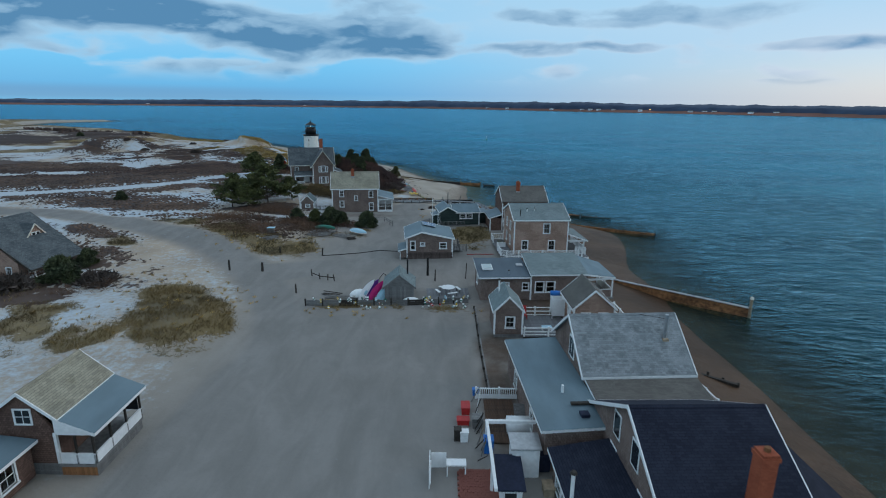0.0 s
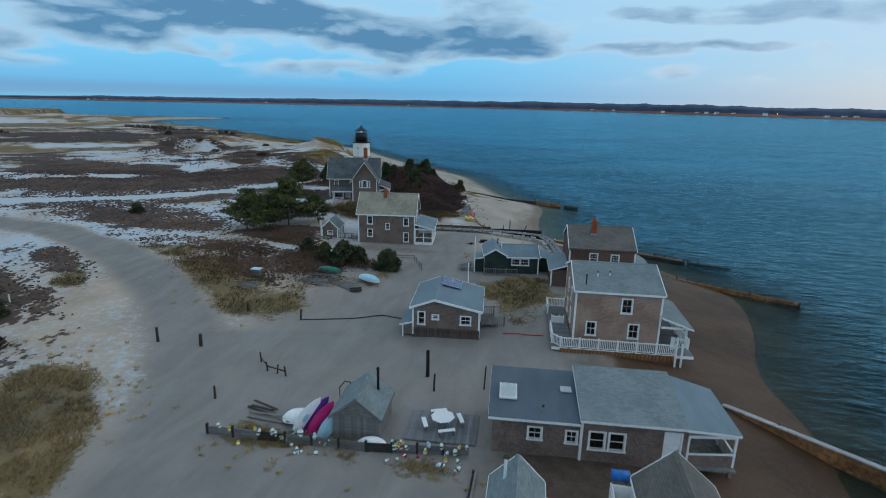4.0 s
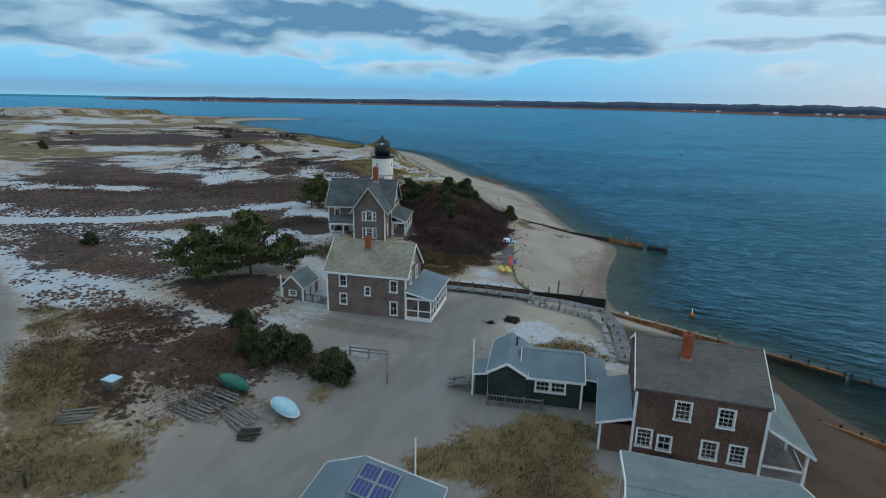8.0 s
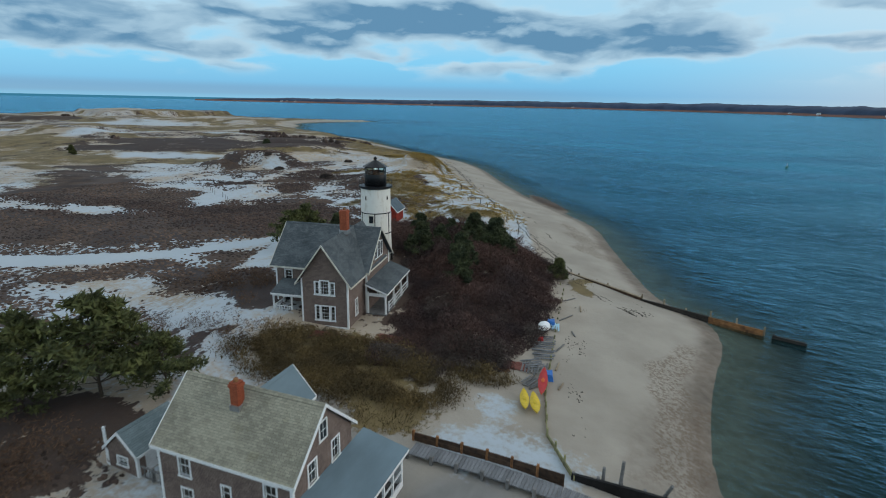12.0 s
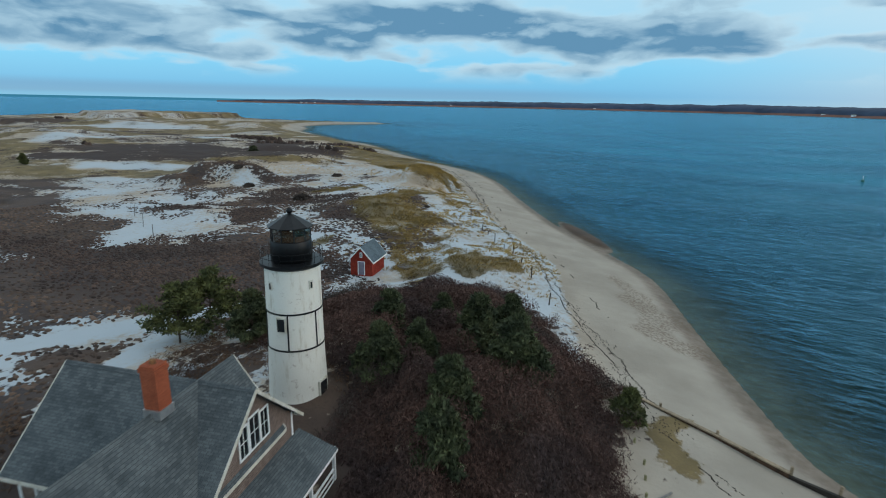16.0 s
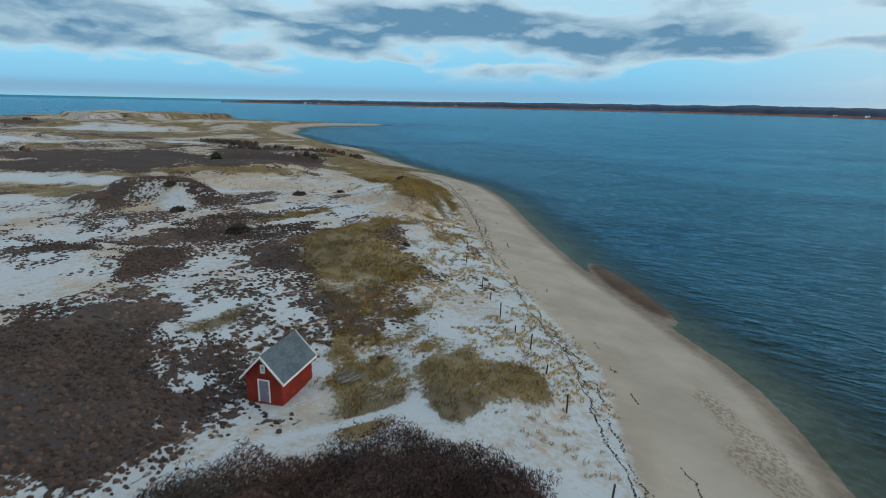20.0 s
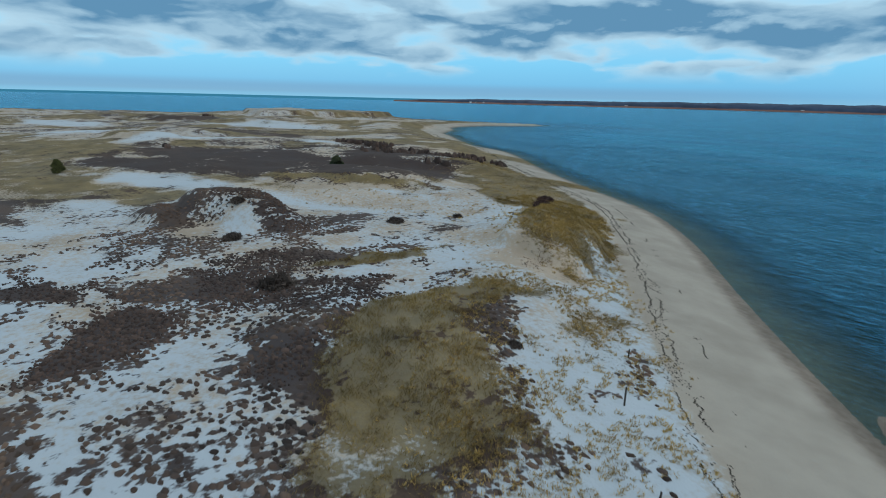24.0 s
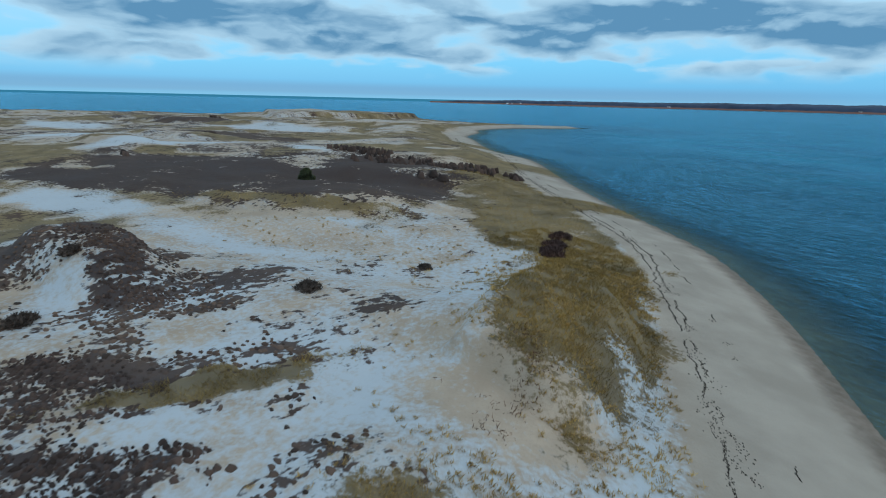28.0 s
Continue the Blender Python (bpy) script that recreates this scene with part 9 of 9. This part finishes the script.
def pine(seed, h, spread, label, mat, layers=9, name="pine_tree", category="tree", per=60, size=0.20, flat=0.38):
    rng = np.random.default_rng(seed)
    ob = thing(name, label, category, (0, 0, 0), 0, "evergreens")
    lean = rng.uniform(-0.06, 0.06, 2) * h
    part("trunk", Geo().tube((0, 0, -0.3), (lean[0], lean[1], h * 0.9), 0.045 * h ** 0.9 * 0.5, 0.02, 9), BARK, ob)
    centres, radii = [], []
    for i in range(layers):
        t = 0.16 + 0.78 * i / (layers - 1)
        n = int(rng.integers(4, 7))
        for j in range(n):
            a = rng.uniform(0, 2 * math.pi)
            l = spread * (1 - t) ** 0.65 * rng.uniform(0.55, 1.15)
            base = Vector((lean[0] * t, lean[1] * t, h * t))
            tip = base + Vector((math.cos(a) * l, math.sin(a) * l, l * rng.uniform(0.05, 0.4)))
            part("limb", Geo().tube(base, tip, 0.035, 0.008, 5), BARK, ob)
            for q in (0.55, 0.85, 1.05):
                centres.append(tuple(base.lerp(tip, q)))
                radii.append(0.20 + 0.26 * spread / 2 * rng.uniform(0.6, 1.2))
    centres.append((lean[0], lean[1], h * 0.97))
    radii.append(0.3)
    v, f = leaf_cloud(rng, centres, radii, per, size, flat, 1.5)
    crown = new("crown", big_mesh("crown", v, f, mat))
    crown.parent = ob
    return ob


def plant(kind, spots):
    for i, (x, y, s, turn) in enumerate(spots):
        m = pose(x, y, ground_z(x, y) - 0.1, 0, 0, turn) @ Matrix.Scale(s, 4)
        if i == 0:
            kind.matrix_world = m
        else:
            copy_thing(kind, m)


plant(pine(1, 5.4, 3.6, "wind-shaped dark green pitch pine on the dune", NEEDLES, per=38), [(-38.4, 98.6, 1.2, 0), (-32.2, 101.0, 1.2, 80), (-34.8, 97.2, 0.7, 200), (-28.2, 103.6, 0.75, 140), (-47.6, 137.6, 0.85, 40), (-48.6, 141.5, 0.95, 300), (-36.5, 104.5, 0.8, 20)])
plant(pine(2, 4.3, 1.7, "dense green red cedar among bare bushes", CEDAR, 8, "cedar", "tree", 90, 0.17, 0.8), [(-31.2, 146.6, 1.05, 0), (-27.2, 139.4, 1.00, 50), (-23.8, 148.2, 1.21, 130), (-18.8, 144.6, 1.31, 210), (-18.6, 133.4, 1.05, 300), (-23.2, 154.4, 0.89, 20), (-41.5, 140.5, 1.05, 70), (-20.4, 137.4, 1.05, 190), (-29.0, 152.0, 0.74, 15), (-26.0, 143.0, 0.84, 260), (-33.4, 150.0, 0.79, 100)])
plant(pine(3, 2.9, 1.35, "small bushy pine at the edge of the bank", NEEDLES, 7, "pine_tree", "tree", 80, 0.17, 0.55), [(-11.0, 147.6, 1.0, 0), (-19.2, 84.6, 0.9, 100), (-202, 193, 1.1, 40), (-199, 192, 0.7, 90)])
plant(pine(4, 1.9, 1.15, "rounded dark green juniper bush", CEDAR, 6, "juniper", "bush", 100, 0.14, 0.8), [(-10.4, 83.6, 1.35, 0), (-16.6, 84.6, 1.15, 60), (-14.9, 85.9, 0.8, 140), (-23.3, 88.8, 0.7, 200), (-39.4, 52.0, 1.1, 20), (-40.2, 58.0, 0.8, 90), (-63, 104, 0.7, 10), (-168, 253, 1.3, 0)])


def shrub(seed, label, mat, r=0.9, h=0.9, n=900):
    """A bare, branching shrub of many thin twigs."""
    rng = np.random.default_rng(seed)
    ob = thing("shrub", label, "bush", (0, 0, 0), 0, "dune shrubs")
    centres = [(r * 0.62 * q * math.cos(a), r * 0.62 * q * math.sin(a), h * 0.42 * (1 - 0.6 * q * q)) for a, q in zip(rng.uniform(0, 6.283, 16), rng.random(16) ** 0.5 * 1.1)]
    v, f = leaf_cloud(rng, centres, [r * 0.36] * 16, n // 8, 0.13, 0.75, 2.0)
    w = new("crown", big_mesh("crown", v, f, mat))
    w.parent = ob
    g = Geo()
    for k in range(6):
        b = 2 * math.pi * k / 6
        g.tube((0, 0, -0.1), (0.4 * r * math.cos(b), 0.4 * r * math.sin(b), h * 0.5), 0.03, 0.01, 5)
    part("stem", g, BARK, ob)
    return ob


plant(shrub(1, "bare grey-brown shrub standing in blown sand", GREYTWIGS, 1.2, 0.8), [(-108.7, 199.0, 1.4, 0), (-101, 221.5, 0.9, 40), (-105, 239, 0.6, 90), (-88.5, 195.5, 1.3, 120), (-36.0, 53.0, 1.4, 30), (-43.5, 50.0, 1.5, 80), (-118, 204, 0.8, 20), (-62.5, 204, 0.45, 20), (0.1, 100.9, 0.55, 30), (-1.8, 99.6, 0.3, 80)])
plant(shrub(2, "dark rounded shrub in dune grass", TWIGS, 1.3, 0.9, 1500), [(-101.5, 259.5, 1.5, 0), (-98.0, 255.0, 1.2, 70), (-104, 264, 1.0, 20)])


def scatter(seed, n, x0, x1, y0, y1, accept):
    rng = np.random.default_rng(seed)
    x, y = rng.uniform(x0, x1, n), rng.uniform(y0, y1, n)
    keep = accept(x, y) > rng.random(n)
    x, y = x[keep], y[keep]
    return rng, x, y, height(x, y)


def blades(rng, x, y, z, h, w, lean, wind):
    """One thin triangle a blade, bent downwind."""
    n = len(x)
    a = rng.uniform(0, 2 * math.pi, n)
    hh = h * rng.uniform(0.55, 1.25, n)
    ww = w * rng.uniform(0.7, 1.3, n)
    base = np.stack([x, y, z - 0.03], 1)
    s = np.stack([np.cos(a) * ww, np.sin(a) * ww, 0 * a], 1)
    b = rng.uniform(0, 2 * math.pi, n)
    tip = base + np.stack([wind[0] * hh + np.cos(b) * lean * hh, wind[1] * hh + np.sin(b) * lean * hh, hh], 1)
    return np.stack([base - s, base + s, tip], 1).reshape(-1, 3), np.arange(3 * n).reshape(-1, 3)


def sprays(rng, x, y, z, h, size, w):
    """Thin twigs pointing every way inside a soft canopy of height h."""
    n = len(x)
    p = np.stack([x, y, z + h * rng.random(n) ** 0.5], 1)
    a = rng.normal(size=(n, 3)) * np.array([1, 1, 0.55])
    a[:, 2] += 0.75
    a /= np.linalg.norm(a, axis=1)[:, None]
    b = np.cross(a, rng.normal(size=(n, 3)))
    b /= np.linalg.norm(b, axis=1)[:, None]
    s = (size * rng.uniform(0.5, 1.4, n))[:, None]
    return np.stack([p + a * s * 0.6, p - a * s * 0.4 + b * w, p - a * s * 0.4 - b * w], 1).reshape(-1, 3), np.arange(3 * n).reshape(-1, 3)


def grass_cover():
    def want(x, y):
        g, h, s, w, t, r, dk = zones(x, y, shore_distance(x, y))
        return smooth(g, 0.25, 0.85) * smooth(vnoise(x, y, 1.1, 91, 2), 0.25, 0.55)

    for mat, label, rows in ((GRASS, "dry tan marram grass in thick drifts", ((1, 620000, (-110, -26, 160, 268)), (3, 90000, (-175, -90, 225, 310)))), (GRASS_DULL, "dull olive-brown grass between the cottages", ((2, 240000, (-50, 10, 52, 125)),)), (GRASS_LOT, "pale brown dune grass beside the sandy lot", ((20, 110000, (-50, 10, 30, 52)),))):
        parts = []
        for seed, n, box in rows:
            rng, x, y, z = scatter(seed, n, *box, want)
            parts.append(blades(rng, x, y, z, 0.46, 0.020, 0.6, (0.45, -0.28)))
        v = np.concatenate([p[0] for p in parts])
        tagged(new("dune_grass", big_mesh("dune_grass", v, np.arange(len(v)).reshape(-1, 3), mat)), label, "grass", kind="stuff")
    # single tufts on open sand: a small sheaf of blades at each place
    def loose(x, y):
        d = shore_distance(x, y)
        strip = smooth(d, 14.0, 15.5) * (1 - smooth(d, 24, 38)) * smooth(y, 165, 182)
        near = blobs(x, y, [(-62, 212, 9, 13, 20, 0.95), (-50, 192, 8, 12, 38, 0.8), (-48, 175, 9, 8, 0, 0.7), (-26, 46, 11, 11, 0, 0.35), (-22, 70, 9, 8, 0, 0.35), (-3, 46.2, 9, 1.8, 0, 0.9), (4, 97, 7, 7, 0, 0.4), (-74, 213, 4, 4, 0, 0.5)])
        bowl = blobs(x, y, [(-122, 236, 30, 10, 33, 0.45), (-104, 246, 10, 14, 30, 0.5)])
        face = blobs(x, y, [(-77, 220.5, 7, 4.5, 0, 1.0)])
        return np.minimum(1.0, 1.25 * np.maximum(np.maximum(strip * 0.8, near), bowl)) * smooth(vnoise(x, y, 3.5, 95, 2), 0.30, 0.55) * smooth(vnoise(x, y, 1.3, 96, 2), 0.30, 0.54) * (1 - face)

    parts = []
    for seed, cell, box, count, tall in ((5, 0.44, (-100, -20, 165, 262), 14, 0.30), (6, 0.75, (-46, 12, 36, 105), 16, 0.28), (19, 1.1, (-150, -95, 222, 262), 14, 0.36)):
        rng, x, y, z = spread(seed, cell, *box, loose)
        r = 0.24 * np.repeat(rng.uniform(0.5, 1.3, len(x)), count)
        a = rng.uniform(0, 2 * math.pi, len(r))
        q = r * rng.random(len(r)) ** 0.5
        x, y, z = np.repeat(x, count) + np.cos(a) * q, np.repeat(y, count) + np.sin(a) * q, np.repeat(z, count)
        parts.append(blades(rng, x, y, z, tall, 0.030, 0.7, (0.35, -0.2)))
    v = np.concatenate([p[0] for p in parts])
    tagged(new("grass_tufts", big_mesh("grass_tufts", v, np.arange(len(v)).reshape(-1, 3), GRASS_GOLD)), "scattered dry grass tufts on open sand", "grass", kind="stuff")


def domes(rng, x, y, z, r, h, k=7):
    """Low, lumpy cushions: a ring of uneven points round a raised middle."""
    n = len(x)
    rr = r * rng.uniform(0.55, 1.4, n)
    a = rng.uniform(0, 2 * math.pi, n)[:, None] + np.arange(k) * 2 * math.pi / k
    q = rr[:, None] * rng.uniform(0.55, 1.35, (n, k))
    ring = np.stack([x[:, None] + np.cos(a) * q * 1.25, y[:, None] + np.sin(a) * q * 0.85, np.repeat(z[:, None] - 0.05, k, 1)], 2)
    q2 = q * 0.62
    mid = np.stack([x[:, None] + np.cos(a + 0.4) * q2 * 1.25, y[:, None] + np.sin(a + 0.4) * q2 * 0.85, z[:, None] + h * rng.uniform(0.3, 1.2, (n, k))], 2)
    top = np.stack([x, y, z + h * rng.uniform(0.6, 1.3, n)], 1)[:, None]
    v = np.concatenate([ring, mid, top], 1).reshape(-1, 3)
    o = (np.arange(n) * (2 * k + 1))[:, None]
    i, j = np.arange(k), (np.arange(k) + 1) % k
    f = np.concatenate([np.stack([o + i, o + j, o + k + i], 2), np.stack([o + j, o + k + j, o + k + i], 2), np.stack([o + k + i, o + k + j, o + 2 * k + 0 * i], 2)], 1).reshape(-1, 3)
    return v, f


def spread(seed, cell, x0, x1, y0, y1, accept):
    """Loosely even spacing: one jittered place in every cell."""
    rng = np.random.default_rng(seed)
    X, Y = np.meshgrid(np.arange(x0, x1, cell), np.arange(y0, y1, cell))
    x, y = (X + rng.uniform(0, cell, X.shape)).ravel(), (Y + rng.uniform(0, cell, X.shape)).ravel()
    keep = accept(x, y) > rng.random(len(x))
    return rng, x[keep], y[keep], height(x[keep], y[keep])


def heath_cover():
    def want(x, y, dark):
        g, h, s, w, t, r, dk = zones(x, y, shore_distance(x, y))
        keep = smooth(h, 0.08, 0.62) * (0.6 + 0.6 * smooth(vnoise(x, y, 2.5, 97, 2), 0.35, 0.6)) * (1 - smooth(g, 0.3, 0.7))
        return keep * np.where(dk > 0.4, dark, 1 - dark)

    for mat, label, rows in ((HEATH, "low brown beach heather cushions", ((7, 0.60, (-128, -44, 95, 215), 0.28, 0.11, 0), (8, 0.6, (-56, -10, 60, 100), 0.2, 0.12, 0))), (DARKHEATH, "blackish-purple beach heather on blown sand", ((9, 0.62, (-150, -40, 100, 226), 0.26, 0.15, 1), (10, 0.38, (-110, -40, 145, 226), 0.15, 0.10, 1)))):
        parts, off = [], 0
        for seed, cell, box, r, h, dark in rows:
            rng, x, y, z = spread(seed, cell, *box, lambda x, y: want(x, y, dark))
            v, f = domes(rng, x, y, z, r, h, 7)
            parts.append((v, f + off))
            off += len(v)
        tagged(new("heather", big_mesh("heather", np.concatenate([p[0] for p in parts]), np.concatenate([p[1] for p in parts]), mat)), label, "heather", kind="stuff")


def thicket_cover():
    c, s = math.cos(radians(16)), math.sin(radians(16))

    def clear_of_house(x, y):
        u, v = c * x + s * y, -s * x + c * y
        near = (u > 0.3) & (u < 13.8) & (v > 118.5) & (v < 132.8)
        tower = np.hypot(x + 31.5, y - 135.7) < 2.35
        return ~(near | tower)

    def want(x, y):
        d = line_distance(x, y, np.vstack([THICKET, THICKET[:1]]))
        m = smooth(np.where(inside(x, y, THICKET), d, -d) + 1.3 + 5.0 * (vnoise(x, y, 4.5, 107, 3) - 0.5), -0.6, 1.6)
        return m * clear_of_house(x, y) * (0.45 + 0.9 * smooth(vnoise(x, y, 3, 101, 2), 0.3, 0.6))

    def scrub(x, y):
        m = blobs(x, y, [(-23.3, 80.8, 9, 6.2, -35, 1.0), (-19, 85.5, 8, 3.0, -10, 1.0), (-28.6, 93, 6.4, 4.6, 0, 1.0), (-31, 83.5, 9, 4.6, -25, 0.9), (-30, 76, 8, 4, -35, 0.5), (-39, 121, 7, 4.5, 0, 1.0), (-50, 122, 6, 3, 10, 0.6), (-31, 117, 5, 5, 0, 0.6), (-37, 109, 9, 4, 10, 0.8), (-34, 138, 7, 3, 0, 0.5), (-40.5, 134, 5.5, 3.4, -30, 1.0), (-42, 140, 5, 4, 0, 0.8), (-45, 52, 7, 3, 0, 0.7), (-37, 51, 4, 3, 0, 0.7), (-119, 206.5, 11, 2.5, 8, 0.9), (-131, 195, 7, 2.6, 15, 0.9)])
        roots = blobs(x, y, [(-76, 224.5, 2.6, 4, 25, 0.8), (-73.5, 220.5, 1.4, 3.2, 30, 0.6), (-79, 222.5, 1.2, 3, -20, 0.5)]) * smooth(vnoise(x, y, 1.6, 113, 2), 0.42, 0.6)
        return np.maximum(m * clear_of_house(x, y) * smooth(vnoise(x, y, 2.5, 103, 2), 0.3, 0.55), roots)

    rng, x, y, z = scatter(11, 420000, -45, -7, 114, 166, want)
    inner = smooth(line_distance(x, y, np.vstack([THICKET, THICKET[:1]])), 0, 5)
    hh = (0.5 + 1.1 * inner) * (0.3 + 1.5 * smooth(vnoise(x, y, 3.4, 105, 2), 0.28, 0.72))
    v, f = sprays(rng, x, y, z, hh, 0.34, 0.034)
    tagged(new("thicket", big_mesh("thicket", v, f, TWIGS)), "dense reddish-brown bare bayberry thicket", "bushes", kind="stuff")
    rng, x, y, z = scatter(18, 330000, -45, -7, 114, 166, lambda x, y: want(x, y) * smooth(vnoise(x, y, 5.5, 111, 2), 0.52, 0.66))
    hh = 0.5 + 1.3 * smooth(vnoise(x, y, 3.4, 105, 2), 0.28, 0.72)
    v, f = sprays(rng, x, y, z, hh, 0.36, 0.026)
    tagged(new("dead_brush", big_mesh("dead_brush", v, f, GREYTWIGS)), "grey dead brush among the bayberry", "bushes", kind="stuff")
    parts = []
    for seed, n, box in ((12, 330000, (-52, -8, 46, 145)), (13, 30000, (-145, -104, 188, 215)), (17, 9000, (-82, -68, 214, 234))):
        rng, x, y, z = scatter(seed, n, *box, scrub)
        parts.append(sprays(rng, x, y, z, 0.45 + 0.5 * vnoise(x, y, 2.2, 109, 2), 0.36, 0.030))
    v = np.concatenate([p[0] for p in parts])
    tagged(new("scrub", big_mesh("scrub", v, np.arange(len(v)).reshape(-1, 3), SCRUB)), "russet bare scrub and dead weeds", "bushes", kind="stuff")

    rng, x, y, z = scatter(21, 200000, -34, -6, 105, 121, lambda x, y: blobs(x, y, [(-20, 113.2, 10, 4.4, 12, 1.0), (-14.5, 114, 5, 3, 10, 0.9), (-9.6, 118.6, 3, 1.8, 10, 0.6)]) * clear_of_house(x, y) * smooth(vnoise(x, y, 2.0, 115, 2), 0.25, 0.5))
    v, f = sprays(rng, x, y, z, 0.25 + 0.65 * vnoise(x, y, 1.8, 117, 2), 0.38, 0.030)
    tagged(new("dead_grass", big_mesh("dead_grass", v, f, GRASS_BRUSH)), "tall olive-brown dead grass and weeds", "grass", kind="stuff")

    def far(x, y):
        return blobs(x, y, [(-208, 291, 12, 6, 35, 1.0), (-165, 300, 14, 6, 40, 0.9), (-188, 290, 14, 7, 35, 0.7), (-153, 277, 6, 3, 30, 0.7), (-232, 227, 3, 2, 0, 0.9), (-326, 279, 5, 3, 0, 0.8), (-417, 309, 6, 3, 0, 0.8)])

    rng, x, y, z = scatter(14, 16000, -450, -120, 190, 345, far)
    v, f = domes(rng, x, y, z, 0.9, 1.35)
    tagged(new("far_thicket", big_mesh("far_thicket", v, f, DARKHEATH)), "far dark bushes among the dunes", "bushes", kind="stuff")


def wrack_cover():
    """Broken lines of weed that follow the shore at the last tides' reach."""
    rng = np.random.default_rng(15)
    keep = SHORE_LINE[(SHORE_LINE[:, 1] > 145) & (SHORE_LINE[:, 1] < 420) & (SHORE_LINE[:, 0] > -330)]
    line = np.array(resample(keep, 0.075))
    side = np.gradient(line, axis=0)
    side /= np.linalg.norm(side, axis=1)[:, None]
    side = np.stack([-side[:, 1], side[:, 0]], 1)
    xs, ys = [], []
    for off, amp, wave, rag, gap in ((0.5, 1.0, 14, 0.08, 0.28), (-0.5, 1.4, 9, 0.12, 0.44), (-3.6, 1.2, 17, 0.05, 0.66)):
        n = len(line)
        s = off + np.interp(line[:, 1], [150, 158, 166, 183, 194, 207, 221, 240, 270, 420], [9, 10.4, 12.5, 16, 16.6, 15.1, 13.8, 11.8, 13, 13]) + amp * (vnoise(line[:, 0], line[:, 1], wave, 60 + wave, 3) - 0.5) + 0.9 * (vnoise(line[:, 0], line[:, 1], 1.3, 80 + wave, 3) - 0.5) + rng.normal(size=n) * rag * (0.6 + 5 * smooth(vnoise(line[:, 0], line[:, 1], 2.4, 90 + wave, 2), 0.55, 0.75))
        ok = vnoise(line[:, 0], line[:, 1], 3.0, 70 + wave, 3) + 0.1 * rng.random(n) > gap
        xs.append((line[:, 0] + side[:, 0] * s)[ok])
        ys.append((line[:, 1] + side[:, 1] * s)[ok])

    def pocket(x, y):
        return blobs(x, y, [(-4.6, 132, 1.2, 10, 10, 0.6), (-2.0, 121, 0.8, 7, 15, 0.4)]) * smooth(vnoise(x, y, 1.5, 64, 2), 0.5, 0.6)

    rng, x, y, z = scatter(16, 9000, -12, 3, 112, 146, pocket)
    x, y = np.concatenate(xs + [x]), np.concatenate(ys + [y])
    v, f = domes(rng, x, y, height(x, y) + 0.01, 0.065, 0.025, 5)
    tagged(new("seaweed_wrack", big_mesh("seaweed_wrack", v, f, WEED)), "dark broken line of seaweed along the beach", "seaweed", kind="stuff")


for cover in (grass_cover, heath_cover, thicket_cover, wrack_cover):
    cover()
